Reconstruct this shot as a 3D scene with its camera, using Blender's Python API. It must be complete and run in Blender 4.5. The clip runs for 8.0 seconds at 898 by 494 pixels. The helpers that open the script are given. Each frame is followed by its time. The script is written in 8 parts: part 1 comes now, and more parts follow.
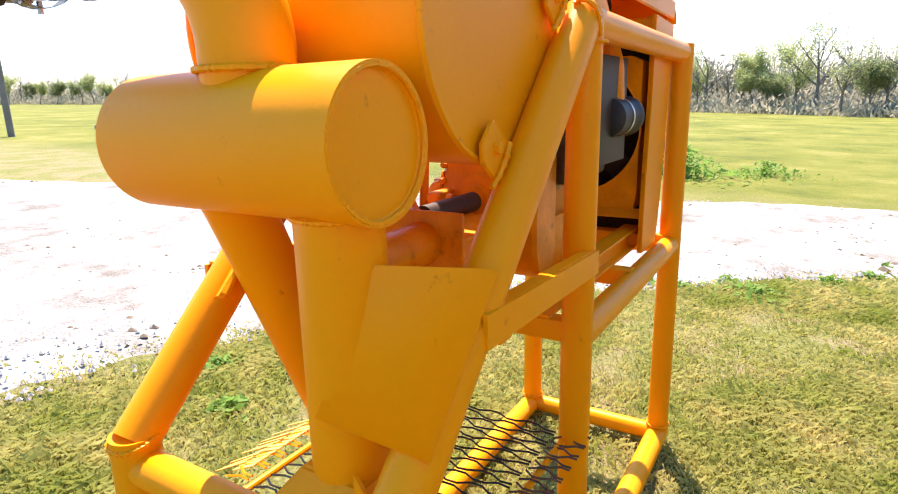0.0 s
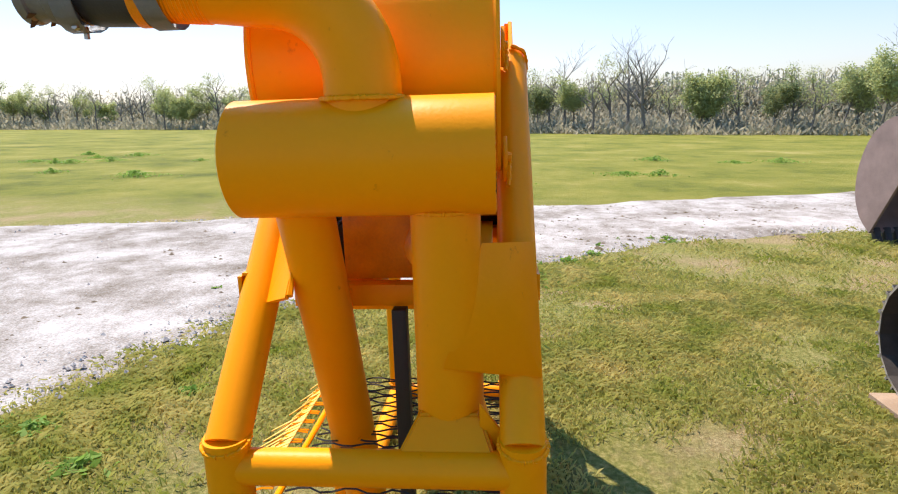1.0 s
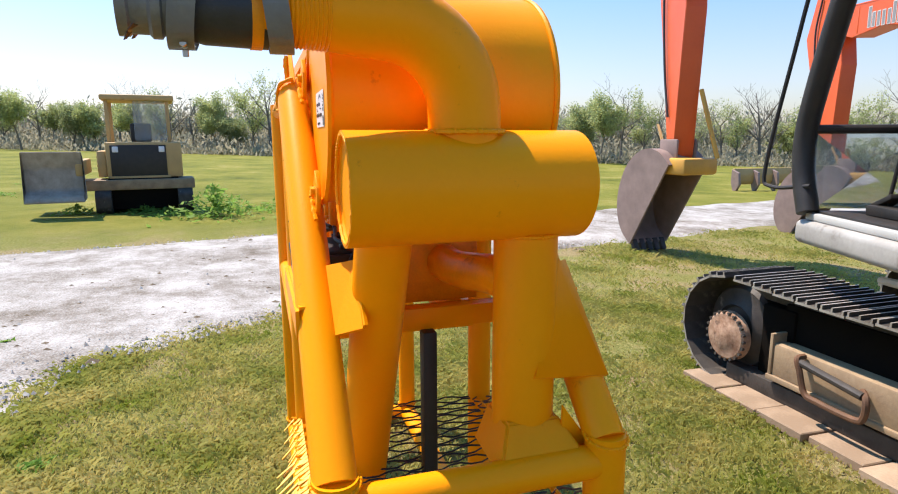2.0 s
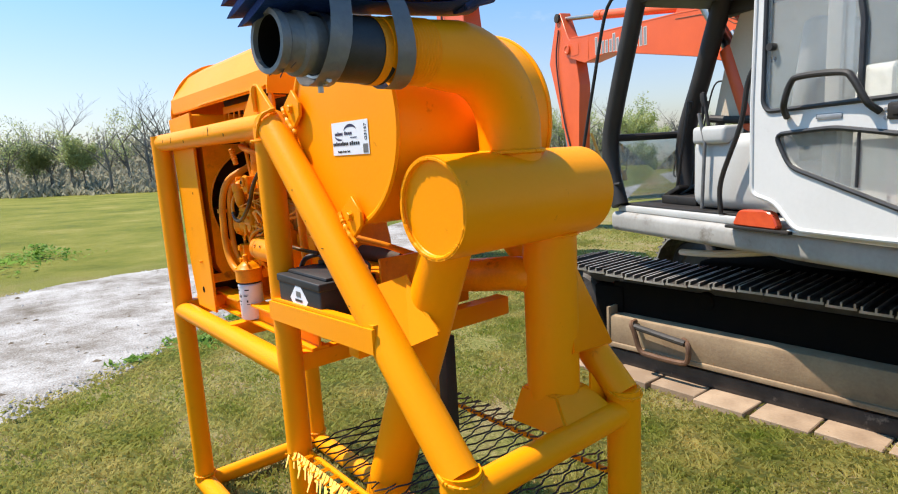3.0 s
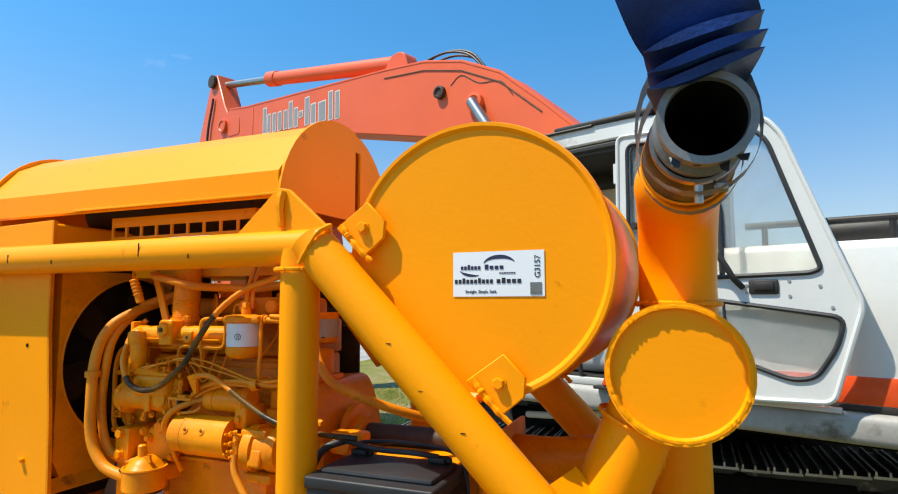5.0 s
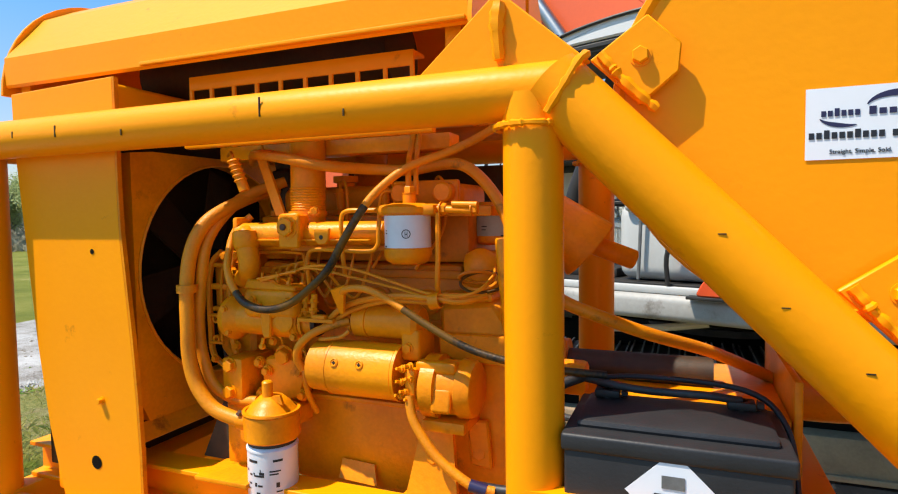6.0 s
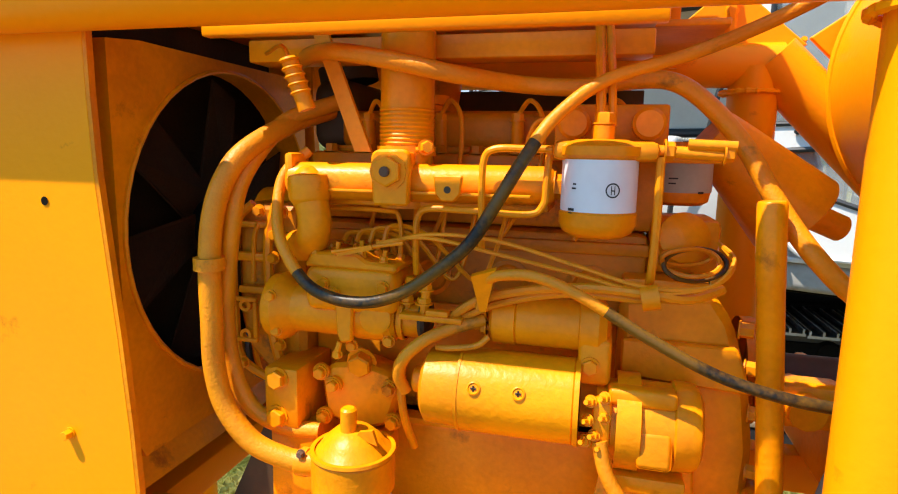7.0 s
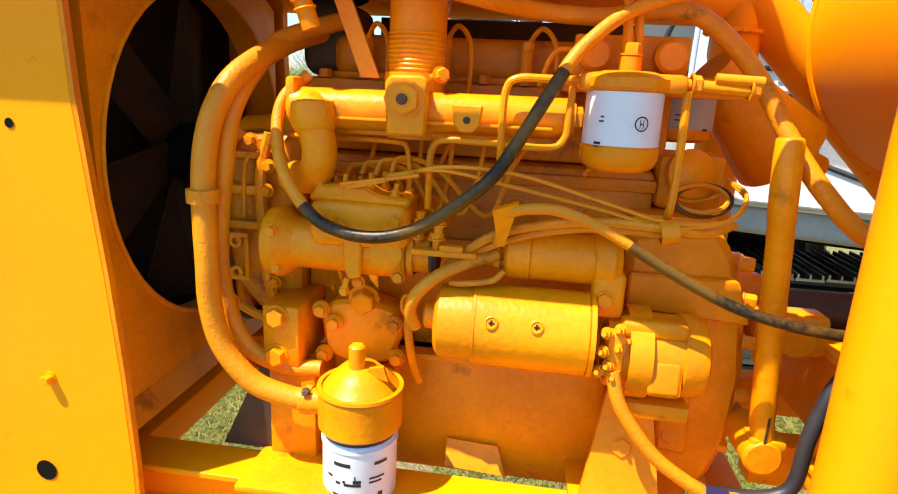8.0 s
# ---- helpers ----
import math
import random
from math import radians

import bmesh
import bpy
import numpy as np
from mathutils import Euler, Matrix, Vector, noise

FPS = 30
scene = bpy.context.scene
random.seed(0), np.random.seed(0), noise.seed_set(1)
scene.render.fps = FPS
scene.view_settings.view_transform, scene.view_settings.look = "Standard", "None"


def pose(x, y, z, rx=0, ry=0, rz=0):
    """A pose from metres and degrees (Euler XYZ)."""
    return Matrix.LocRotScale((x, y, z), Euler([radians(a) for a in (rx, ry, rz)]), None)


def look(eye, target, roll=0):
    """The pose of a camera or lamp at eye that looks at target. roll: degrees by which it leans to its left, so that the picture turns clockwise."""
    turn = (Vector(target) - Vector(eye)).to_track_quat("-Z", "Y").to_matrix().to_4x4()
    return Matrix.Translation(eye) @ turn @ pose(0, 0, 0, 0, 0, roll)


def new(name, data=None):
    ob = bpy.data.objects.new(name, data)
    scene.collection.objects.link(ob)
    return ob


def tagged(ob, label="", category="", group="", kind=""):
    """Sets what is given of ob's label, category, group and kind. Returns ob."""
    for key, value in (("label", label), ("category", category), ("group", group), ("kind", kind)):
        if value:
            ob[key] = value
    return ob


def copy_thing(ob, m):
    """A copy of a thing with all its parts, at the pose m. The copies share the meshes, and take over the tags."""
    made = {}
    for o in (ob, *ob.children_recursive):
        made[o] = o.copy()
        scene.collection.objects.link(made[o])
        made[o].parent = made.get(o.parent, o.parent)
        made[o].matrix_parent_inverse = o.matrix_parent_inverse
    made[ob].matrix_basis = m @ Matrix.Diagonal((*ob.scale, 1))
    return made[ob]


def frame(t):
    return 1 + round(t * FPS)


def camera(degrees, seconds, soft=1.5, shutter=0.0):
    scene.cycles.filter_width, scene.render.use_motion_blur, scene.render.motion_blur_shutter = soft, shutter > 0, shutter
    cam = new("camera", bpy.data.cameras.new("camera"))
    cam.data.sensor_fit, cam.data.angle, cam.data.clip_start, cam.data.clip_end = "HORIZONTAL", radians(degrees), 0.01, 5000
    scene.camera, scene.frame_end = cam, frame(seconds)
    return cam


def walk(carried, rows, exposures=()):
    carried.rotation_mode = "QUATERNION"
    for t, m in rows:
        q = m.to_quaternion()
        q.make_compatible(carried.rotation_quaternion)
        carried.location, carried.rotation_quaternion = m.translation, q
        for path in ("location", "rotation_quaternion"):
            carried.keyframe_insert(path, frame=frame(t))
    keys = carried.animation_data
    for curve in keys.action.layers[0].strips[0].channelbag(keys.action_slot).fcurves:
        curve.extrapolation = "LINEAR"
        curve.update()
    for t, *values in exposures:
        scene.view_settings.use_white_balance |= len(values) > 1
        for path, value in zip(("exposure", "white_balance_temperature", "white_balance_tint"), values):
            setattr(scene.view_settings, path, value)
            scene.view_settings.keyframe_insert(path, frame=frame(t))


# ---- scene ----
cam = camera(74.4, 8.0, soft=1.1)
PATH = [
    (0, (1.574, 1.221, 1.712), (-0.085, 0.206, 1.244), -1.3),
    (0.5, (1.922, 1.042, 1.730), (0.107, 0.323, 1.295), -1.9),
    (1, (2.147, 0.637, 1.733), (0.200, 0.475, 1.307), -1.7),
    (1.2, (2.194, 0.520, 1.735), (0.238, 0.538, 1.318), 0.6),
    (2.3, (2.119, -0.361, 1.773), (0.313, 0.422, 1.423), -0.0),
    (2.5, (2.082, -0.500, 1.776), (0.336, 0.412, 1.433), 1.0),
    (3, (1.972, -0.851, 1.790), (0.450, 0.406, 1.472), -3.3),
    (3.5, (1.705, -1.166, 1.812), (0.405, 0.353, 1.772), -1.3),
    (4, (1.428, -1.276, 1.832), (0.307, 0.378, 1.925), -0.6),
    (4.2, (1.318, -1.254, 1.814), (0.283, 0.454, 1.920), -0.7),
    (5.3, (0.639, -1.109, 1.786), (-0.055, 0.757, 1.975), 0.7),
    (5.5, (0.499, -1.081, 1.809), (-0.183, 0.799, 1.859), 0.7),
    (6, (0.217, -0.883, 1.729), (-0.522, 0.972, 1.624), -0.8),
    (6.5, (-0.035, -0.685, 1.718), (-0.836, 1.128, 1.453), -1.2),
    (7, (-0.264, -0.600, 1.735), (-0.759, 1.312, 1.422), 1.1),
    (7.5, (-0.355, -0.591, 1.741), (-0.693, 1.350, 1.398), 1.9),
    (8, (-0.371, -0.604, 1.720), (-0.625, 1.315, 1.218), 2.8),
]
walk(cam, [(t, look(e, g, r)) for t, e, g, r in PATH],
     [(0, 1.48, 6800, 22), (0.5, 1.14, 6800, 21), (1.0, 0.78, 6750, 20), (2.5, 0.73, 6600, 17), (3.0, 0.61, 6550, 14), (3.5, 0.48, 6500, 8),
      (4.0, 0.47, 6500, 6), (5.5, 0.41, 6500, 9), (6.0, 0.50, 6500, 11), (7.0, 0.90, 6550, 12), (8.0, 1.12, 6550, 12)])

# ---- light ----
SUN = Vector((1.60, 1.15, -3.6)).normalized()      # the way the sunlight travels
world = bpy.data.worlds.new("world")
scene.world = world
world.use_nodes = True
wn, wl = world.node_tree.nodes, world.node_tree.links
wn.clear()
sky = wn.new("ShaderNodeTexSky")
sky.sky_type = "NISHITA"
sky.sun_disc = False
sky.sun_elevation = math.asin(-SUN.z)
sky.sun_rotation = math.atan2(-SUN.x, -SUN.y)
sky.air_density, sky.dust_density, sky.ozone_density = 1.0, 1.3, 2.0
back = wn.new("ShaderNodeBackground")
back.inputs["Strength"].default_value = 0.094
wout = wn.new("ShaderNodeOutputWorld")
tone = wn.new("ShaderNodeMix")
tone.data_type, tone.blend_type = "RGBA", "MULTIPLY"
tone.inputs["Factor"].default_value = 1.0
# hazy white low down, deep blue higher up
wtc = wn.new("ShaderNodeTexCoord")
wsep = wn.new("ShaderNodeSeparateXYZ")
wl.new(wtc.outputs["Generated"], wsep.inputs[0])
whigh = wn.new("ShaderNodeMapRange")
whigh.interpolation_type = "SMOOTHSTEP"
whigh.inputs["From Min"].default_value, whigh.inputs["From Max"].default_value = 0.06, 0.46
wl.new(wsep.outputs["Z"], whigh.inputs["Value"])
wtint = wn.new("ShaderNodeMix")
wtint.data_type = "RGBA"
wtint.inputs[6].default_value, wtint.inputs[7].default_value = (1.22, 1.22, 1.26, 1), (0.50, 1.32, 1.74, 1)
wl.new(whigh.outputs[0], wtint.inputs["Factor"])
wl.new(wtint.outputs[2], tone.inputs[7])
wl.new(sky.outputs[0], tone.inputs[6])
# thin fair-weather wisps
wmap = wn.new("ShaderNodeMapping")
wmap.inputs["Scale"].default_value = (1.0, 1.0, 2.6)
wmap.inputs["Location"].default_value = (0.35, 0.1, 0.0)
wl.new(wtc.outputs["Generated"], wmap.inputs["Vector"])
wisp = wn.new("ShaderNodeTexNoise")
wisp.inputs["Scale"].default_value, wisp.inputs["Detail"].default_value, wisp.inputs["Roughness"].default_value = 4.2, 7, 0.6
wl.new(wmap.outputs[0], wisp.inputs["Vector"])
wedge = wn.new("ShaderNodeMapRange")
wedge.inputs["From Min"].default_value, wedge.inputs["From Max"].default_value, wedge.inputs["To Max"].default_value = 0.64, 0.80, 0.45
wl.new(wisp.outputs["Fac"], wedge.inputs["Value"])
cloud = wn.new("ShaderNodeMix")
cloud.data_type = "RGBA"
cloud.inputs[7].default_value = (7.0, 7.3, 7.8, 1)
wl.new(wedge.outputs[0], cloud.inputs["Factor"])
wl.new(tone.outputs[2], cloud.inputs[6])
wl.new(cloud.outputs[2], back.inputs["Color"])
wl.new(back.outputs[0], wout.inputs["Surface"])
sun = new("sun", bpy.data.lights.new("sun", "SUN"))
sun.data.energy, sun.data.angle, sun.data.color = 5.0, radians(0.5), (1.0, 0.90, 0.76)
sun.matrix_world = SUN.to_track_quat("-Z", "Y").to_matrix().to_4x4()


# ---- materials ----
def material(name, color, rough=0.5, metal=0.0, color2=None, scale=6.0, fine=60.0, bump=0.1, mix=0.5, dirt=None, dirt_amount=0.0, spec=0.5, per_object=0.0, dirt_scale=3.0, coat=0.0):
    """Two scales of variation: a broad noise that mixes color and color2, a fine one for relief; dirt as patches with a shape of their own."""
    m = bpy.data.materials.new(name)
    m.use_nodes = True
    n, l = m.node_tree.nodes, m.node_tree.links
    b = n["Principled BSDF"]
    b.inputs["Metallic"].default_value = metal
    b.inputs["Specular IOR Level"].default_value = spec
    b.inputs["Coat Weight"].default_value = coat
    tc = n.new("ShaderNodeTexCoord")
    broad = n.new("ShaderNodeTexNoise")
    broad.inputs["Scale"].default_value, broad.inputs["Detail"].default_value = scale, 6
    small = n.new("ShaderNodeTexNoise")
    small.inputs["Scale"].default_value, small.inputs["Detail"].default_value = fine, 4
    for x in (broad, small):
        l.new(tc.outputs["Object"], x.inputs["Vector"])
    ramp = n.new("ShaderNodeValToRGB")
    ramp.color_ramp.elements[0].position, ramp.color_ramp.elements[1].position = 0.5 - mix / 2, 0.5 + mix / 2
    ramp.color_ramp.elements[0].color = (*color, 1)
    ramp.color_ramp.elements[1].color = (*(color2 or [c * 0.85 for c in color]), 1)
    blend = n.new("ShaderNodeMath")
    blend.operation = "MULTIPLY_ADD"
    blend.inputs[1].default_value = 0.3
    l.new(small.outputs["Fac"], blend.inputs[0])
    off = n.new("ShaderNodeMath")
    off.operation = "MULTIPLY_ADD"
    off.inputs[1].default_value, off.inputs[2].default_value = 1.0, -0.15
    l.new(broad.outputs["Fac"], off.inputs[0])
    l.new(off.outputs[0], blend.inputs[2])
    fac = blend.outputs[0]
    if per_object:
        info = n.new("ShaderNodeObjectInfo")
        add = n.new("ShaderNodeMath")
        add.operation = "MULTIPLY_ADD"
        add.inputs[1].default_value = per_object
        l.new(info.outputs["Random"], add.inputs[0])
        l.new(fac, add.inputs[2])
        fac = add.outputs[0]
    l.new(fac, ramp.inputs["Fac"])
    out = ramp.outputs["Color"]
    if dirt:
        spots = n.new("ShaderNodeTexNoise")
        spots.inputs["Scale"].default_value, spots.inputs["Detail"].default_value = dirt_scale, 10
        spots.inputs["Roughness"].default_value = 0.65
        l.new(tc.outputs["Object"], spots.inputs["Vector"])
        edge = n.new("ShaderNodeMapRange")
        edge.inputs["From Min"].default_value, edge.inputs["From Max"].default_value = 0.72 - 0.35 * dirt_amount, 0.80 - 0.25 * dirt_amount
        l.new(spots.outputs["Fac"], edge.inputs["Value"])
        mixer = n.new("ShaderNodeMix")
        mixer.data_type = "RGBA"
        l.new(edge.outputs[0], mixer.inputs["Factor"])
        l.new(out, mixer.inputs[6])
        mixer.inputs[7].default_value = (*dirt, 1)
        out = mixer.outputs[2]
    l.new(out, b.inputs["Base Color"])
    rr = n.new("ShaderNodeMapRange")
    rr.inputs["To Min"].default_value, rr.inputs["To Max"].default_value = max(0.02, rough - 0.08), min(1, rough + 0.1)
    l.new(broad.outputs["Fac"], rr.inputs["Value"])
    l.new(rr.outputs[0], b.inputs["Roughness"])
    if bump:
        bp = n.new("ShaderNodeBump")
        bp.inputs["Strength"].default_value, bp.inputs["Distance"].default_value = bump, 0.004
        l.new(small.outputs["Fac"], bp.inputs["Height"])
        l.new(bp.outputs["Normal"], b.inputs["Normal"])
    return m


YELLOW = material("yellow_paint", (0.97, 0.326, 0.0006), 0.38, color2=(0.93, 0.298, 0.0006), scale=2.5, fine=90, bump=0.13, spec=0.13, dirt=(0.60, 0.17, 0.002), dirt_amount=0.20, dirt_scale=16)
PALE_YELLOW = material("pale_chipped_yellow", (0.95, 0.60, 0.10), 0.4, color2=(0.90, 0.45, 0.03), scale=14, fine=110, bump=0.3, dirt=(0.35, 0.12, 0.02), dirt_amount=0.3, dirt_scale=20)
YELLOW_ENGINE = material("yellow_engine_paint", (0.94, 0.306, 0.0006), 0.36, color2=(0.70, 0.205, 0.0008), scale=9, fine=120, bump=0.2, mix=0.35, dirt=(0.38, 0.10, 0.003), dirt_amount=0.30, dirt_scale=11, spec=0.22)
# engine yellow darkened for the shade on inner castings, with random dark patches
SHADED_ENGINE = material("shaded_engine_paint", (0.78, 0.245, 0.001), 0.40, color2=(0.52, 0.155, 0.002), scale=8, fine=110, bump=0.3, mix=0.4, dirt=(0.09, 0.031, 0.006), dirt_amount=0.42, dirt_scale=13, spec=0.22)
YELLOW_HOSE = material("overpainted_rubber", (0.84, 0.280, 0.002), 0.46, color2=(0.62, 0.190, 0.003), scale=12, fine=200, bump=0.3, dirt=(0.06, 0.034, 0.010), dirt_amount=0.28, dirt_scale=9, spec=0.3)
OLIVE_HOSE = material("thinly_painted_rubber", (0.13, 0.062, 0.006), 0.38, color2=(0.009, 0.009, 0.008), scale=9, fine=200, bump=0.12, mix=0.2, spec=0.3)
BLACK_RUBBER = material("black_rubber", (0.012, 0.012, 0.014), 0.5, color2=(0.03, 0.03, 0.032), scale=15, fine=150, bump=0.15)
BLACK = material("black_steel", (0.010, 0.009, 0.008), 0.55, color2=(0.025, 0.02, 0.016), scale=8, fine=90, bump=0.2, dirt=(0.07, 0.045, 0.03), dirt_amount=0.2)
DARK = material("dark_brown", (0.02, 0.012, 0.006), 0.6, color2=(0.06, 0.03, 0.01), scale=10, fine=80, bump=0.2)
# near-black that paints deep shade: bores, bolt holes, undersides, gaps between parts
SHADE_BLACK = material("shade_black", (0.004, 0.0035, 0.003), 0.9, color2=(0.008, 0.006, 0.004), scale=8, fine=80, bump=0.2, spec=0.1)
BATTERY = material("black_battery_plastic", (0.008, 0.008, 0.009), 0.55, color2=(0.02, 0.02, 0.022), scale=8, fine=220, bump=0.12)
WHITE_LABEL = material("white_vinyl", (0.80, 0.81, 0.84), 0.35, color2=(0.74, 0.75, 0.78), scale=5, fine=60, bump=0.02)
NAVY = material("navy_print", (0.02, 0.018, 0.07), 0.4, bump=0)
INK = material("black_print", (0.015, 0.015, 0.02), 0.4, bump=0)
# label white greyed down to carry the shade on the rear filter
SHADED_WHITE = material("shaded_filter_label", (0.42, 0.41, 0.36), 0.5, color2=(0.30, 0.28, 0.23), scale=14, fine=100, bump=0.05)
FILTER_WHITE = material("white_filter_enamel", (0.72, 0.73, 0.76), 0.3, color2=(0.62, 0.63, 0.66), scale=10, fine=100, bump=0.04)
STEEL = material("worn_steel", (0.45, 0.44, 0.42), 0.35, 1.0, color2=(0.30, 0.28, 0.26), scale=12, fine=120, bump=0.15)
CAST_ALU = material("cast_aluminium", (0.22, 0.22, 0.215), 0.5, 0.35, color2=(0.12, 0.12, 0.115), scale=14, fine=120, bump=0.2)
TAPE = material("grey_duct_tape", (0.34, 0.36, 0.38), 0.38, 0.25, color2=(0.26, 0.28, 0.3), scale=20, fine=90, bump=0.3)
BLUE_HOSE = material("blue_layflat_hose", (0.010, 0.042, 0.20), 0.5, color2=(0.005, 0.018, 0.085), scale=9, fine=160, bump=0.35, mix=0.35, dirt=(0.05, 0.06, 0.09), dirt_amount=0.12, spec=0.22)
RUST = material("rusty_steel", (0.16, 0.075, 0.035), 0.75, color2=(0.08, 0.04, 0.022), scale=12, fine=120, bump=0.4)
BUCKET = material("worn_bucket_steel", (0.30, 0.21, 0.18), 0.6, color2=(0.20, 0.14, 0.12), scale=5, fine=60, bump=0.3, dirt=(0.22, 0.18, 0.15), dirt_amount=0.2)
TRACK = material("muddy_track_steel", (0.055, 0.045, 0.038), 0.6, color2=(0.02, 0.017, 0.015), scale=8, fine=60, bump=0.4, dirt=(0.30, 0.25, 0.20), dirt_amount=0.3, dirt_scale=5)
TRACK_PAD = material("dark_track_pad", (0.11, 0.098, 0.088), 0.55, 0.2, color2=(0.06, 0.053, 0.047), scale=9, fine=60, bump=0.4, dirt=(0.26, 0.21, 0.16), dirt_amount=0.35, per_object=0.3)
HUB_TAN = material("rusted_hub_tan", (0.48, 0.31, 0.21), 0.8, color2=(0.22, 0.115, 0.065), scale=14, fine=60, bump=0.5, mix=0.35, dirt=(0.08, 0.045, 0.03), dirt_amount=0.4, dirt_scale=9)
MUD_FRAME = material("dusty_track_frame", (0.34, 0.245, 0.145), 0.8, color2=(0.19, 0.125, 0.075), scale=4, fine=50, bump=0.4, dirt=(0.06, 0.05, 0.04), dirt_amount=0.25)
ORANGE = material("faded_orange_paint", (0.76, 0.115, 0.022), 0.42, color2=(0.66, 0.095, 0.020), scale=1.5, fine=40, bump=0.1, dirt=(0.26, 0.07, 0.04), dirt_amount=0.16)
CAB_WHITE = material("white_cab_paint", (0.66, 0.66, 0.64), 0.38, color2=(0.58, 0.58, 0.56), scale=2, fine=40, bump=0.06, dirt=(0.40, 0.37, 0.33), dirt_amount=0.2)
CAB_GREY = material("pale_grey_panel", (0.50, 0.50, 0.48), 0.5, color2=(0.42, 0.42, 0.40), scale=3, fine=50, bump=0.1, dirt=(0.30, 0.27, 0.22), dirt_amount=0.15)
DECK_GREY = material("soiled_deck_grey", (0.40, 0.39, 0.365), 0.55, color2=(0.28, 0.265, 0.24), scale=3, fine=40, bump=0.15, mix=0.4, dirt=(0.13, 0.105, 0.08), dirt_amount=0.42, dirt_scale=4)
# dark brown that puts the shroud's inner shade into core and blades
CORE = material("shaded_radiator_core", (0.055, 0.020, 0.004), 0.8, color2=(0.022, 0.010, 0.004), scale=7, fine=140, bump=0.4, spec=0.15)
WORN = material("worn_grouser_steel", (0.54, 0.51, 0.47), 0.42, 0.4, color2=(0.30, 0.27, 0.23), scale=7, fine=70, bump=0.3, dirt=(0.16, 0.12, 0.08), dirt_amount=0.35, dirt_scale=6, per_object=0.2)
GREY_SKIRT = material("grey_skirt_paint", (0.27, 0.27, 0.275), 0.5, color2=(0.22, 0.22, 0.22), scale=3, fine=50, bump=0.1, dirt=(0.14, 0.12, 0.1), dirt_amount=0.2)
TAN = material("tan_panel", (0.60, 0.52, 0.40), 0.6, color2=(0.50, 0.43, 0.33), scale=3, fine=60, bump=0.1)
RED_LENS = material("red_lens", (0.70, 0.09, 0.02), 0.2, color2=(0.58, 0.06, 0.015), scale=20, bump=0)
PLANK = material("weathered_plank", (0.44, 0.32, 0.215), 0.85, color2=(0.26, 0.18, 0.115), scale=5, fine=60, bump=0.5, per_object=0.3)
COUPLER = material("scuffed_yellow_coupler", (0.72, 0.38, 0.05), 0.5, color2=(0.55, 0.27, 0.05), scale=4, fine=50, bump=0.2, dirt=(0.22, 0.13, 0.07), dirt_amount=0.3)
EARTH = material("dark_damp_earth", (0.115, 0.085, 0.055), 0.95, color2=(0.20, 0.155, 0.10), scale=4, fine=40, bump=0.5)
LOG = material("weathered_log", (0.40, 0.34, 0.28), 0.85, color2=(0.24, 0.2, 0.16), scale=5, fine=30, bump=0.5)
DOZER = material("faded_ochre_paint", (0.52, 0.33, 0.12), 0.6, color2=(0.40, 0.25, 0.10), scale=2, fine=30, bump=0.15, dirt=(0.22, 0.14, 0.08), dirt_amount=0.3)
BARK = material("grey_brown_bark", (0.23, 0.205, 0.18), 0.9, color2=(0.16, 0.14, 0.12), scale=1.5, fine=9, bump=0.4, per_object=0.2)


def leaf_material(name, color, color2, scale=0.5, fine=3):
    """Thin leaves that let light through."""
    m = material(name, color, 0.6, color2=color2, scale=scale, fine=fine, bump=0, per_object=0.5 if scale < 1 else 0.0, spec=0.15)
    n, l = m.node_tree.nodes, m.node_tree.links
    b = n["Principled BSDF"]
    src = b.inputs["Base Color"].links[0].from_socket
    tr = n.new("ShaderNodeBsdfTranslucent")
    l.new(src, tr.inputs["Color"])
    mx = n.new("ShaderNodeMixShader")
    mx.inputs[0].default_value = 0.5
    l.new(b.outputs[0], mx.inputs[1])
    l.new(tr.outputs[0], mx.inputs[2])
    l.new(mx.outputs[0], n["Material Output"].inputs["Surface"])
    return m


LEAF = leaf_material("young_leaves", (0.50, 0.55, 0.20), (0.42, 0.46, 0.20))
# paler, greyer greens: the haze of distance is put into this colour
HAZY = leaf_material("hazy_spring_twigs", (0.40, 0.42, 0.22), (0.37, 0.35, 0.26))
LEAF_DARK = leaf_material("dark_evergreen_leaves", (0.34, 0.40, 0.18), (0.28, 0.32, 0.15))



def glass(name, tint):
    m = bpy.data.materials.new(name)
    m.use_nodes = True
    b = m.node_tree.nodes["Principled BSDF"]
    b.inputs["Base Color"].default_value = (*tint, 1)
    b.inputs["Roughness"].default_value = 0.03
    b.inputs["Transmission Weight"].default_value = 1.0
    b.inputs["IOR"].default_value = 1.45
    return m


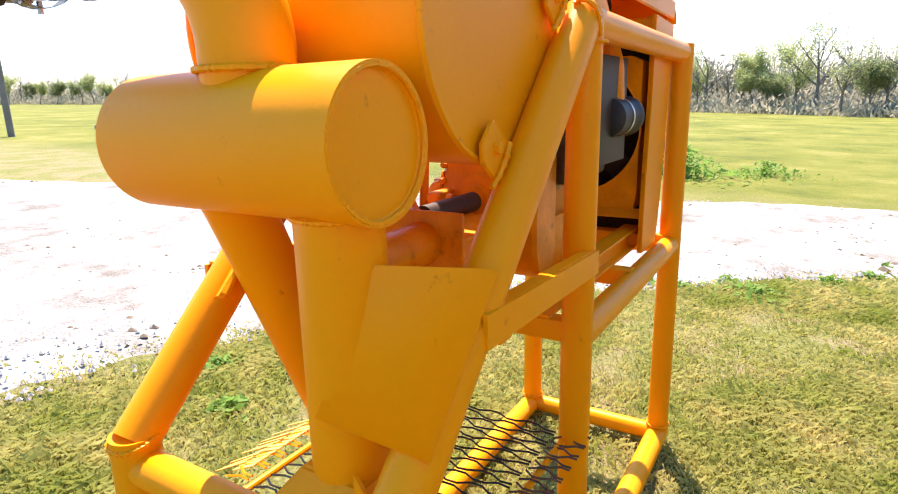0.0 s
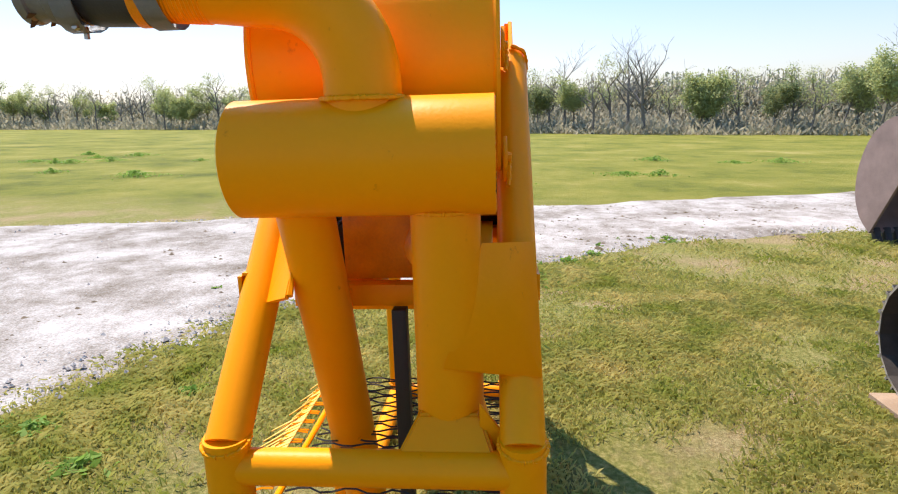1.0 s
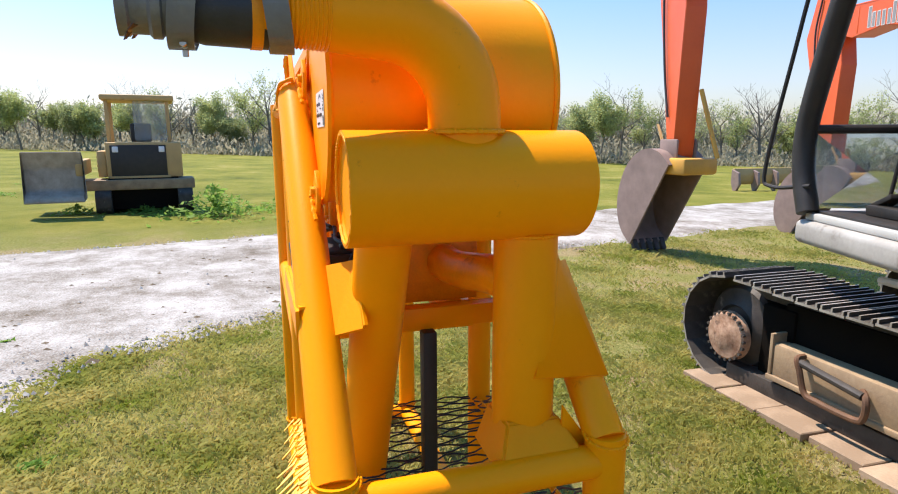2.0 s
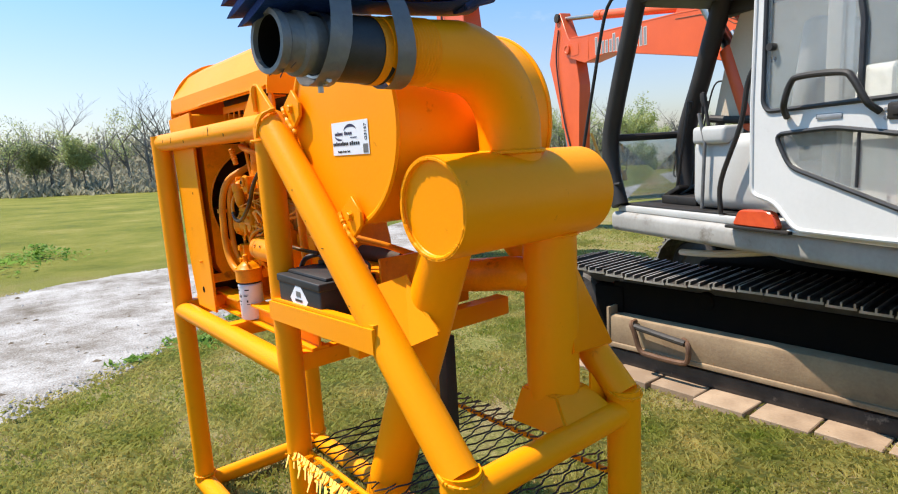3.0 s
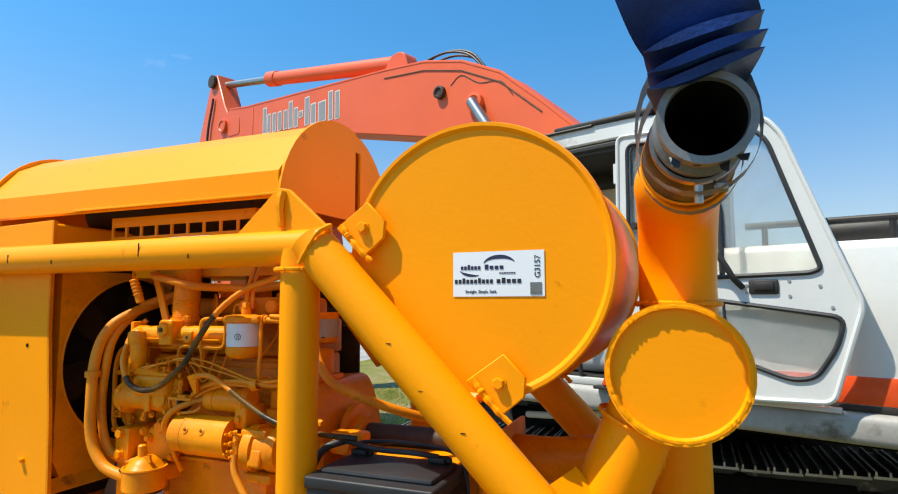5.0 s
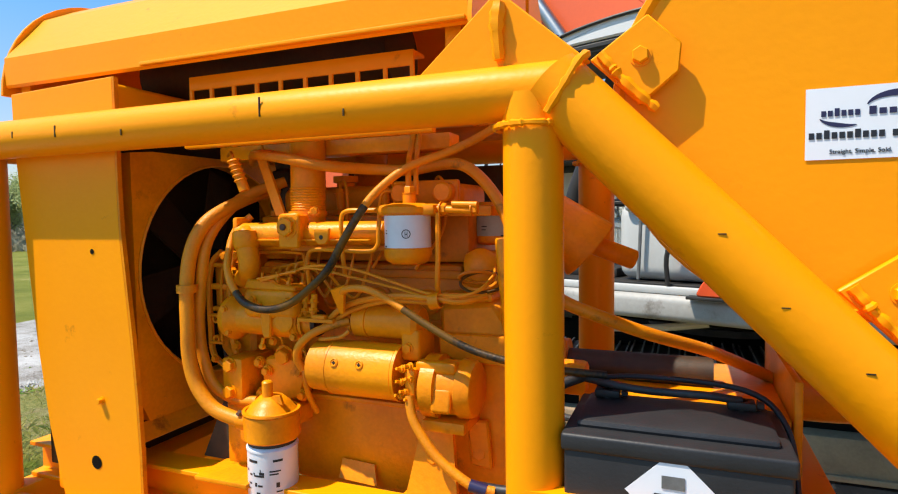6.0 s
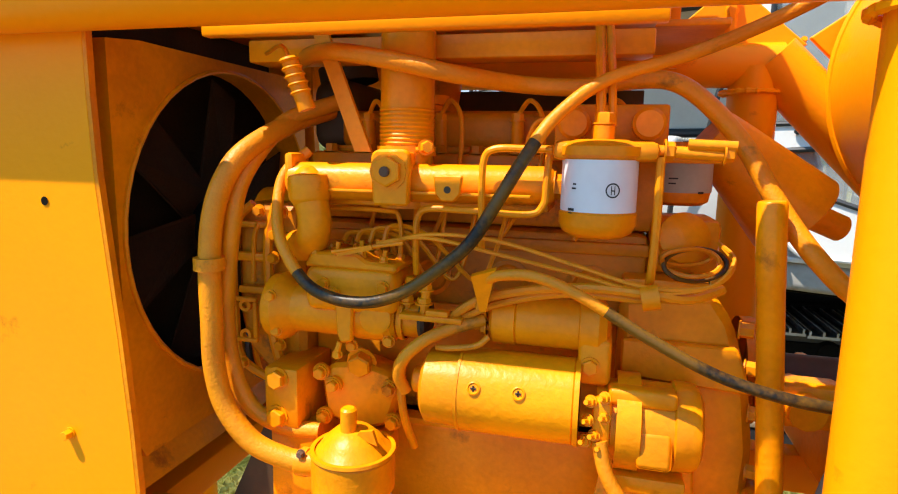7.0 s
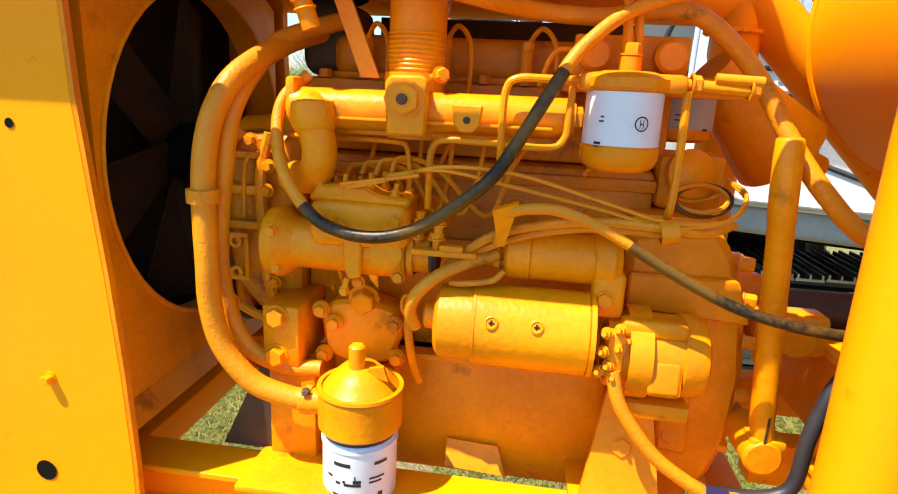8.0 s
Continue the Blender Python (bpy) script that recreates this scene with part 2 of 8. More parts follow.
def dusty_glass(name):
    """Glass with a film of dust on it."""
    m = glass(name, (0.90, 0.95, 0.95))
    n, l = m.node_tree.nodes, m.node_tree.links
    film = n.new("ShaderNodeBsdfDiffuse")
    film.inputs["Color"].default_value = (0.33, 0.36, 0.37, 1)
    tc = n.new("ShaderNodeTexCoord")
    t = n.new("ShaderNodeTexNoise")
    t.inputs["Scale"].default_value, t.inputs["Detail"].default_value = 2.2, 8
    l.new(tc.outputs["Object"], t.inputs["Vector"])
    r = n.new("ShaderNodeMapRange")
    r.inputs["From Min"].default_value, r.inputs["From Max"].default_value = 0.3, 0.75
    r.inputs["To Min"].default_value, r.inputs["To Max"].default_value = 0.16, 0.42
    l.new(t.outputs["Fac"], r.inputs["Value"])
    mx = n.new("ShaderNodeMixShader")
    l.new(r.outputs[0], mx.inputs[0])
    l.new(n["Principled BSDF"].outputs[0], mx.inputs[1])
    l.new(film.outputs[0], mx.inputs[2])
    l.new(mx.outputs[0], n["Material Output"].inputs["Surface"])
    return m


GLASS = dusty_glass("cab_glass")


def ground_material():
    """Mown spring grass with straw and bare earth."""
    m = bpy.data.materials.new("grassy_ground")
    m.use_nodes = True
    n, l = m.node_tree.nodes, m.node_tree.links
    b = n["Principled BSDF"]
    b.inputs["Roughness"].default_value = 0.9
    b.inputs["Specular IOR Level"].default_value = 0.15
    tc = n.new("ShaderNodeTexCoord")

    def noise_at(scale, detail=6, rough=0.6):
        t = n.new("ShaderNodeTexNoise")
        t.inputs["Scale"].default_value, t.inputs["Detail"].default_value, t.inputs["Roughness"].default_value = scale, detail, rough
        l.new(tc.outputs["Object"], t.inputs["Vector"])
        return t.outputs["Fac"]

    def ramp(fac, stops):
        r = n.new("ShaderNodeValToRGB")
        while len(r.color_ramp.elements) < len(stops):
            r.color_ramp.elements.new(0.5)
        for e, (p, c) in zip(r.color_ramp.elements, stops):
            e.position, e.color = p, (*c, 1)
        l.new(fac, r.inputs["Fac"])
        return r.outputs["Color"]

    def mixed(fac, a, c):
        x = n.new("ShaderNodeMix")
        x.data_type = "RGBA"
        l.new(fac, x.inputs["Factor"])
        l.new(a, x.inputs[6])
        l.new(c, x.inputs[7])
        return x.outputs[2]

    def window(fac, lo, hi):
        r = n.new("ShaderNodeMapRange")
        r.inputs["From Min"].default_value, r.inputs["From Max"].default_value = lo, hi
        l.new(fac, r.inputs["Value"])
        return r.outputs[0]

    green = ramp(noise_at(30, 8, 0.7), [(0.3, (0.085, 0.085, 0.022)), (0.45, (0.165, 0.170, 0.040)), (0.58, (0.26, 0.24, 0.075)), (0.72, (0.38, 0.33, 0.14))])
    straw = ramp(noise_at(45, 8, 0.7), [(0.3, (0.13, 0.088, 0.042)), (0.45, (0.24, 0.18, 0.088)), (0.58, (0.35, 0.285, 0.14)), (0.75, (0.50, 0.42, 0.23))])
    near = mixed(window(noise_at(1.3, 8, 0.65), 0.46, 0.62), green, straw)
    field = ramp(noise_at(0.30, 12, 0.72), [(0.32, (0.070, 0.085, 0.012)), (0.46, (0.145, 0.155, 0.020)), (0.58, (0.205, 0.195, 0.036)), (0.66, (0.27, 0.235, 0.07)), (0.74, (0.42, 0.35, 0.19))])
    sep = n.new("ShaderNodeSeparateXYZ")
    l.new(tc.outputs["Object"], sep.inputs[0])
    color = mixed(window(sep.outputs["X"], -8.0, -11.0), near, field)
    l.new(color, b.inputs["Base Color"])
    bp = n.new("ShaderNodeBump")
    bp.inputs["Strength"].default_value, bp.inputs["Distance"].default_value = 0.9, 0.03
    l.new(noise_at(60, 6, 0.7), bp.inputs["Height"])
    l.new(bp.outputs["Normal"], b.inputs["Normal"])
    return m


def gravel_material():
    m = bpy.data.materials.new("white_crushed_limestone")
    m.use_nodes = True
    n, l = m.node_tree.nodes, m.node_tree.links
    b = n["Principled BSDF"]
    b.inputs["Roughness"].default_value = 0.95
    b.inputs["Specular IOR Level"].default_value = 0.1
    tc = n.new("ShaderNodeTexCoord")
    v = n.new("ShaderNodeTexVoronoi")
    v.feature = "SMOOTH_F1"
    v.inputs["Scale"].default_value = 52
    big = n.new("ShaderNodeTexNoise")
    big.inputs["Scale"].default_value, big.inputs["Detail"].default_value, big.inputs["Roughness"].default_value = 1.1, 12, 0.78
    fine = n.new("ShaderNodeTexNoise")
    fine.inputs["Scale"].default_value, fine.inputs["Detail"].default_value = 60, 4
    for x in (v, big, fine):
        l.new(tc.outputs["Object"], x.inputs["Vector"])
    r = n.new("ShaderNodeValToRGB")
    for _ in range(2):
        r.color_ramp.elements.new(0.5)
    for e, (p, c) in zip(r.color_ramp.elements, [(0.33, (0.13, 0.108, 0.082)), (0.45, (0.245, 0.222, 0.195)), (0.53, (0.345, 0.328, 0.305)), (0.66, (0.47, 0.455, 0.435))]):
        e.position, e.color = p, (*c, 1)
    add = n.new("ShaderNodeMath")
    add.operation = "MULTIPLY_ADD"
    add.inputs[1].default_value = 0.35
    sub = n.new("ShaderNodeMath")
    sub.operation = "ADD"
    sub.inputs[1].default_value = -0.17
    l.new(fine.outputs["Fac"], add.inputs[0])
    l.new(big.outputs["Fac"], sub.inputs[0])
    l.new(sub.outputs[0], add.inputs[2])
    l.new(add.outputs[0], r.inputs["Fac"])
    dark = n.new("ShaderNodeMapRange")
    dark.inputs["From Min"].default_value, dark.inputs["From Max"].default_value = 0.25, 0.75
    dark.inputs["To Min"].default_value, dark.inputs["To Max"].default_value = 1.04, 0.86
    l.new(v.outputs["Distance"], dark.inputs["Value"])
    pebble = n.new("ShaderNodeMix")
    pebble.data_type, pebble.blend_type = "RGBA", "MULTIPLY"
    pebble.inputs["Factor"].default_value = 1.0
    l.new(r.outputs["Color"], pebble.inputs[6])
    l.new(dark.outputs[0], pebble.inputs[7])
    l.new(pebble.outputs[2], b.inputs["Base Color"])
    bp = n.new("ShaderNodeBump")
    bp.inputs["Strength"].default_value, bp.inputs["Distance"].default_value = 0.8, 0.012
    bp.invert = True
    l.new(v.outputs["Distance"], bp.inputs["Height"])
    l.new(bp.outputs["Normal"], b.inputs["Normal"])
    return m


GROUND, GRAVEL = ground_material(), gravel_material()
PEBBLE = material("limestone_pebble", (0.54, 0.51, 0.47), 0.9, color2=(0.34, 0.31, 0.27), scale=9, fine=80, bump=0.2)
GRASS = leaf_material("grass_blades", (0.23, 0.285, 0.032), (0.64, 0.53, 0.20), 2.4, 70)
WEED = leaf_material("lush_weed_leaves", (0.16, 0.30, 0.04), (0.22, 0.36, 0.07))


# ---- building helpers ----
def smooth(me, angle=35):
    me.polygons.foreach_set("use_smooth", [True] * len(me.polygons))
    me.set_sharp_from_angle(angle=radians(angle))


def thing(name, at, label, category, group="", kind=""):
    e = new(name)
    e.empty_display_size = 0.1
    e.location = at
    return tagged(e, label, category, group, kind)


def part(name, bm, mat, parent=None, label="", angle=35):
    """Links a bmesh, given in world metres, as one mesh object under a thing or a part."""
    me = bpy.data.meshes.new(name)
    bmesh.ops.recalc_face_normals(bm, faces=bm.faces)
    bm.to_mesh(me)
    bm.free()
    smooth(me, angle)
    me.materials.append(mat)
    ob = new(name, me)
    if parent:
        ob.parent = parent
        if parent.type == "EMPTY":
            ob.matrix_parent_inverse = Matrix.Translation(-parent.location)
    if label:
        tagged(ob, label)
    return ob


def join(*bms):
    out = bms[0]
    for b in bms[1:]:
        me = bpy.data.meshes.new("tmp")
        b.to_mesh(me)
        out.from_mesh(me)
        bpy.data.meshes.remove(me)
        b.free()
    return out


def box(x0, x1, y0, y1, z0, z1, bevel=0.004, seg=2):
    bm = bmesh.new()
    bmesh.ops.create_cube(bm, size=1, matrix=Matrix.Translation(((x0 + x1) / 2, (y0 + y1) / 2, (z0 + z1) / 2)) @ Matrix.Diagonal((x1 - x0, y1 - y0, z1 - z0, 1)))
    if bevel:
        bmesh.ops.bevel(bm, geom=bm.edges[:], offset=bevel, segments=seg, profile=0.5, affect="EDGES")
    return bm


def turned(bm, m):
    bmesh.ops.transform(bm, matrix=m, verts=bm.verts[:])
    return bm


def ring_frames(pts):
    pts = [Vector(p) for p in pts]
    tang = [(pts[min(i + 1, len(pts) - 1)] - pts[max(i - 1, 0)]).normalized() for i in range(len(pts))]
    up = Vector((0, 0, 1)) if abs(tang[0].z) < 0.9 else Vector((1, 0, 0))
    n = (up - tang[0] * up.dot(tang[0])).normalized()
    out = []
    for p, t in zip(pts, tang):
        n = (n - t * n.dot(t)).normalized()
        out.append((p, n, t.cross(n)))
    return out


def tube(pts, r, seg=16, caps=True):
    """A round bar or pipe swept along pts; r may be a list."""
    bm = bmesh.new()
    rings = []
    rs = r if isinstance(r, (list, tuple)) else [r] * len(pts)
    for (p, a, b), q in zip(ring_frames(pts), rs):
        rings.append([bm.verts.new(p + (a * math.cos(2 * math.pi * k / seg) + b * math.sin(2 * math.pi * k / seg)) * q) for k in range(seg)])
    for u, v in zip(rings, rings[1:]):
        for k in range(seg):
            bm.faces.new((u[k], u[(k + 1) % seg], v[(k + 1) % seg], v[k]))
    if caps:
        bm.faces.new(rings[0][::-1])
        bm.faces.new(rings[-1])
    return bm


def curve(pts, steps=6):
    """Catmull-Rom through pts."""
    P = [Vector(p) for p in pts]
    P = [2 * P[0] - P[1]] + P + [2 * P[-1] - P[-2]]
    out = []
    for a, b, c, d in zip(P, P[1:], P[2:], P[3:]):
        for k in range(steps):
            t = k / steps
            out.append(0.5 * (2 * b + (c - a) * t + (2 * a - 5 * b + 4 * c - d) * t * t + (3 * b - a - 3 * c + d) * t ** 3))
    return out + [P[-2]]


def hose(pts, r, seg=12, steps=6):
    return tube(curve(pts, steps), r, seg)


def rod(a, b, r, seg=16, bevel=0.0, r2=None):
    a, b = Vector(a), Vector(b)
    r2 = r if r2 is None else r2
    if bevel:
        d = (b - a).normalized() * bevel
        return tube([a, a + d, b - d, b], [r - bevel, r, r2, r2 - bevel], seg)
    return tube([a, b], [r, r2], seg)


def spun(a, axis, profile, seg=32):
    """A turned body: profile rows (along, radius) from point a along axis."""
    a, axis = Vector(a), Vector(axis).normalized()
    bm = bmesh.new()
    up = Vector((0, 0, 1)) if abs(axis.z) < 0.9 else Vector((1, 0, 0))
    n = (up - axis * up.dot(axis)).normalized()
    o = axis.cross(n)
    rings = []
    for s, q in profile:
        c = a + axis * s
        if q <= 0:
            rings.append([bm.verts.new(c)])
        else:
            rings.append([bm.verts.new(c + (n * math.cos(2 * math.pi * k / seg) + o * math.sin(2 * math.pi * k / seg)) * q) for k in range(seg)])
    for u, v in zip(rings, rings[1:]):
        for k in range(seg):
            j = (k + 1) % seg
            if len(u) == 1 and len(v) > 1:
                bm.faces.new((u[0], v[j], v[k]))
            elif len(v) == 1 and len(u) > 1:
                bm.faces.new((u[k], u[j], v[0]))
            elif len(u) > 1:
                bm.faces.new((u[k], u[j], v[j], v[k]))
    return bm


def sheet(outline, thick, plane="xz", at=0.0, bevel=0.002):
    """A flat plate: outline in the two named axes, thick along the third, starting at `at`."""
    bm = bmesh.new()
    ax = {"xz": (0, 2, 1), "xy": (0, 1, 2), "yz": (1, 2, 0)}[plane]

    def vert(p, h):
        c = [0, 0, 0]
        c[ax[0]], c[ax[1]], c[ax[2]] = p[0], p[1], h
        return bm.verts.new(c)
    lo, hi = [vert(p, at) for p in outline], [vert(p, at + thick) for p in outline]
    bm.faces.new(lo)
    bm.faces.new(hi[::-1])
    for k in range(len(lo)):
        j = (k + 1) % len(lo)
        bm.faces.new((lo[j], lo[k], hi[k], hi[j]))
    if bevel:
        bmesh.ops.recalc_face_normals(bm, faces=bm.faces)
        bmesh.ops.bevel(bm, geom=bm.edges[:], offset=bevel, segments=1, affect="EDGES")
    return bm


def quad_plate(a, b, c, d, thick):
    """A plate on four world points, thick towards its normal."""
    p = [Vector(v) for v in (a, b, c, d)]
    n = (p[1] - p[0]).cross(p[2] - p[0]).normalized() * thick
    bm = bmesh.new()
    lo, hi = [bm.verts.new(v) for v in p], [bm.verts.new(v + n) for v in p]
    bm.faces.new(lo)
    bm.faces.new(hi[::-1])
    for k in range(4):
        j = (k + 1) % 4
        bm.faces.new((lo[j], lo[k], hi[k], hi[j]))
    return bm


def hexbolt(p, axis, r=0.011, h=0.009):
    """A hexagon head with a washer."""
    axis = Vector(axis).normalized()
    p = Vector(p)
    return join(tube([p, p + axis * 0.002], r * 1.25, 12), tube([p, p + axis * h * 0.85, p + axis * h], [r, r, r * 0.85], 6))


def weld(pts, r=0.006):
    """A lumpy weld bead along pts."""
    rnd = random.Random(len(pts) * 7 + int(abs(pts[0][0]) * 1000))
    c = curve(pts, 5)
    return tube(c, [r * rnd.uniform(0.7, 1.35) for _ in c], 6)


def ring_points(c, axis, r, n=20):
    axis = Vector(axis).normalized()
    up = Vector((0, 0, 1)) if abs(axis.z) < 0.9 else Vector((1, 0, 0))
    a = (up - axis * up.dot(axis)).normalized()
    b = axis.cross(a)
    return [Vector(c) + (a * math.cos(2 * math.pi * k / n) + b * math.sin(2 * math.pi * k / n)) * r for k in range(n + 1)]


def lettering(name, words, size, mat, parent, at, turn=(90, 0, 0), align="LEFT", wide=1.0):
    """Printed words, as a flat mesh."""
    c = bpy.data.curves.new(name, "FONT")
    c.body, c.size, c.align_x, c.extrude = words, size, align, 0.0004
    ob = bpy.data.objects.new("tmp_text", c)
    scene.collection.objects.link(ob)
    me = bpy.data.meshes.new_from_object(ob.evaluated_get(bpy.context.evaluated_depsgraph_get()))
    bpy.data.objects.remove(ob)
    bm = bmesh.new()
    bm.from_mesh(me)
    bpy.data.meshes.remove(me)
    turned(bm, pose(*at, *turn) @ Matrix.Diagonal((wide, 1, 1, 1)))
    return part(name, bm, mat, parent)


# ---- ground ----
def gz(x, y):
    """The ground falls gently towards +y."""
    return -0.025 * (y - 0.35)


def ground_sheet():
    xs = sorted(set([-900, -400, -200, -120, -80, -50, -30, -20, 20, 40, 80, 200, 500, 900] + [i * 0.5 for i in range(-30, 21)]))
    ys = sorted(set([-900, -400, -200, -120, -80, -50, -30, -20, 20, 30, 50, 80, 150, 300, 900] + [i * 0.5 for i in range(-26, 27)]))
    verts = []
    for x in xs:
        for y in ys:
            far = max(abs(x), abs(y))
            lump = 0 if far > 25 else 0.03 * noise.noise(Vector((x * 0.35, y * 0.35, 0))) + 0.012 * noise.noise(Vector((x * 1.7, y * 1.7, 4)))
            if -1.8 < x < 1.5 and -0.6 < y < 1.3:
                lump = min(0, lump)
            verts.append((x, y, gz(x, y) + lump - 0.012))
    w = len(ys)
    faces = [(i * w + j, (i + 1) * w + j, (i + 1) * w + j + 1, i * w + j + 1) for i in range(len(xs) - 1) for j in range(w - 1)]
    me = bpy.data.meshes.new("ground")
    me.from_pydata(verts, [], faces)
    smooth(me, 60)
    me.materials.append(GROUND)
    return tagged(new("ground", me), "mown grass ground with straw and bare patches", "ground", kind="structure")


ground_sheet()

NEAR_EDGE = [(14, -6.5), (7, -4.2), (3, -3.1), (0.3, -2.45), (-0.8, -2.2), (-1.6, -1.75), (-2.75, -1.35), (-3.6, 0.0), (-4.7, 1.2), (-5.6, 2.3), (-6.3, 3.5), (-6.9, 5.3), (-8.0, 9), (-10, 16), (-14, 30), (-24, 60)]
FAR_EDGE = [(14, -40), (4, -32), (0, -25), (-3.4, -17), (-5.0, -12.7), (-6.3, -9.5), (-7.0, -7.2), (-8.7, -2.1), (-9.4, 0.0), (-9.9, 2.0), (-10.6, 4.0), (-11.9, 7.9), (-12.6, 10), (-14, 16), (-18, 30), (-28, 60)]


def gravel_lane():
    near, far = curve([(x, y, 0) for x, y in NEAR_EDGE], 14), curve([(x, y, 0) for x, y in FAR_EDGE], 14)
    rows, cols = len(near), 15
    verts, faces = [], []
    for i, (a, b) in enumerate(zip(near, far)):
        wob_a = 0.22 * noise.noise(a * 1.1) + 0.12 * noise.noise(a * 3.7)
        wob_b = 0.35 * noise.noise(b * 0.6) + 0.2 * noise.noise(b * 2.1)
        for j in range(cols):
            f = j / (cols - 1)
            p = a.lerp(b, f)
            d = (b - a).normalized()
            p += d * (wob_a * max(0, 1 - 4 * f) + wob_b * max(0, 4 * f - 3))
            edge = min(f, 1 - f) * cols / 2
            lift = 0.03 * min(1, edge) + 0.01 * noise.noise(p * 0.9)
            verts.append((p.x, p.y, gz(p.x, p.y) + lift - 0.004 + (-0.03 if j in (0, cols - 1) else 0.02)))
    for i in range(rows - 1):
        for j in range(cols - 1):
            faces.append((i * cols + j, (i + 1) * cols + j, (i + 1) * cols + j + 1, i * cols + j + 1))
    me = bpy.data.meshes.new("road")
    me.from_pydata(verts, [], faces)
    smooth(me, 60)
    me.materials.append(GRAVEL)
    return tagged(new("road", me), "white crushed limestone lane with weedy edges", "road", kind="structure")


gravel_lane()


# ---- pump skid frame ----
YB = 0.69                      # far side frame; the near one stands at y = 0
YC = YB / 2
R, RT = 0.049, 0.042
XF, XN, XD = -1.30, 0.0, 0.935   # end posts, middle posts, front stubs
ZT, ZE = 1.913, 1.0


def skid_frame():
    top = thing("pump_skid_frame", (0, YC, 0), "yellow painted welded steel tube skid frame standing on grass", "frame")
    for y in (0.0, YB):
        s = -1 if y == 0 else 1
        part("end_post", tube([(XF, y, 0.06), (XF, y, ZT + R * 0.7)], R, 20), YELLOW, top)
        part("middle_post", rod((XN + 0.004, y, 0.06), (XN + 0.004, y, ZT - 0.005), 0.0455, 24), YELLOW, top)
        part("top_rail", tube([(XF - R, y, ZT), (XF - R * 0.9, y, ZT), (0.05, y, ZT)], [0.034, RT, RT], 24), YELLOW, top)
        part("diagonal_brace", rod((0.03, y, ZT + 0.012), (XD, y, ZE), R + 0.003, 24), YELLOW, top)
        part("front_stub", rod((XD, y, 0.06), (XD, y, ZE + 0.02), R + 0.004, 24), YELLOW, top)
        part("bottom_rail", rod((XF - R, y, 0.05), (XD + R, y, 0.05), R, 20, 0.008), YELLOW, top)
        part("middle_rail", rod((XF, y, 1.045), (XN, y, 1.045), R * 0.92, 20), YELLOW, top)
        bar_y = y + s * 0.046
        part("flat_bar", quad_plate((0.0, bar_y, 1.245), (0.668, bar_y, 1.265), (0.668, bar_y, 1.335), (0.0, bar_y, 1.31), -0.010 * s), YELLOW, top)
        part("flat_bar_ledge", quad_plate((0.0, bar_y, 1.312), (0.66, bar_y, 1.335), (0.66, bar_y - s * 0.03, 1.335), (0.0, bar_y - s * 0.03, 1.312), 0.008), YELLOW, top)
        part("lifting_gusset", sheet([(-0.18, ZT + 0.04), (-0.06, ZT + 0.145), (-0.03, ZT + 0.14), (0.09, ZT + 0.035), (0.03, ZT + 0.02), (-0.15, ZT + 0.02)], 0.014, "xz", y - 0.007), YELLOW, top)
        part("gusset_weld", weld([(-0.045, y - 0.012, ZT + 0.05), (-0.048, y - 0.014, ZT + 0.10), (-0.045, y - 0.010, ZT + 0.135)], 0.010), YELLOW, top)
        part("brace_weld", weld([(0.035, y - s * -0.05, ZT - 0.04), (0.062, y + s * 0.052, ZT), (0.078, y + s * 0.04, ZT + 0.03), (0.085, y, ZT + 0.048)], 0.006), YELLOW, top)
        part("stub_weld", weld(ring_points((XD, y, ZE + 0.012), (0.25, 0, 1), R + 0.006), 0.005), YELLOW, top)
        part("post_weld", weld(ring_points((XN, y, ZT - 0.052), (0, 0, 1), R + 0.003), 0.005), YELLOW, top)
        part("foot_weld", weld(ring_points((XF, y, 0.105), (0, 0, 1), R + 0.003), 0.006), YELLOW, top)
    # runs and nicks in the thick paint
    for x, z, h in ((-0.987, 1.914, 0.012), (-0.468, 1.922, 0.017), (-0.30, 1.90, 0.006), (-0.80, 1.90, 0.006), (-1.12, 1.915, 0.007)):
        part("paint_nick", box(x - 0.0015, x + 0.0015, -0.0428, -0.040, z - h, z + h, 0.0006), OLIVE_HOSE, top, "dark nick in the paint")
    for x, d in ((0.262, 0.012), (0.335, -0.006), (0.425, 0.010), (0.553, -0.012), (0.66, 0.008)):
        z = ZT + 0.012 - (x - 0.03) * 1.017 + d
        part("paint_nick", box(x - 0.005, x + 0.005, -0.0524, -0.048, z - 0.0009, z + 0.0009, 0.0004), OLIVE_HOSE, top, "small nick in the paint")
    part("front_bar", rod((XD, 0.02, 0.945), (XD, YB - 0.02, 0.945), 0.043, 20), YELLOW, top)
    part("end_cross_bar", rod((XF, 0, 0.052), (XF, YB, 0.052), R * 0.9, 20), YELLOW, top)
    part("front_cross_bar", rod((XD, 0, 0.052), (XD, YB, 0.052), R * 0.9, 20), YELLOW, top)
    part("end_top_bar", rod((XF, 0, ZT), (XF, YB, ZT), R * 0.9, 20), YELLOW, top)
    part("end_middle_bar", rod((XF, 0, 1.045), (XF, YB, 1.045), R * 0.9, 20), YELLOW, top)
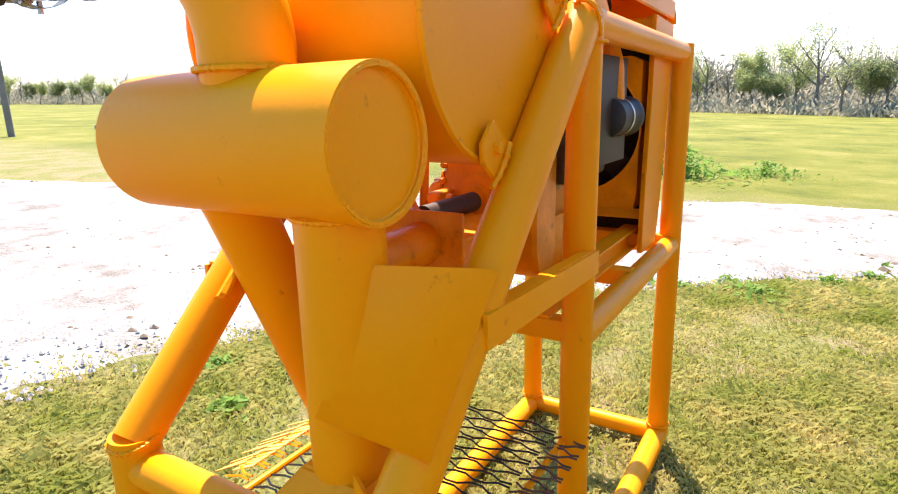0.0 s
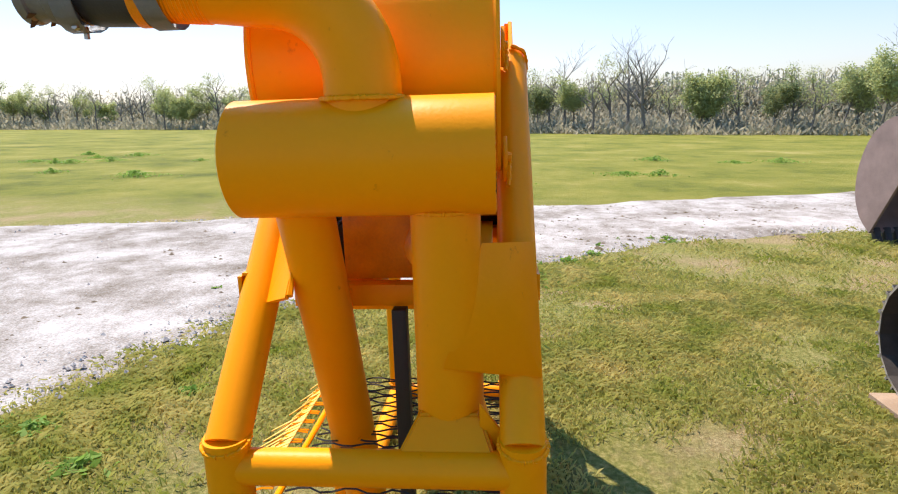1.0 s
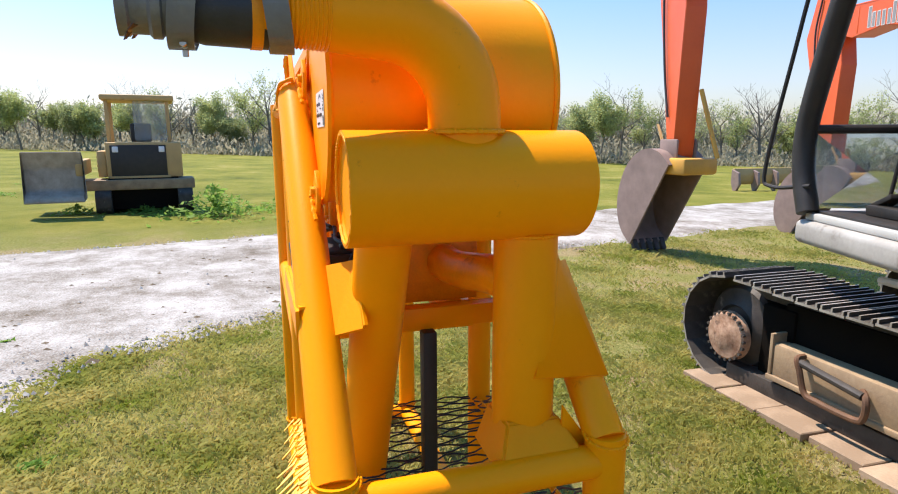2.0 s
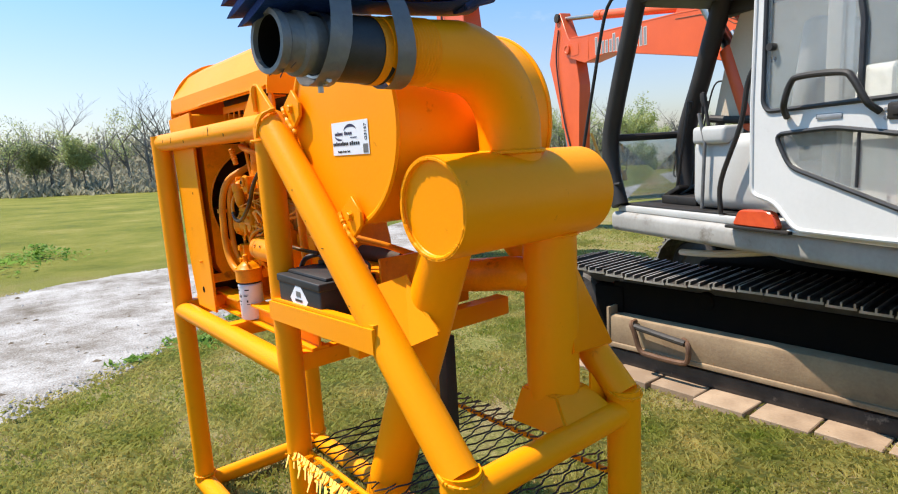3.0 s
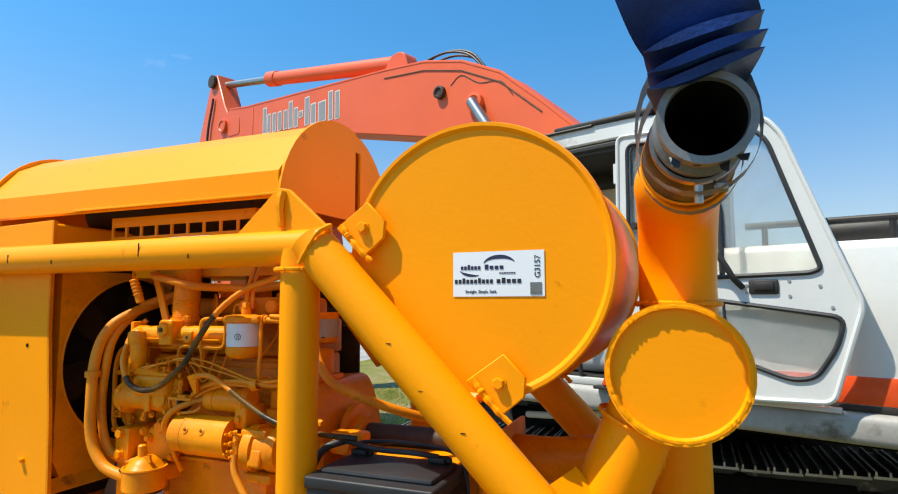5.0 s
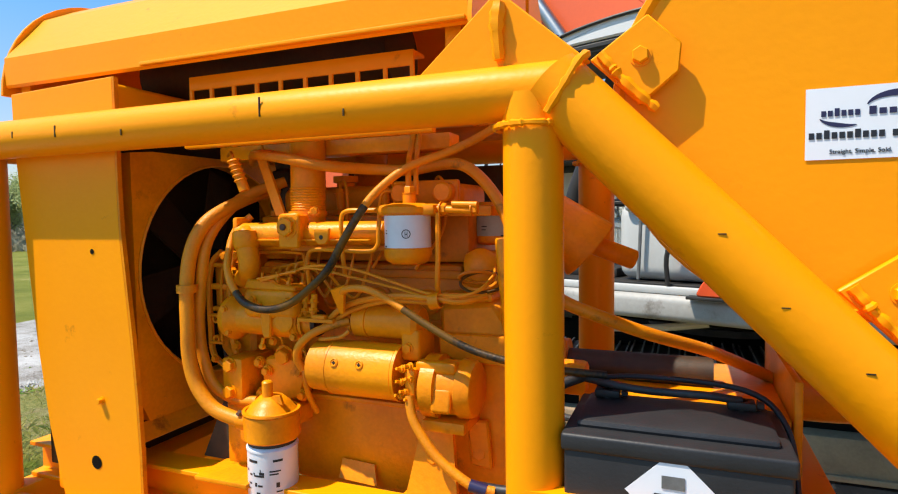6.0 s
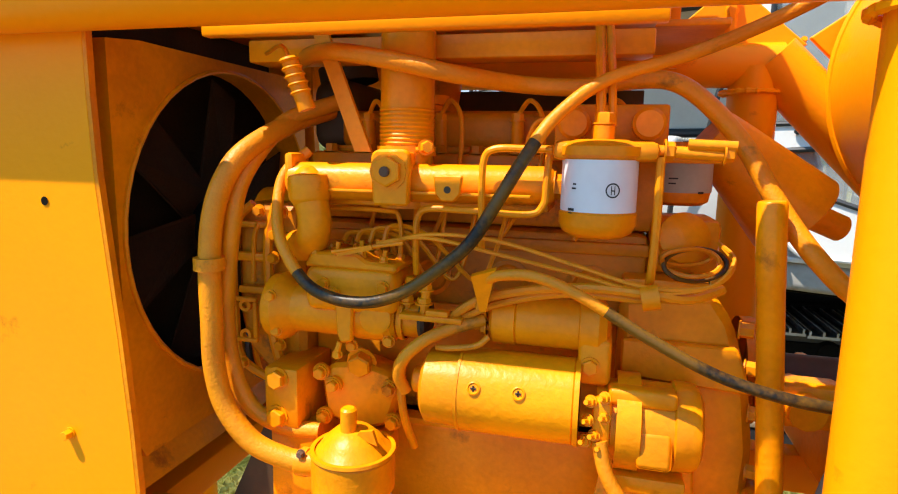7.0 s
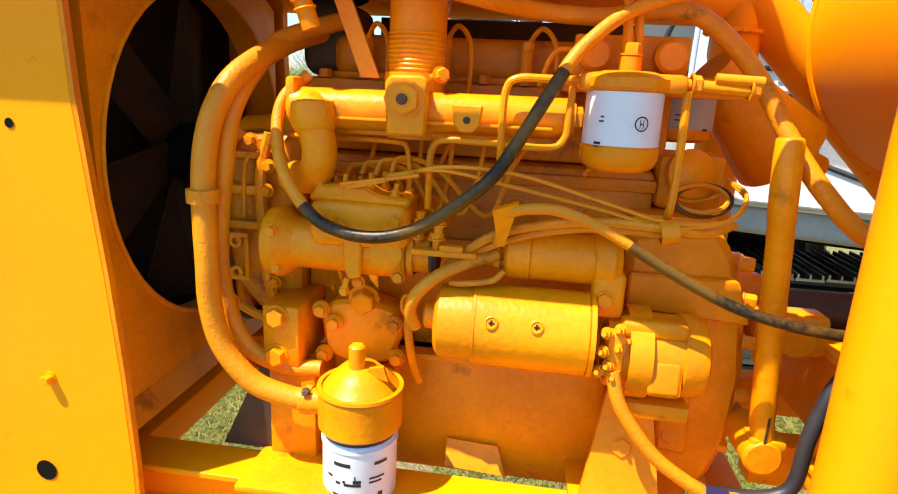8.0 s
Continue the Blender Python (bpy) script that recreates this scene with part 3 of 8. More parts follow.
    for y in (0.11, YB - 0.11):
        part("engine_channel", sheet([(y - 0.035, 1.095), (y + 0.035, 1.095), (y + 0.035, 1.105), (y + 0.005, 1.107), (y + 0.005, 1.170), (y + 0.035, 1.172), (y + 0.035, 1.182), (y - 0.035, 1.182), (y - 0.035, 1.172), (y - 0.005, 1.170), (y - 0.005, 1.107), (y - 0.035, 1.105)], 0.03 - XF, "yz", XF, 0.0015), YELLOW, top)
    for x in (XF + 0.02, -0.62, 0.0):
        part("cross_member", box(x - 0.03, x + 0.03, 0.0, YB, 1.03, 1.094, 0.004), YELLOW, top)
    for y in (0.235, 0.455):
        part("pump_bearer", box(-0.02, 0.399, y - 0.022, y + 0.022, 1.184, 1.251, 0.004), YELLOW, top)
    part("front_cross_member", box(0.40, 0.46, 0.02, YB - 0.02, 1.183, 1.25, 0.004), YELLOW, top)
    part("black_prop", box(0.455, 0.50, YC - 0.022, YC + 0.022, 0.06, 1.183, 0.004), BLACK, top, "black square steel prop")
    for x in (XN, 0.48):
        part("floor_angle", box(x - 0.02, x + 0.02, 0.04, YB - 0.04, 0.06, 0.09, 0.002), YELLOW, top)
    return top


FRAME = skid_frame()


def expanded_mesh(x0, x1, y0, y1, z, mat, parent, pitch=(0.085, 0.045), r=0.0045, sag=0.0, tilt=None):
    """Expanded metal: zigzag strands joined at the nodes."""
    px, py = pitch
    bm = bmesh.new()
    nx, ny = int((x1 - x0) / px), int((y1 - y0) / py)
    for j in range(ny):
        pts = []
        for i in range(2 * nx + 1):
            up = (i % 4 in (1, 2))
            x = x0 + i * px / 2
            y = y0 + (j + (0.78 if up else 0.22) * 1.0 + (0 if j % 2 == 0 else 0)) * py
            if j % 2:
                y = y0 + (j + (0.22 if up else 0.78)) * py
            zz = z + sag * math.sin(x * 7) * math.sin(y * 9) + random.uniform(-0.002, 0.002)
            pts.append((x, y, zz))
        bm = join(bm, tube(pts, r, 4, False))
    if tilt is not None:
        turned(bm, tilt)
    return tagged(part("expanded_metal", bm, mat, parent), "expanded steel mesh", kind="stuff")


# a mesh shelf over the shaft, from the middle posts to the front; coloured black for its shaded run, yellow along its
# sunlit near edge
turn_shelf = pose(0.93, -0.055, 0.735, 0, 0, 90)
expanded_mesh(0.10, 0.70, 0, 0.93, 0.0, BLACK, FRAME, (0.066, 0.031), 0.0035, sag=0.006, tilt=turn_shelf)
expanded_mesh(-0.005, 0.10, 0, 0.93, 0.0, YELLOW, FRAME, (0.066, 0.031), 0.0038, sag=0.006, tilt=turn_shelf)
expanded_mesh(0.70, 0.80, 0, 0.93, 0.0, RUST, FRAME, (0.05, 0.031), 0.0038, sag=0.006, tilt=turn_shelf)
for y in (0.02, YB - 0.02):
    part("shelf_bearer", rod((0.0, y, 0.722), (XD, y, 0.722), 0.010, 10), YELLOW, FRAME)


def torn_flap():
    """The painted near edge of the shelf, torn loose and bent outwards in pale strands."""
    rnd = random.Random(23)
    n = 25
    strands = []
    for k in range(n):
        x = 0.02 + 0.60 * k / n
        reach = 0.055 + 0.10 * min(x, 0.5) + rnd.uniform(-0.03, 0.012)
        for f0, f1 in ((0.0, 0.5), (0.42, 1.0)):
            g = rnd.uniform(-0.006, 0.006)
            w = 0.019 if f0 == 0 else 0.012
            y0, y1 = -0.026 - reach * f0, -0.026 - reach * f1
            z0, z1 = 0.742 - 0.012 * f0, 0.742 - 0.020 * f1 + rnd.uniform(-0.004, 0.004)
            dx = (0.030 if f0 == 0 else 0.055) + g
            strands.append(quad_plate(Vector((x, y0, z0)), Vector((x + w, y0, z0)), Vector((x + w + dx, y1, z1)), Vector((x + dx + 0.006, y1, z1)), 0.003))
    tagged(part("torn_flap", join(*strands), PALE_YELLOW, FRAME), "torn expanded metal edge in pale yellow paint", kind="stuff")


torn_flap()


# ---- drum, manifold and discharge elbow ----
DX, DZ, DR = 0.413, 1.877, 0.293
MX, MZ, MR = 0.813, 1.651, 0.133


def drum():
    top = thing("drum_tank", (DX, YC, DZ), "large yellow steel drum tank bolted between the diagonal braces", "tank")
    part("shell", spun((DX, 0.043, DZ), (0, 1, 0), [(0, DR - 0.004), (0.0, DR), (YB - 0.086, DR), (YB - 0.086, DR - 0.004)], 72), YELLOW, top)
    for y, s in ((0.043, 1), (YB - 0.043, -1)):
        part("end_plate", spun((DX, y, DZ), (0, s, 0), [(0.004, 0), (0.004, DR - 0.012), (0.0, DR - 0.008), (-0.003, DR - 0.004), (-0.003, DR + 0.004), (0.006, DR + 0.007), (0.012, DR + 0.003), (0.012, DR - 0.004)], 72), YELLOW, top)
        face = 0.028 if s == 1 else YB - 0.028
        for x, z in ((0.157, 1.955), (0.476, 1.622)):
            a = math.atan2(-0.9, 0.905)
            m = pose(x, face, z, 0, -math.degrees(a), 0)
            lug = part("mounting_lug", turned(sheet([(-0.052, -0.05), (0.048, -0.05), (0.055, 0.018), (0.030, 0.048), (-0.035, 0.048)], 0.012, "xz", -0.006), m), YELLOW, top)
            part("bolt", hexbolt((x, face - s * 0.006, z), (0, -s, 0), 0.0125, 0.012), YELLOW, lug)
            part("lug_weld", weld([(x - 0.056, face - s * 0.008, z + 0.007), (x - 0.040, face - s * 0.012, z - 0.013), (x - 0.029, face - s * 0.012, z - 0.027), (x - 0.005, face - s * 0.012, z - 0.052), (x + 0.023, face - s * 0.008, z - 0.078)], 0.007), YELLOW, lug)
    return top


DRUM = drum()


def sticker():
    x0, x1, z0, z1, y = 0.368, 0.568, 1.797, 1.892, 0.0458
    base = part("paper_sticker", box(x0, x1, y - 0.0006, y, z0, z1, 0), WHITE_LABEL, DRUM, "white paper sticker with navy swoosh and print")
    w, h = x1 - x0, z1 - z0
    f = y - 0.0012

    def swoosh(cx, cz, rx, rz, a0, a1, thick, mat):
        n = 18
        out, inn = [], []
        for k in range(n + 1):
            t = k / n
            a = radians(a0 + (a1 - a0) * t)
            th = thick * math.sin(math.pi * (0.06 + 0.88 * t))
            out.append((cx + rx * math.cos(a), cz + rz * math.sin(a)))
            inn.append((cx + (rx - th) * math.cos(a), cz + (rz - th) * math.sin(a)))
        bm = bmesh.new()
        for k in range(n):
            bm.faces.new([bm.verts.new((p[0], f, p[1])) for p in (out[k], out[k + 1], inn[k + 1], inn[k])])
        part("swoosh", bm, mat, base)
    swoosh(x0 + w * 0.52, z0 + h * 0.68, w * 0.18, h * 0.24, 20, 165, 0.0085, NAVY)
    swoosh(x0 + w * 0.22, z0 + h * 0.64, w * 0.15, h * 0.20, 200, 300, 0.006, NAVY)
    # the firm's name and address as rows of small blocks
    for x_a, x_b, z_a, z_b, count, mat in ((0.09, 0.32, 0.60, 0.68, 6, NAVY), (0.36, 0.58, 0.60, 0.68, 4, NAVY), (0.52, 0.70, 0.50, 0.53, 7, NAVY), (0.02, 0.46, 0.29, 0.38, 10, INK), (0.49, 0.77, 0.29, 0.38, 5, INK)):
        step = (x_b - x_a) / count
        for k in range(count):
            tall = z_b + (0.03 if (k * 7 + count) % 4 == 0 and count != 7 else 0.0)
            part("print_bar", box(x0 + w * (x_a + step * k), x0 + w * (x_a + step * (k + 0.72)), f - 0.0004, f, z0 + h * z_a, z0 + h * tall, 0), mat, base)
    lettering("motto", "Straight. Simple. Sold.", 0.0085, INK, base, (x0 + w * 0.14, f, z0 + h * 0.08), wide=0.95)
    lettering("lot_mark", "G3157", 0.017, INK, base, (x0 + w * 0.955, f, z0 + h * 0.40), (90, -90, 0), wide=1.0)
    part("print_block", box(x0 + w * 0.85, x0 + w * 0.97, f - 0.0004, f, z0 + h * 0.04, z0 + h * 0.30, 0), CAST_ALU, base)


sticker()


def hull_box(a, b):
    """A tapered block between two four-cornered ends, bevelled."""
    bm = bmesh.new()
    A, B = [bm.verts.new(p) for p in a], [bm.verts.new(p) for p in b]
    bm.faces.new(A)
    bm.faces.new(B[::-1])
    for k in range(4):
        j = (k + 1) % 4
        bm.faces.new((A[j], A[k], B[k], B[j]))
    bmesh.ops.recalc_face_normals(bm, faces=bm.faces)
    bmesh.ops.bevel(bm, geom=bm.edges[:], offset=0.006, segments=2, affect="EDGES")
    return bm


def manifold():
    top = thing("pipe_manifold", (MX, YC, MZ), "yellow welded steel pipe manifold with capped ends", "pipe")
    y0, y1 = 0.055, YB - 0.055
    part("header_pipe", spun((MX, y0, MZ), (0, 1, 0), [(0.012, MR - 0.012), (0, MR - 0.010), (0, MR), (y1 - y0, MR), (y1 - y0, MR - 0.010), (y1 - y0 - 0.012, MR - 0.012)], 56), YELLOW, top)
    for y, s in ((y0, 1), (y1, -1)):
        part("end_cap", spun((MX, y, MZ), (0, s, 0), [(0.012, 0), (0.012, MR - 0.014), (0.006, MR - 0.009), (0.016, MR - 0.006)], 56), YELLOW, top)
        part("cap_weld", weld(ring_points((MX, y + s * 0.003, MZ), (0, 1, 0), MR - 0.008, 28), 0.005), YELLOW, top)
    # legs
    part("slanted_leg", rod((0.775, 0.165, MZ - 0.02), (0.135, 0.143, 0.15), 0.072, 28), YELLOW, top)
    part("upright_leg", rod((0.795, 0.518, MZ - 0.05), (0.795, 0.518, 0.93), 0.082, 28), YELLOW, top)
    part("leg_weld", weld(ring_points((0.795, 0.518, MZ - MR + 0.01), (0, 0, 1), 0.084, 24), 0.005), YELLOW, top)
    part("leg_weld", weld(ring_points((0.725, 0.163, MZ - MR + 0.018), (0.42, 0, 1), 0.074, 24), 0.005), YELLOW, top)
    # saddles between legs and braces
    part("saddle_plate", quad_plate((0.56, 0.035, 1.42), (0.705, 0.040, 1.27), (0.745, 0.108, 1.295), (0.60, 0.112, 1.44), 0.012), YELLOW, top)
    part("saddle_weld", weld([(0.565, 0.04, 1.42), (0.63, 0.042, 1.35), (0.70, 0.045, 1.277)], 0.008), YELLOW, top)
    part("saddle_weld", weld([(0.605, 0.110, 1.445), (0.67, 0.106, 1.38), (0.74, 0.108, 1.302)], 0.008), YELLOW, top)
    part("saddle_plate", quad_plate((0.60, YB + 0.045, 1.40), (0.855, YB + 0.045, 1.135), (0.878, 0.51, 1.165), (0.80, 0.60, 1.44), -0.012), YELLOW, top, "", 85)
    part("base_flare", hull_box([(0.725, 0.445, 1.045), (0.865, 0.445, 1.045), (0.865, 0.592, 1.045), (0.725, 0.592, 1.045)], [(0.70, 0.415, 0.93), (0.968, 0.385, 0.955), (0.968, 0.640, 0.955), (0.70, 0.62, 0.93)]), YELLOW, top)
    part("base_gusset", sheet([(0.59, 0.955), (0.672, 0.955), (0.672, 0.975), (0.592, 1.085)], 0.012, "yz", 0.875), YELLOW, top)
    # discharge elbow, rising and turning to the near side
    zc = 2.02
    bend = 0.20
    pts = [(MX, YC, MZ + 0.05), (MX, YC, zc - bend)]
    for k in range(1, 13):
        a = math.pi / 2 * k / 12
        pts.append((MX + 0.012 * k / 12, YC - bend * (1 - math.cos(a)), zc - bend + bend * math.sin(a)))
    pts += [(MX + 0.03, 0.03, zc), (MX + 0.04, -0.10, zc)]
    part("discharge_elbow", tube(pts, [0.086] * (len(pts) - 2) + [0.074, 0.066], 32), YELLOW, top)
    part("elbow_weld", weld(ring_points((MX, YC, MZ + MR - 0.004), (0, 0, 1), 0.091, 24), 0.006), YELLOW, top)
    grooves = bmesh.new()
    for k in range(12):
        gy = 0.03 - 0.0085 * k
        gr = 0.066 + (gy + 0.10) / 0.13 * 0.008
        grooves = join(grooves, spun((MX + 0.03 + (0.03 - gy) / 13, gy, zc), (0.08, -1, 0), [(0, gr - 0.001), (0.003, gr + 0.0025), (0.006, gr - 0.001)], 32))
    part("threads", grooves, YELLOW, top)
    return top


manifold()


def coupler():
    ax = Vector((0.10, -1, 0.0)).normalized()
    a = Vector((0.842, -0.09, 2.015))
    top = thing("hose_coupling", a, "grey cast hose coupling clamped on the discharge elbow", "coupling")
    part("rubber_sleeve", spun(a, ax, [(0, 0.06), (0, 0.071), (0.12, 0.068), (0.15, 0.060)], 36), BLACK_RUBBER, top, "black rubber sleeve with yellow overspray")
    part("overspray_band", spun(a + ax * 0.012, ax, [(0, 0.071), (0.0, 0.0725), (0.022, 0.0725), (0.022, 0.071)], 36), YELLOW_HOSE, top)
    part("clamp_band", spun(a + ax * 0.145, ax, [(0, 0.059), (0, 0.064), (0.022, 0.064), (0.022, 0.059)], 36), STEEL, top)
    part("clamp_screw", join(rod(a + ax * 0.156 + Vector((0.0, 0, -0.066)), a + ax * 0.156 + Vector((0.0, 0, -0.092)), 0.006, 8), hexbolt(a + ax * 0.156 + Vector((0.02, 0, -0.07)), (1, 0, 0), 0.008, 0.018)), STEEL, top)
    part("socket", spun(a + ax * 0.16, ax, [(0, 0.05), (0.0, 0.056), (0.03, 0.056), (0.034, 0.062), (0.05, 0.062), (0.056, 0.055), (0.085, 0.055), (0.09, 0.060), (0.108, 0.060), (0.108, 0.050), (0.098, 0.0488)], 40), CAST_ALU, top, "grey cast aluminium socket")
    part("socket_bore", spun(a + ax * 0.16, ax, [(0.0985, 0.0487), (0.0, 0.0475), (-0.12, 0.047), (-0.12, 0.0)], 40), SHADE_BLACK, top, "black bore of the coupling")
    # torn tape ends hanging from the mouth
    for dx, dy, drop in ((-0.045, 0.012, 0.030), (-0.02, 0.004, 0.022), (0.012, 0.008, 0.034), (0.035, 0.02, 0.018)):
        c = a + ax * 0.25 + Vector((dx, dy, -0.052 + abs(dx) * 0.25))
        part("tape_tatter", quad_plate(c, c + Vector((0.016, -0.006, 0)), c + Vector((0.012, -0.016, -drop * 0.6)), c + Vector((0.004, -0.012, -drop * 0.5)), 0.0015), BLACK_RUBBER, top, "torn black tape end")
    return top


coupler()


# ---- blue hose strapped on the coupling ----
def layflat_hose():
    top = thing("layflat_hose", (0.85, -0.1, 2.09), "folded blue layflat hose taped on top of the coupling", "hose")
    def fold(rows, lift, thick, name, phase):
        """A flattened hose layer: rows of (centre, half-width vector)."""
        cs = curve([r[0] for r in rows], 8)
        ws = curve([r[1] for r in rows], 8)
        n = 9
        bm = bmesh.new()
        grid = []
        for side in (0, 1):
            layer = []
            for i, (c, w) in enumerate(zip(cs, ws)):
                along = cs[min(i + 1, len(cs) - 1)] - cs[max(i - 1, 0)]
                up = along.cross(Vector(w)).normalized()
                row = []
                for k in range(n):
                    u = 2 * k / (n - 1) - 1
                    swell = thick * (1 - abs(u) ** 3) * (1 if side else -1) * 0.5
                    wave = 0.0016 * math.sin(i * 0.35 + phase + 1.5 * u) + 0.0012 * math.sin(u * 3 + phase)
                    row.append(bm.verts.new(Vector(c) + Vector(w) * u + up * (lift + swell + wave)))
                layer.append(row)
            grid.append(layer)
        for layer in grid:
            for a, b in zip(layer, layer[1:]):
                for k in range(n - 1):
                    bm.faces.new((a[k], a[k + 1], b[k + 1], b[k]))
        lo, hi = grid
        for i in range(len(cs) - 1):
            for k in (0, n - 1):
                bm.faces.new((lo[i][k], lo[i + 1][k], hi[i + 1][k], hi[i][k]))
        for i in (0, len(cs) - 1):
            for k in range(n - 1):
                bm.faces.new((lo[i][k], lo[i][k + 1], hi[i][k + 1], hi[i][k]))
        part(name, bm, BLUE_HOSE, top, angle=60)

    W, F = (0.058, 0, 0), (0.068, 0.008, 0.018)
    # the run under the straps, laid in three flat layers, splayed at the back
    for k in range(3):
        fold([((0.878 + 0.010 * k, 0.21 - 0.03 * k, 2.150 - 0.006 * k), (0.044, 0.012, 0.030)), ((0.868, 0.13, 2.122), (0.056, 0, 0.012)), ((0.856, 0.02, 2.108), W), ((0.855, -0.12, 2.096), W), ((0.862, -0.24, 2.088), (0.066, 0, 0.006))], 0.006 + 0.015 * k, 0.013, "hose_fold", k * 1.3)
    # the cut end is crumpled into lobes that stand up behind the rear strap
    for dx, dy, dz, r in ((-0.030, 0.045, 0.012, 0.021), (0.002, 0.075, 0.030, 0.023), (0.030, 0.050, 0.050, 0.019), (0.012, 0.090, 0.058, 0.017), (-0.012, 0.065, 0.060, 0.018)):
        a = Vector((0.872 + dx * 0.5, 0.13, 2.128))
        b = Vector((0.876 + dx, 0.17 + dy, 2.135 + dz))
        c = (a + b) / 2 + Vector((dx * 0.3, 0, 0.010))
        run = curve([a, c, b], 5)
        part("hose_lobe", tube(run, [r * (0.75 + 0.35 * math.sin(math.pi * k / (len(run) - 1)) - (0.25 if k == len(run) - 1 else 0)) for k in range(len(run))], 9), BLUE_HOSE, top, angle=60)
    # folds pressed together over the socket
    fold([((0.86, -0.20, 2.085), W), ((0.866, -0.30, 2.082), F), ((0.868, -0.375, 2.070), F)], 0.0, 0.013, "hose_fold", 0.2)
    fold([((0.86, -0.20, 2.10), W), ((0.868, -0.31, 2.097), F), ((0.870, -0.395, 2.084), F)], 0.0, 0.013, "hose_fold", 1.1)
    fold([((0.86, -0.20, 2.118), W), ((0.866, -0.31, 2.116), F), ((0.866, -0.402, 2.106), F)], 0.0, 0.014, "hose_fold", 2.0)
    # the end stands up as a smooth flat flap
    fold([((0.862, -0.06, 2.135), W), ((0.868, -0.18, 2.132), (0.062, 0, 0.008)), ((0.872, -0.28, 2.122), (0.066, 0.004, 0.014)), ((0.868, -0.345, 2.122), (0.070, 0.008, 0.022)), ((0.852, -0.385, 2.152), (0.071, 0.008, 0.026)), ((0.832, -0.417, 2.208), (0.071, 0.006, 0.027))], 0.004, 0.013, "hose_flap", 0.7)
    for y, ang in ((-0.235, 10), (-0.075, -8)):
        pts = []
        for k in range(25):
            a = 2 * math.pi * k / 24
            pts.append((0.842 - 0.07 * y + 0.084 * math.sin(a), y + 0.03 * math.cos(a) * math.sin(radians(ang)) * 3, 2.030 + (0.132 if math.cos(a) > 0 else 0.095) * math.cos(a)))
        bm = bmesh.new()
        prev = None
        for p in pts:
            v = [bm.verts.new((p[0], p[1] - 0.024, p[2])), bm.verts.new((p[0], p[1] + 0.024, p[2]))]
            if prev:
                bm.faces.new((prev[0], prev[1], v[1], v[0]))
            prev = v
        bmesh.ops.solidify(bm, geom=bm.faces[:], thickness=0.003)
        part("tape_strap", bm, TAPE, top, "grey duct tape strap")


layflat_hose()


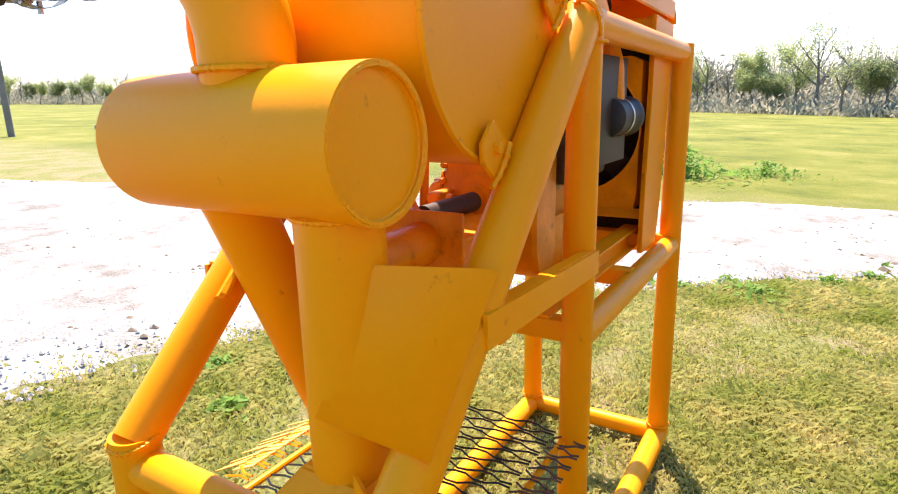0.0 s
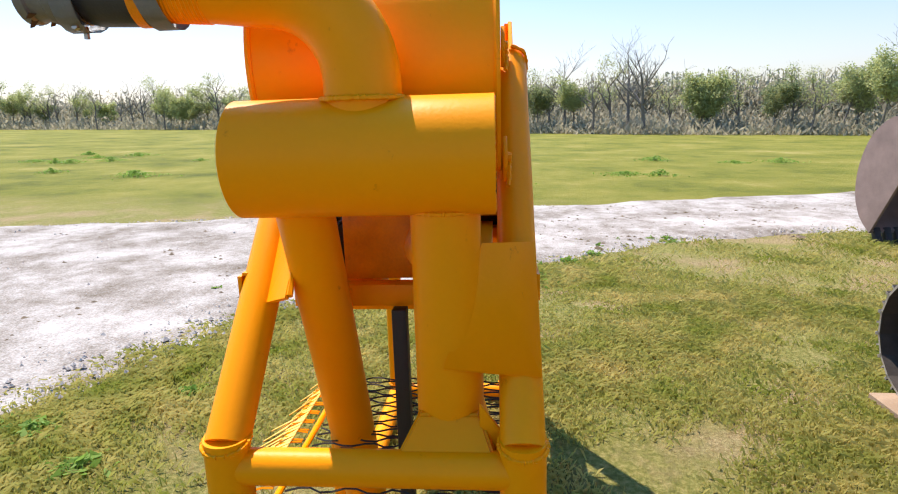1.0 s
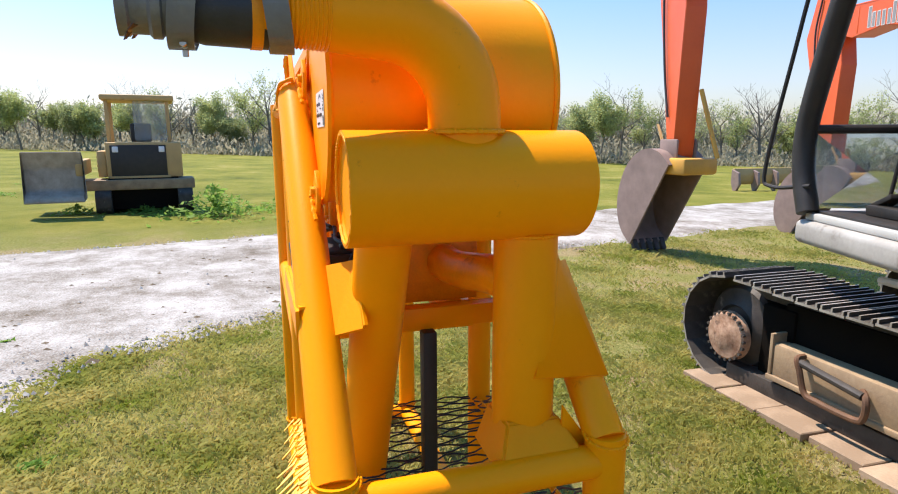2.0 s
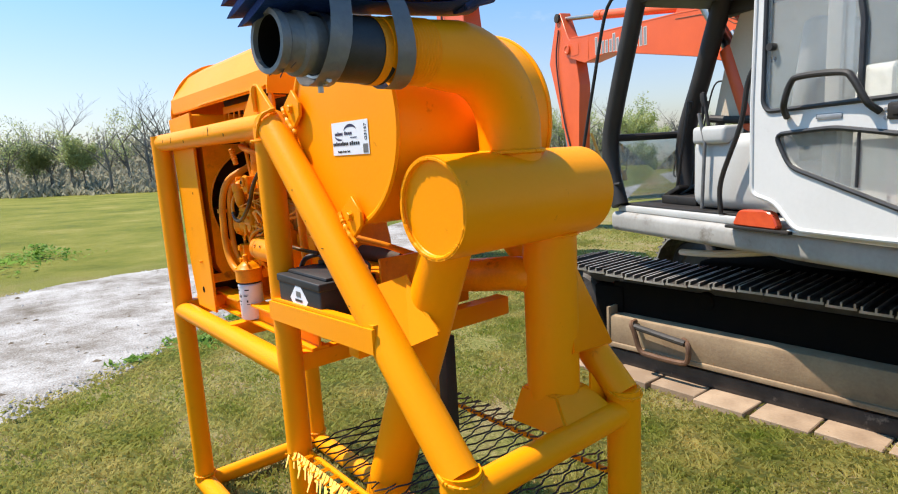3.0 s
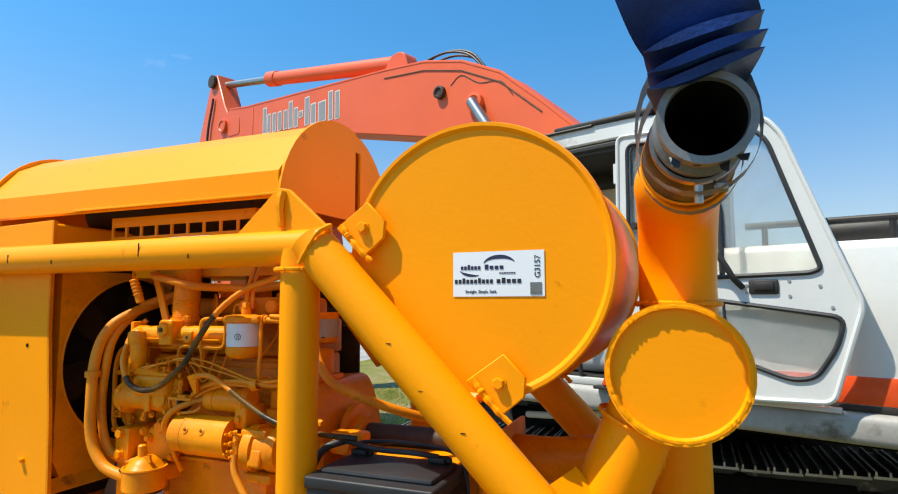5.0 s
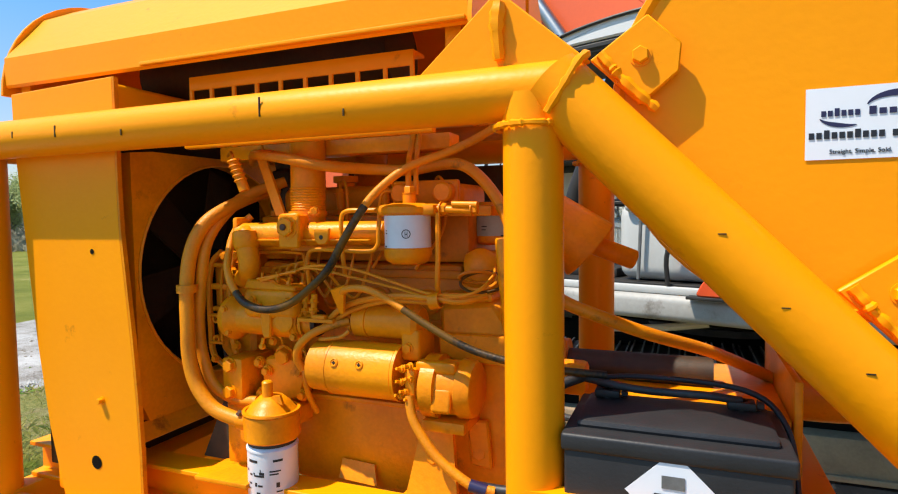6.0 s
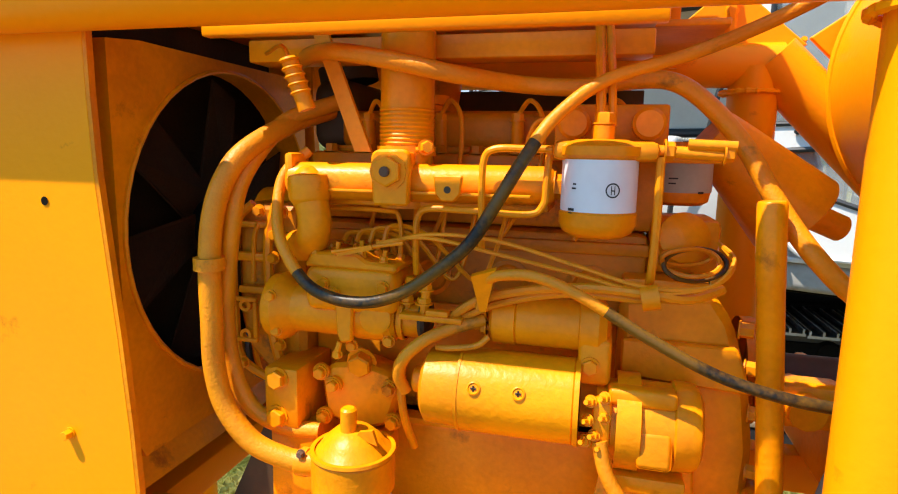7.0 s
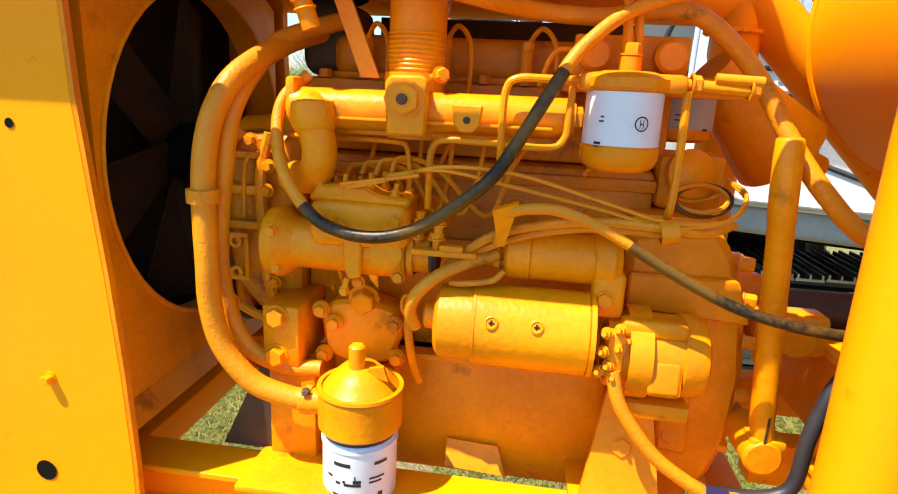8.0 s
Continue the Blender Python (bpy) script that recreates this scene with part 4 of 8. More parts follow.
# ---- hood over the engine ----
def hood():
    top = thing("engine_hood", (-0.72, YC, 2.06), "yellow arched sheet steel hood above the engine", "hood")
    x0, x1 = -1.32, -0.125
    yc = 0.36
    prof = [(0.075, 2.06), (0.075, 2.125), (0.175, 2.245), (0.255, 2.29), (yc, 2.305), (0.465, 2.29), (0.545, 2.245), (0.645, 2.125), (0.645, 2.06)]
    t = 0.006
    bm = bmesh.new()
    rows = []
    for x in (x0, x1):
        outer = [bm.verts.new((x, y, z)) for y, z in prof]
        inner = [bm.verts.new((x, y + (yc - y) * 0.02, z - t)) for y, z in prof]
        rows.append((outer, inner))
    (a, ai), (b, bi) = rows
    for k in range(len(prof) - 1):
        bm.faces.new((a[k], a[k + 1], b[k + 1], b[k]))
        bm.faces.new((ai[k + 1], ai[k], bi[k], bi[k + 1]))
        bm.faces.new((a[k], ai[k], ai[k + 1], a[k + 1]))
        bm.faces.new((b[k + 1], bi[k + 1], bi[k], b[k]))
    for k in (0, len(prof) - 1):
        bm.faces.new((a[k], b[k], bi[k], ai[k]))
    part("cover_sheet", bm, YELLOW, top, angle=12)
    part("cover_lip", box(-0.865, -0.126, 0.062, 0.0745, 2.058, 2.066, 0.002), YELLOW, top)

    def arch(x, slot):
        n = 24
        rim = [(yc + 0.292 * math.cos(math.pi * k / n), 2.035 + 0.288 * math.sin(math.pi * k / n)) for k in range(n + 1)]
        if not slot:
            return sheet(rim, 0.008, "yz", x, 0.001)
        # an arch plate with an upright slot
        bm = bmesh.new()
        s0, s1, zt = yc + 0.075, yc + 0.105, 2.255
        halves = [[p for p in rim if p[0] >= s1] + [(s1, 2.035 + math.sqrt(0.288 ** 2 - 0.105 ** 2)), (s1, 2.035)],
                  [(s0, 2.035), (s0, 2.035 + math.sqrt(0.288 ** 2 - 0.075 ** 2))] + [p for p in rim if p[0] <= s0],
                  [(s1, zt), (s1, 2.03 + math.sqrt(0.288 ** 2 - 0.105 ** 2)), (s0, 2.03 + math.sqrt(0.288 ** 2 - 0.075 ** 2)), (s0, zt)]]
        for h in halves:
            bm = join(bm, sheet(h, 0.008, "yz", x, 0))
        return bm
    part("front_arch_plate", arch(x1 + 0.001, True), YELLOW, top)
    part("rear_arch_plate", arch(x0 - 0.009, False), YELLOW, top)
    for x in (-1.28, -0.16):
        for y in (0.10, 0.62):
            part("hood_leg", box(x - 0.015, x + 0.015, y - 0.004, y + 0.004, 1.90, 2.075, 0.001), YELLOW, top)
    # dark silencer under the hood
    part("silencer", spun((-1.10, YC, 2.10), (1, 0, 0), [(0, 0), (0, 0.06), (0.01, 0.085), (0.72, 0.085), (0.73, 0.06), (0.73, 0)], 28), DARK, top, "dark silencer barrel")
    # slotted strip below it
    z0, z1, xa, xb, y = 1.980, 2.048, -0.822, -0.265, 0.16
    strip = part("slotted_strip", join(box(xa, xb, y - 0.003, y + 0.003, z1 - 0.030, z1, 0.0005), box(xa, xb, y - 0.003, y + 0.003, z0, z0 + 0.008, 0.0005), *[box(xa + (xb - xa) * k / 9 - 0.004, xa + (xb - xa) * k / 9 + 0.004, y - 0.003, y + 0.003, z0 + 0.008, z1 - 0.030, 0) for k in range(1, 9)], box(xa, xa + 0.008, y - 0.003, y + 0.003, z0 + 0.008, z1 - 0.030, 0), box(xb - 0.008, xb, y - 0.003, y + 0.003, z0 + 0.008, z1 - 0.030, 0)), YELLOW, top)
    part("strip_ledge", box(xa, xb, y + 0.004, y + 0.05, z1 - 0.006, z1, 0.001), YELLOW, top)
    # deck under the silencer
    part("under_deck", quad_plate((-0.85, 0.20, 1.905), (-0.205, 0.20, 1.91), (-0.205, 0.36, 1.925), (-0.85, 0.36, 1.925), 0.010), YELLOW_ENGINE, top)
    part("deck_lip", box(-0.790, -0.205, 0.104, 0.123, 1.881, 1.900, 0.003), YELLOW, top)
    part("deck_beam", box(-0.785, -0.212, 0.205, 0.26, 1.862, 1.894, 0.003), YELLOW_ENGINE, top)
    part("rear_deck", box(-0.86, -0.10, 0.36, 0.62, 1.925, 1.935, 0.002), YELLOW_ENGINE, top)
    return top


hood()


# ---- radiator ----
def radiator():
    top = thing("radiator", (-1.05, YC, 1.1), "yellow painted radiator with deep fan shroud at the engine end", "radiator")
    # side plates with a hollow front edge
    edge = [(-0.905, 2.032), (-0.905, 1.80), (-0.902, 1.70), (-0.893, 1.60), (-0.882, 1.48), (-0.873, 1.35), (-0.868, 1.22), (-0.868, 1.095)]
    back = [(-1.11, 1.095), (-1.15, 1.25), (-1.18, 1.45), (-1.205, 1.70), (-1.225, 1.90), (-1.228, 2.022)]
    for y in (0.028, YB - 0.036):
        side = part("side_plate", sheet(edge + back, 0.008, "xz", y, 0.0015), YELLOW, top)
        if y < 0.1:
            for x, z, r in ((-1.0, 1.190, 0.0155), (-0.985, 1.662, 0.006)):
                part("bolt_hole", spun((x, y - 0.0012, z), (0, 1, 0), [(0, 0), (0, r)], 16), SHADE_BLACK, side, "dark round bolt hole")
            part("bolt", hexbolt((-0.976, y, 1.333), (0, -1, 0), 0.007, 0.012), YELLOW, side)
        n = len(edge)
        flange = bmesh.new()
        ins = 0.012 if y < 0.1 else -0.012
        for a, b in zip(edge, edge[1:]):
            flange = join(flange, quad_plate((a[0], y, a[1]), (b[0], y, b[1]), (b[0] - 0.002, y + ins, b[1]), (a[0] - 0.002, y + ins, a[1]), 0.005))
        part("edge_flange", flange, YELLOW_ENGINE, top)
    part("top_tank", box(-1.19, -0.93, 0.036, YB - 0.036, 1.955, 2.028, 0.012, 3), YELLOW, top)
    part("core", box(-1.17, -1.02, 0.04, YB - 0.04, 1.16, 1.955, 0.003), CORE, top, "dark finned radiator core")
    part("bottom_tank", box(-1.15, -0.95, 0.04, YB - 0.04, 1.10, 1.16, 0.008), YELLOW, top)
    # shroud face with a round opening
    cy, cz, r = 0.352, 1.60, 0.268
    x = -0.915
    n = 48
    hole = [(cy + r * math.cos(2 * math.pi * k / n), cz + r * math.sin(2 * math.pi * k / n)) for k in range(n)]
    y0, y1, z0, z1 = 0.074, YB - 0.074, 1.270, 1.885
    rim = []
    for k in range(n):
        c, s = math.cos(2 * math.pi * k / n), math.sin(2 * math.pi * k / n)
        f = min(((y1 - cy) / c if c > 0 else (y0 - cy) / c) if abs(c) > 1e-6 else 9, ((z1 - cz) / s if s > 0 else (z0 - cz) / s) if abs(s) > 1e-6 else 9)
        rim.append((cy + c * f, cz + s * f))
    bm = bmesh.new()
    V = lambda p, xx: bm.verts.new((xx, p[0], p[1]))
    A, B = [V(p, x) for p in hole], [V(p, x) for p in rim]
    C = [V(p, x - 0.05) for p in hole]
    D = [V(p, x - 0.1) for p in rim]
    for k in range(n):
        j = (k + 1) % n
        bm.faces.new((A[k], A[j], B[j], B[k]))
        bm.faces.new((C[k], C[j], A[j], A[k]))
        bm.faces.new((B[k], B[j], D[j], D[k]))
    part("fan_shroud", bm, YELLOW_ENGINE, top)
    part("shroud_lip", tube([(x + 0.002, p[0], p[1]) for p in hole + hole[:1]], 0.004, 6, False), YELLOW_ENGINE, top)
    part("shroud_floor", quad_plate((-0.900, 0.036, 1.232), (-0.900, YB - 0.04, 1.232), (-0.925, YB - 0.04, 1.268), (-0.925, 0.036, 1.268), 0.006), YELLOW_ENGINE, top)
    # hub and blades coloured dark for the shade behind the opening
    fan = part("fan_hub", spun((-0.99, cy, cz), (1, 0, 0), [(0, 0), (0, 0.05), (0.05, 0.05), (0.055, 0.03), (0.15, 0.028), (0.15, 0)], 24), SHADE_BLACK, top, "fan hub blackened for the shade in the shroud")
    for k in range(6):
        a = 2 * math.pi * k / 6 + 0.3
        bl = quad_plate((0.01, 0.045, -0.035), (-0.015, 0.25, -0.06), (0.02, 0.25, 0.06), (-0.005, 0.045, 0.035), 0.003)
        part("fan_blade", turned(bl, Matrix.Translation((-0.975, cy, cz)) @ Matrix.Rotation(a, 4, "X")), CORE, fan)
    return top


radiator()


# ---- battery ----
def battery():
    top = thing("battery", (0.17, 0.11, 1.27), "black plastic truck battery with white hazard diamond on a steel tray", "battery")
    x0, x1, y0, y1, z0, z1 = 0.055, 0.352, -0.036, 0.165, 1.255, 1.408
    part("case", box(x0, x1, y0, y1, z0, z1 - 0.018, 0.006, 3), BATTERY, top)
    part("lid", join(box(x0 - 0.004, x1 + 0.004, y0 - 0.004, y1 + 0.004, z1 - 0.022, z1 + 0.004, 0.005, 3), box(x0 + 0.012, x1 - 0.012, y0 + 0.03, y1 - 0.02, z1, z1 + 0.016, 0.008, 2)), BATTERY, top)
    dia = part("hazard_diamond", turned(box(-0.046, 0.046, -0.0006, 0, -0.046, 0.046, 0), Matrix.Translation((0.205, y0 - 0.0008, 1.342)) @ Matrix.Diagonal((0.98, 1, 0.95, 1)) @ Matrix.Rotation(radians(45), 4, "Y")), WHITE_LABEL, top, "white diamond label with dark print")
    part("diamond_print", box(0.180, 0.230, y0 - 0.0028, y0 - 0.0022, 1.335, 1.343, 0), INK, dia)
    part("diamond_print", box(0.190, 0.220, y0 - 0.0028, y0 - 0.0022, 1.351, 1.369, 0), CAST_ALU, dia)
    for x in (0.10, 0.30):
        post = part("terminal", rod((x, 0.12, z1 + 0.004), (x, 0.12, z1 + 0.03), 0.010, 14), STEEL, top)
        part("clamp", join(box(x - 0.02, x + 0.02, 0.105, 0.135, z1 + 0.017, z1 + 0.030, 0.003), hexbolt((x + 0.022, 0.12, z1 + 0.024), (1, 0, 0), 0.007, 0.01)), BLACK, post, "dark corroded cable clamp")
    part("tray", join(box(x0 - 0.02, x1 + 0.02, y0 - 0.005, y1 + 0.03, 1.243, 1.254, 0.002), box(x0 - 0.02, x1 + 0.02, y1 + 0.022, y1 + 0.03, 1.243, 1.30, 0.002)), YELLOW, top)
    for x in (0.06, 0.30):
        part("tray_bracket", box(x - 0.02, x + 0.02, 0.13, 0.212, 1.215, 1.243, 0.002), YELLOW, top)
    part("positive_cable", hose([(0.30, 0.12, 1.437), (0.25, 0.10, 1.446), (0.15, 0.11, 1.443), (0.06, 0.12, 1.452)], 0.0065), BLACK_RUBBER, top)
    part("strap_cable", hose([(0.10, 0.12, 1.437), (0.08, 0.15, 1.444), (0.16, 0.18, 1.446), (0.31, 0.17, 1.44), (0.364, 0.13, 1.40), (0.376, 0.10, 1.31), (0.372, 0.1, 1.25)], 0.0048), BLACK_RUBBER, top)
    return top


battery()


# ---- pump housing behind the drum ----
def pump():
    top = thing("pump_housing", (0.2, YC, 1.2), "orange-yellow cast pump housing and gearbox under the drum", "pump")
    part("gearbox", box(0.07, 0.378, 0.18, 0.52, 1.252, 1.385, 0.012, 3), YELLOW_ENGINE, top)
    part("gearbox_lid", box(0.06, 0.378, 0.17, 0.53, 1.384, 1.397, 0.004), YELLOW_ENGINE, top)
    part("end_wall", box(0.379, 0.392, 0.165, 0.535, 1.252, 1.462, 0.003), YELLOW_ENGINE, top)
    for x in (0.08, 0.22, 0.355):
        for y in (0.195, 0.50):
            part("bolt", hexbolt((x, y, 1.397), (0, 0, 1), 0.010, 0.009), YELLOW_ENGINE, top)
    part("drive_shaft", rod((-0.03, YC, 1.42), (0.27, YC, 1.42), 0.03, 20), DARK, top)
    part("suction_pipe", tube(curve([(0.38, 0.42, 1.38), (0.52, 0.43, 1.38), (0.70, 0.47, 1.40), (0.78, 0.51, 1.38)], 5), 0.055, 20), YELLOW_ENGINE, top)
    fun = part("funnel", spun((-0.110, 0.40, 1.775), (0.72, 0.16, -0.66), [(0, 0.0), (0, 0.040), (0.03, 0.046), (0.185, 0.074), (0.188, 0.072), (0.12, 0.052), (0.12, 0)], 36), YELLOW_ENGINE, top)
    part("funnel_stub", rod((0.03, 0.46, 1.66), (0.115, 0.49, 1.625), 0.022, 16, 0.003), YELLOW_ENGINE, fun)
    can = part("air_cleaner", spun((-0.50, 0.60, 1.655), (-1, 0, 0), [(0, 0), (0, 0.05), (0.01, 0.068), (0.20, 0.070), (0.21, 0.075), (0.24, 0.075), (0.25, 0.06), (0.25, 0)], 30), BLACK, top, "black air cleaner canister")
    part("cleaner_band", spun((-0.60, 0.60, 1.655), (-1, 0, 0), [(0, 0.069), (0, 0.0725), (0.02, 0.0725), (0.02, 0.069)], 30), STEEL, can)
    part("cleaner_elbow", tube(curve([(-0.60, 0.59, 1.70), (-0.60, 0.585, 1.78), (-0.60, 0.58, 1.84), (-0.58, 0.56, 1.92)], 5), 0.045, 18), YELLOW_ENGINE, top)
    return top


pump()


# ---- diesel engine ----
def engine():
    top = thing("diesel_engine", (-0.4, YC, 1.18), "yellow painted four cylinder diesel engine with filters and hoses", "engine")
    Y = YELLOW_ENGINE
    # block, head and pan
    block = part("block", box(-0.70, -0.20, 0.235, 0.50, 1.335, 1.63, 0.012, 2), SHADED_ENGINE, top)
    for k in range(4):
        part("core_plug", spun((-0.62 + 0.115 * k, 0.235, 1.555), (0, -1, 0), [(0, 0.030), (0.003, 0.030), (0.005, 0.024), (0.002, 0.020), (0.002, 0)], 20), SHADED_ENGINE, block)
    part("block_rib", box(-0.70, -0.20, 0.226, 0.24, 1.500, 1.515, 0.004), SHADED_ENGINE, block)
    part("block_rib", box(-0.70, -0.20, 0.228, 0.24, 1.60, 1.618, 0.004), SHADED_ENGINE, block)
    head = part("cylinder_head", box(-0.71, -0.19, 0.25, 0.49, 1.632, 1.735, 0.008, 2), SHADED_ENGINE, top)
    for k in range(9):
        part("head_bolt", hexbolt((-0.68 + 0.058 * k, 0.262, 1.735), (0, 0, 1), 0.010, 0.012), SHADED_ENGINE, head)
    part("valve_cover", box(-0.68, -0.22, 0.29, 0.46, 1.737, 1.80, 0.02, 4), SHADED_ENGINE, top)
    part("cover_rim", box(-0.695, -0.205, 0.275, 0.475, 1.735, 1.745, 0.003), SHADED_ENGINE, top)
    part("filler_cap", spun((-0.55, 0.37, 1.80), (0, 0, 1), [(0, 0.022), (0.012, 0.022), (0.013, 0.03), (0.028, 0.03), (0.030, 0.0)], 20), Y, top)
    for k in range(4):
        part("exhaust_runner", tube(curve([(-0.62 + 0.115 * k, 0.49, 1.69), (-0.62 + 0.115 * k, 0.54, 1.70), (-0.60 + 0.105 * k, 0.57, 1.73)], 4), 0.022, 12), DARK, top)
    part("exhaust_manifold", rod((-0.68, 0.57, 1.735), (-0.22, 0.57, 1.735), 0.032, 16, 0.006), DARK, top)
    # far side: a dark block and sheet, added to close off the view through
    part("filler_block", box(-0.66, -0.24, 0.505, 0.56, 1.45, 1.64, 0.02, 3), DARK, top, "dark filler block behind the engine")
    part("filler_sheet", box(-0.69, -0.20, 0.612, 0.618, 1.50, 1.86, 0.002), DARK, top, "dark filler sheet behind the engine")
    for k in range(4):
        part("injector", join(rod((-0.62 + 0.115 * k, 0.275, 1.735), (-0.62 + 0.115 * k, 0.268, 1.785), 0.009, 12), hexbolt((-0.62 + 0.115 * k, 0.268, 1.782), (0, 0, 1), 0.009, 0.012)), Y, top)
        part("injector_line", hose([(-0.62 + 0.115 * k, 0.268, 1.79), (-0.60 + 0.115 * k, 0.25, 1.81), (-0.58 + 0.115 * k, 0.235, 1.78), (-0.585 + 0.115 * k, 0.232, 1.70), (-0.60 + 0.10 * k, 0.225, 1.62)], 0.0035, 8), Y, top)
    # added dark housing that blocks a bright patch of sky behind the engine
    part("filler_housing", join(box(-0.735, -0.655, 0.30, 0.46, 1.737, 1.85, 0.025, 3), spun((-0.70, 0.38, 1.85), (-0.2, 0, 1), [(0, 0.05), (0.03, 0.05), (0.035, 0.04), (0.09, 0.038), (0.09, 0)], 24)), DARK, top, "dark housing added to block the sky behind")
    pan = part("oil_pan", box(-0.60, -0.235, 0.20, 0.51, 1.145, 1.345, 0.018, 3), Y, top)
    part("pan_flange", box(-0.615, -0.225, 0.192, 0.518, 1.335, 1.345, 0.002), Y, pan)
    # added wedge, tilted up to stand for a patch of sun on the pan
    part("sun_patch_wedge", quad_plate((-0.465, 0.180, 1.172), (-0.373, 0.180, 1.167), (-0.388, 0.197, 1.205), (-0.465, 0.197, 1.209), 0.006), Y, pan)
    # timing case at the fan end
    case = part("timing_case", sheet([(-0.815, 1.47), (-0.80, 1.42), (-0.745, 1.37), (-0.70, 1.37), (-0.70, 1.655), (-0.80, 1.655), (-0.815, 1.62)], 0.24, "xz", 0.20, 0.010), SHADED_ENGINE, top)
    # open ribbed casting on its near face
    part("case_web", box(-0.806, -0.735, 0.182, 0.20, 1.566, 1.580, 0.004), Y, case)
    part("case_web", box(-0.80, -0.735, 0.184, 0.20, 1.618, 1.628, 0.003), Y, case)
    part("case_web", box(-0.803, -0.740, 0.184, 0.20, 1.515, 1.527, 0.003), Y, case)
    part("case_rail", tube(curve([(-0.775, 0.19, 1.655), (-0.800, 0.187, 1.63), (-0.811, 0.185, 1.575), (-0.810, 0.185, 1.48), (-0.806, 0.185, 1.42), (-0.785, 0.187, 1.395), (-0.742, 0.19, 1.375)], 5), 0.007, 8), Y, case)
    part("case_rail", tube(curve([(-0.735, 0.188, 1.655), (-0.748, 0.184, 1.60), (-0.746, 0.182, 1.52), (-0.742, 0.182, 1.45), (-0.728, 0.186, 1.395)], 5), 0.008, 8), Y, case)
    part("case_rail", tube(curve([(-0.765, 0.186, 1.625), (-0.772, 0.184, 1.60), (-0.775, 0.184, 1.535)], 4), 0.004, 8), Y, case)
    part("slot_bracket", join(box(-0.804, -0.765, 0.172, 0.180, 1.505, 1.512, 0.002), box(-0.804, -0.765, 0.172, 0.180, 1.441, 1.448, 0.002), box(-0.772, -0.765, 0.172, 0.180, 1.448, 1.505, 0.002)), Y, case)
    for z in (1.452, 1.499):
        part("case_boss", spun((-0.786, 0.182, z), (0, -1, 0), [(0, 0.010), (0.008, 0.010), (0.008, 0.005), (0.0, 0.005)], 14), Y, case)
    for x, z in ((-0.738, 1.575), (-0.733, 1.515), (-0.720, 1.49), (-0.735, 1.61), (-0.76, 1.645), (-0.722, 1.645), (-0.73, 1.44), (-0.795, 1.405)):
        part("bolt", hexbolt((x, 0.182, z), (0, -1, 0), 0.008, 0.010), Y, case)
    part("fan_pulley", spun((-0.83, YC, 1.60), (-1, 0, 0), [(0, 0.05), (0.0, 0.06), (0.006, 0.05), (0.014, 0.05), (0.02, 0.06), (0.025, 0.055), (0.025, 0)], 28), Y, top)
    part("crank_pulley", spun((-0.82, YC, 1.40), (-1, 0, 0), [(0, 0.07), (0.0, 0.085), (0.008, 0.075), (0.016, 0.075), (0.024, 0.085), (0.03, 0.08), (0.03, 0)], 32), Y, top)
    part("fan_belt", tube([(-0.842, YC + 0.06 * math.cos(a), 1.60 + 0.06 * math.sin(a)) for a in [math.pi * k / 8 for k in range(9)]] + [(-0.842, YC - 0.082, 1.40)] + [(-0.842, YC - 0.082 * math.cos(a), 1.40 - 0.082 * math.sin(a)) for a in [math.pi * k / 8 for k in range(9)]] + [(-0.842, YC + 0.06, 1.60)], 0.006, 8), BLACK_RUBBER, top)
    part("water_pump", spun((-0.71, 0.31, 1.62), (-1, 0, 0.1), [(0, 0.07), (0.05, 0.065), (0.09, 0.045), (0.12, 0.04), (0.12, 0)], 24), Y, top)
    # injection pump
    inj = part("injection_pump", join(rod((-0.700, 0.152, 1.512), (-0.525, 0.150, 1.512), 0.0345, 28, 0.005), box(-0.650, -0.520, 0.108, 0.198, 1.520, 1.582, 0.014, 4)), Y, top)
    part("pump_flange", spun((-0.705, 0.152, 1.512), (1, 0, 0), [(-0.012, 0.046), (0.004, 0.050), (0.012, 0.046), (0.020, 0.038), (0.028, 0.0345), (0.028, 0)], 30), Y, inj)
    part("pump_collar", spun((-0.585, 0.151, 1.512), (1, 0, 0), [(0, 0.034), (0, 0.0365), (0.045, 0.0365), (0.045, 0.034)], 30), Y, inj)
    part("pump_lid", sheet([(-0.652, 1.580), (-0.518, 1.578), (-0.520, 1.590), (-0.560, 1.592), (-0.575, 1.602), (-0.640, 1.601)], 0.082, "xz", 0.112, 0.004), Y, inj)
    rnd = random.Random(3)
    for k in range(11):
        x, yy = -0.636 + 0.0108 * k, 0.122 + 0.030 * (k % 3) + rnd.uniform(-0.006, 0.006)
        zt = 1.600 - 0.0012 * max(0, k - 5)
        h = rnd.uniform(0.008, 0.020)
        part("delivery_nut", join(hexbolt((x, yy, zt - 0.004), (rnd.uniform(-0.2, 0.2), rnd.uniform(-0.2, 0.2), 1), 0.0058, 0.008), rod((x, yy, zt), (x + rnd.uniform(-0.003, 0.003), yy, zt + h), 0.0033, 8)), Y, inj)
    part("throttle_lever", quad_plate((-0.600, 0.104, 1.606), (-0.548, 0.098, 1.617), (-0.546, 0.098, 1.611), (-0.598, 0.104, 1.598), 0.005), Y, inj)
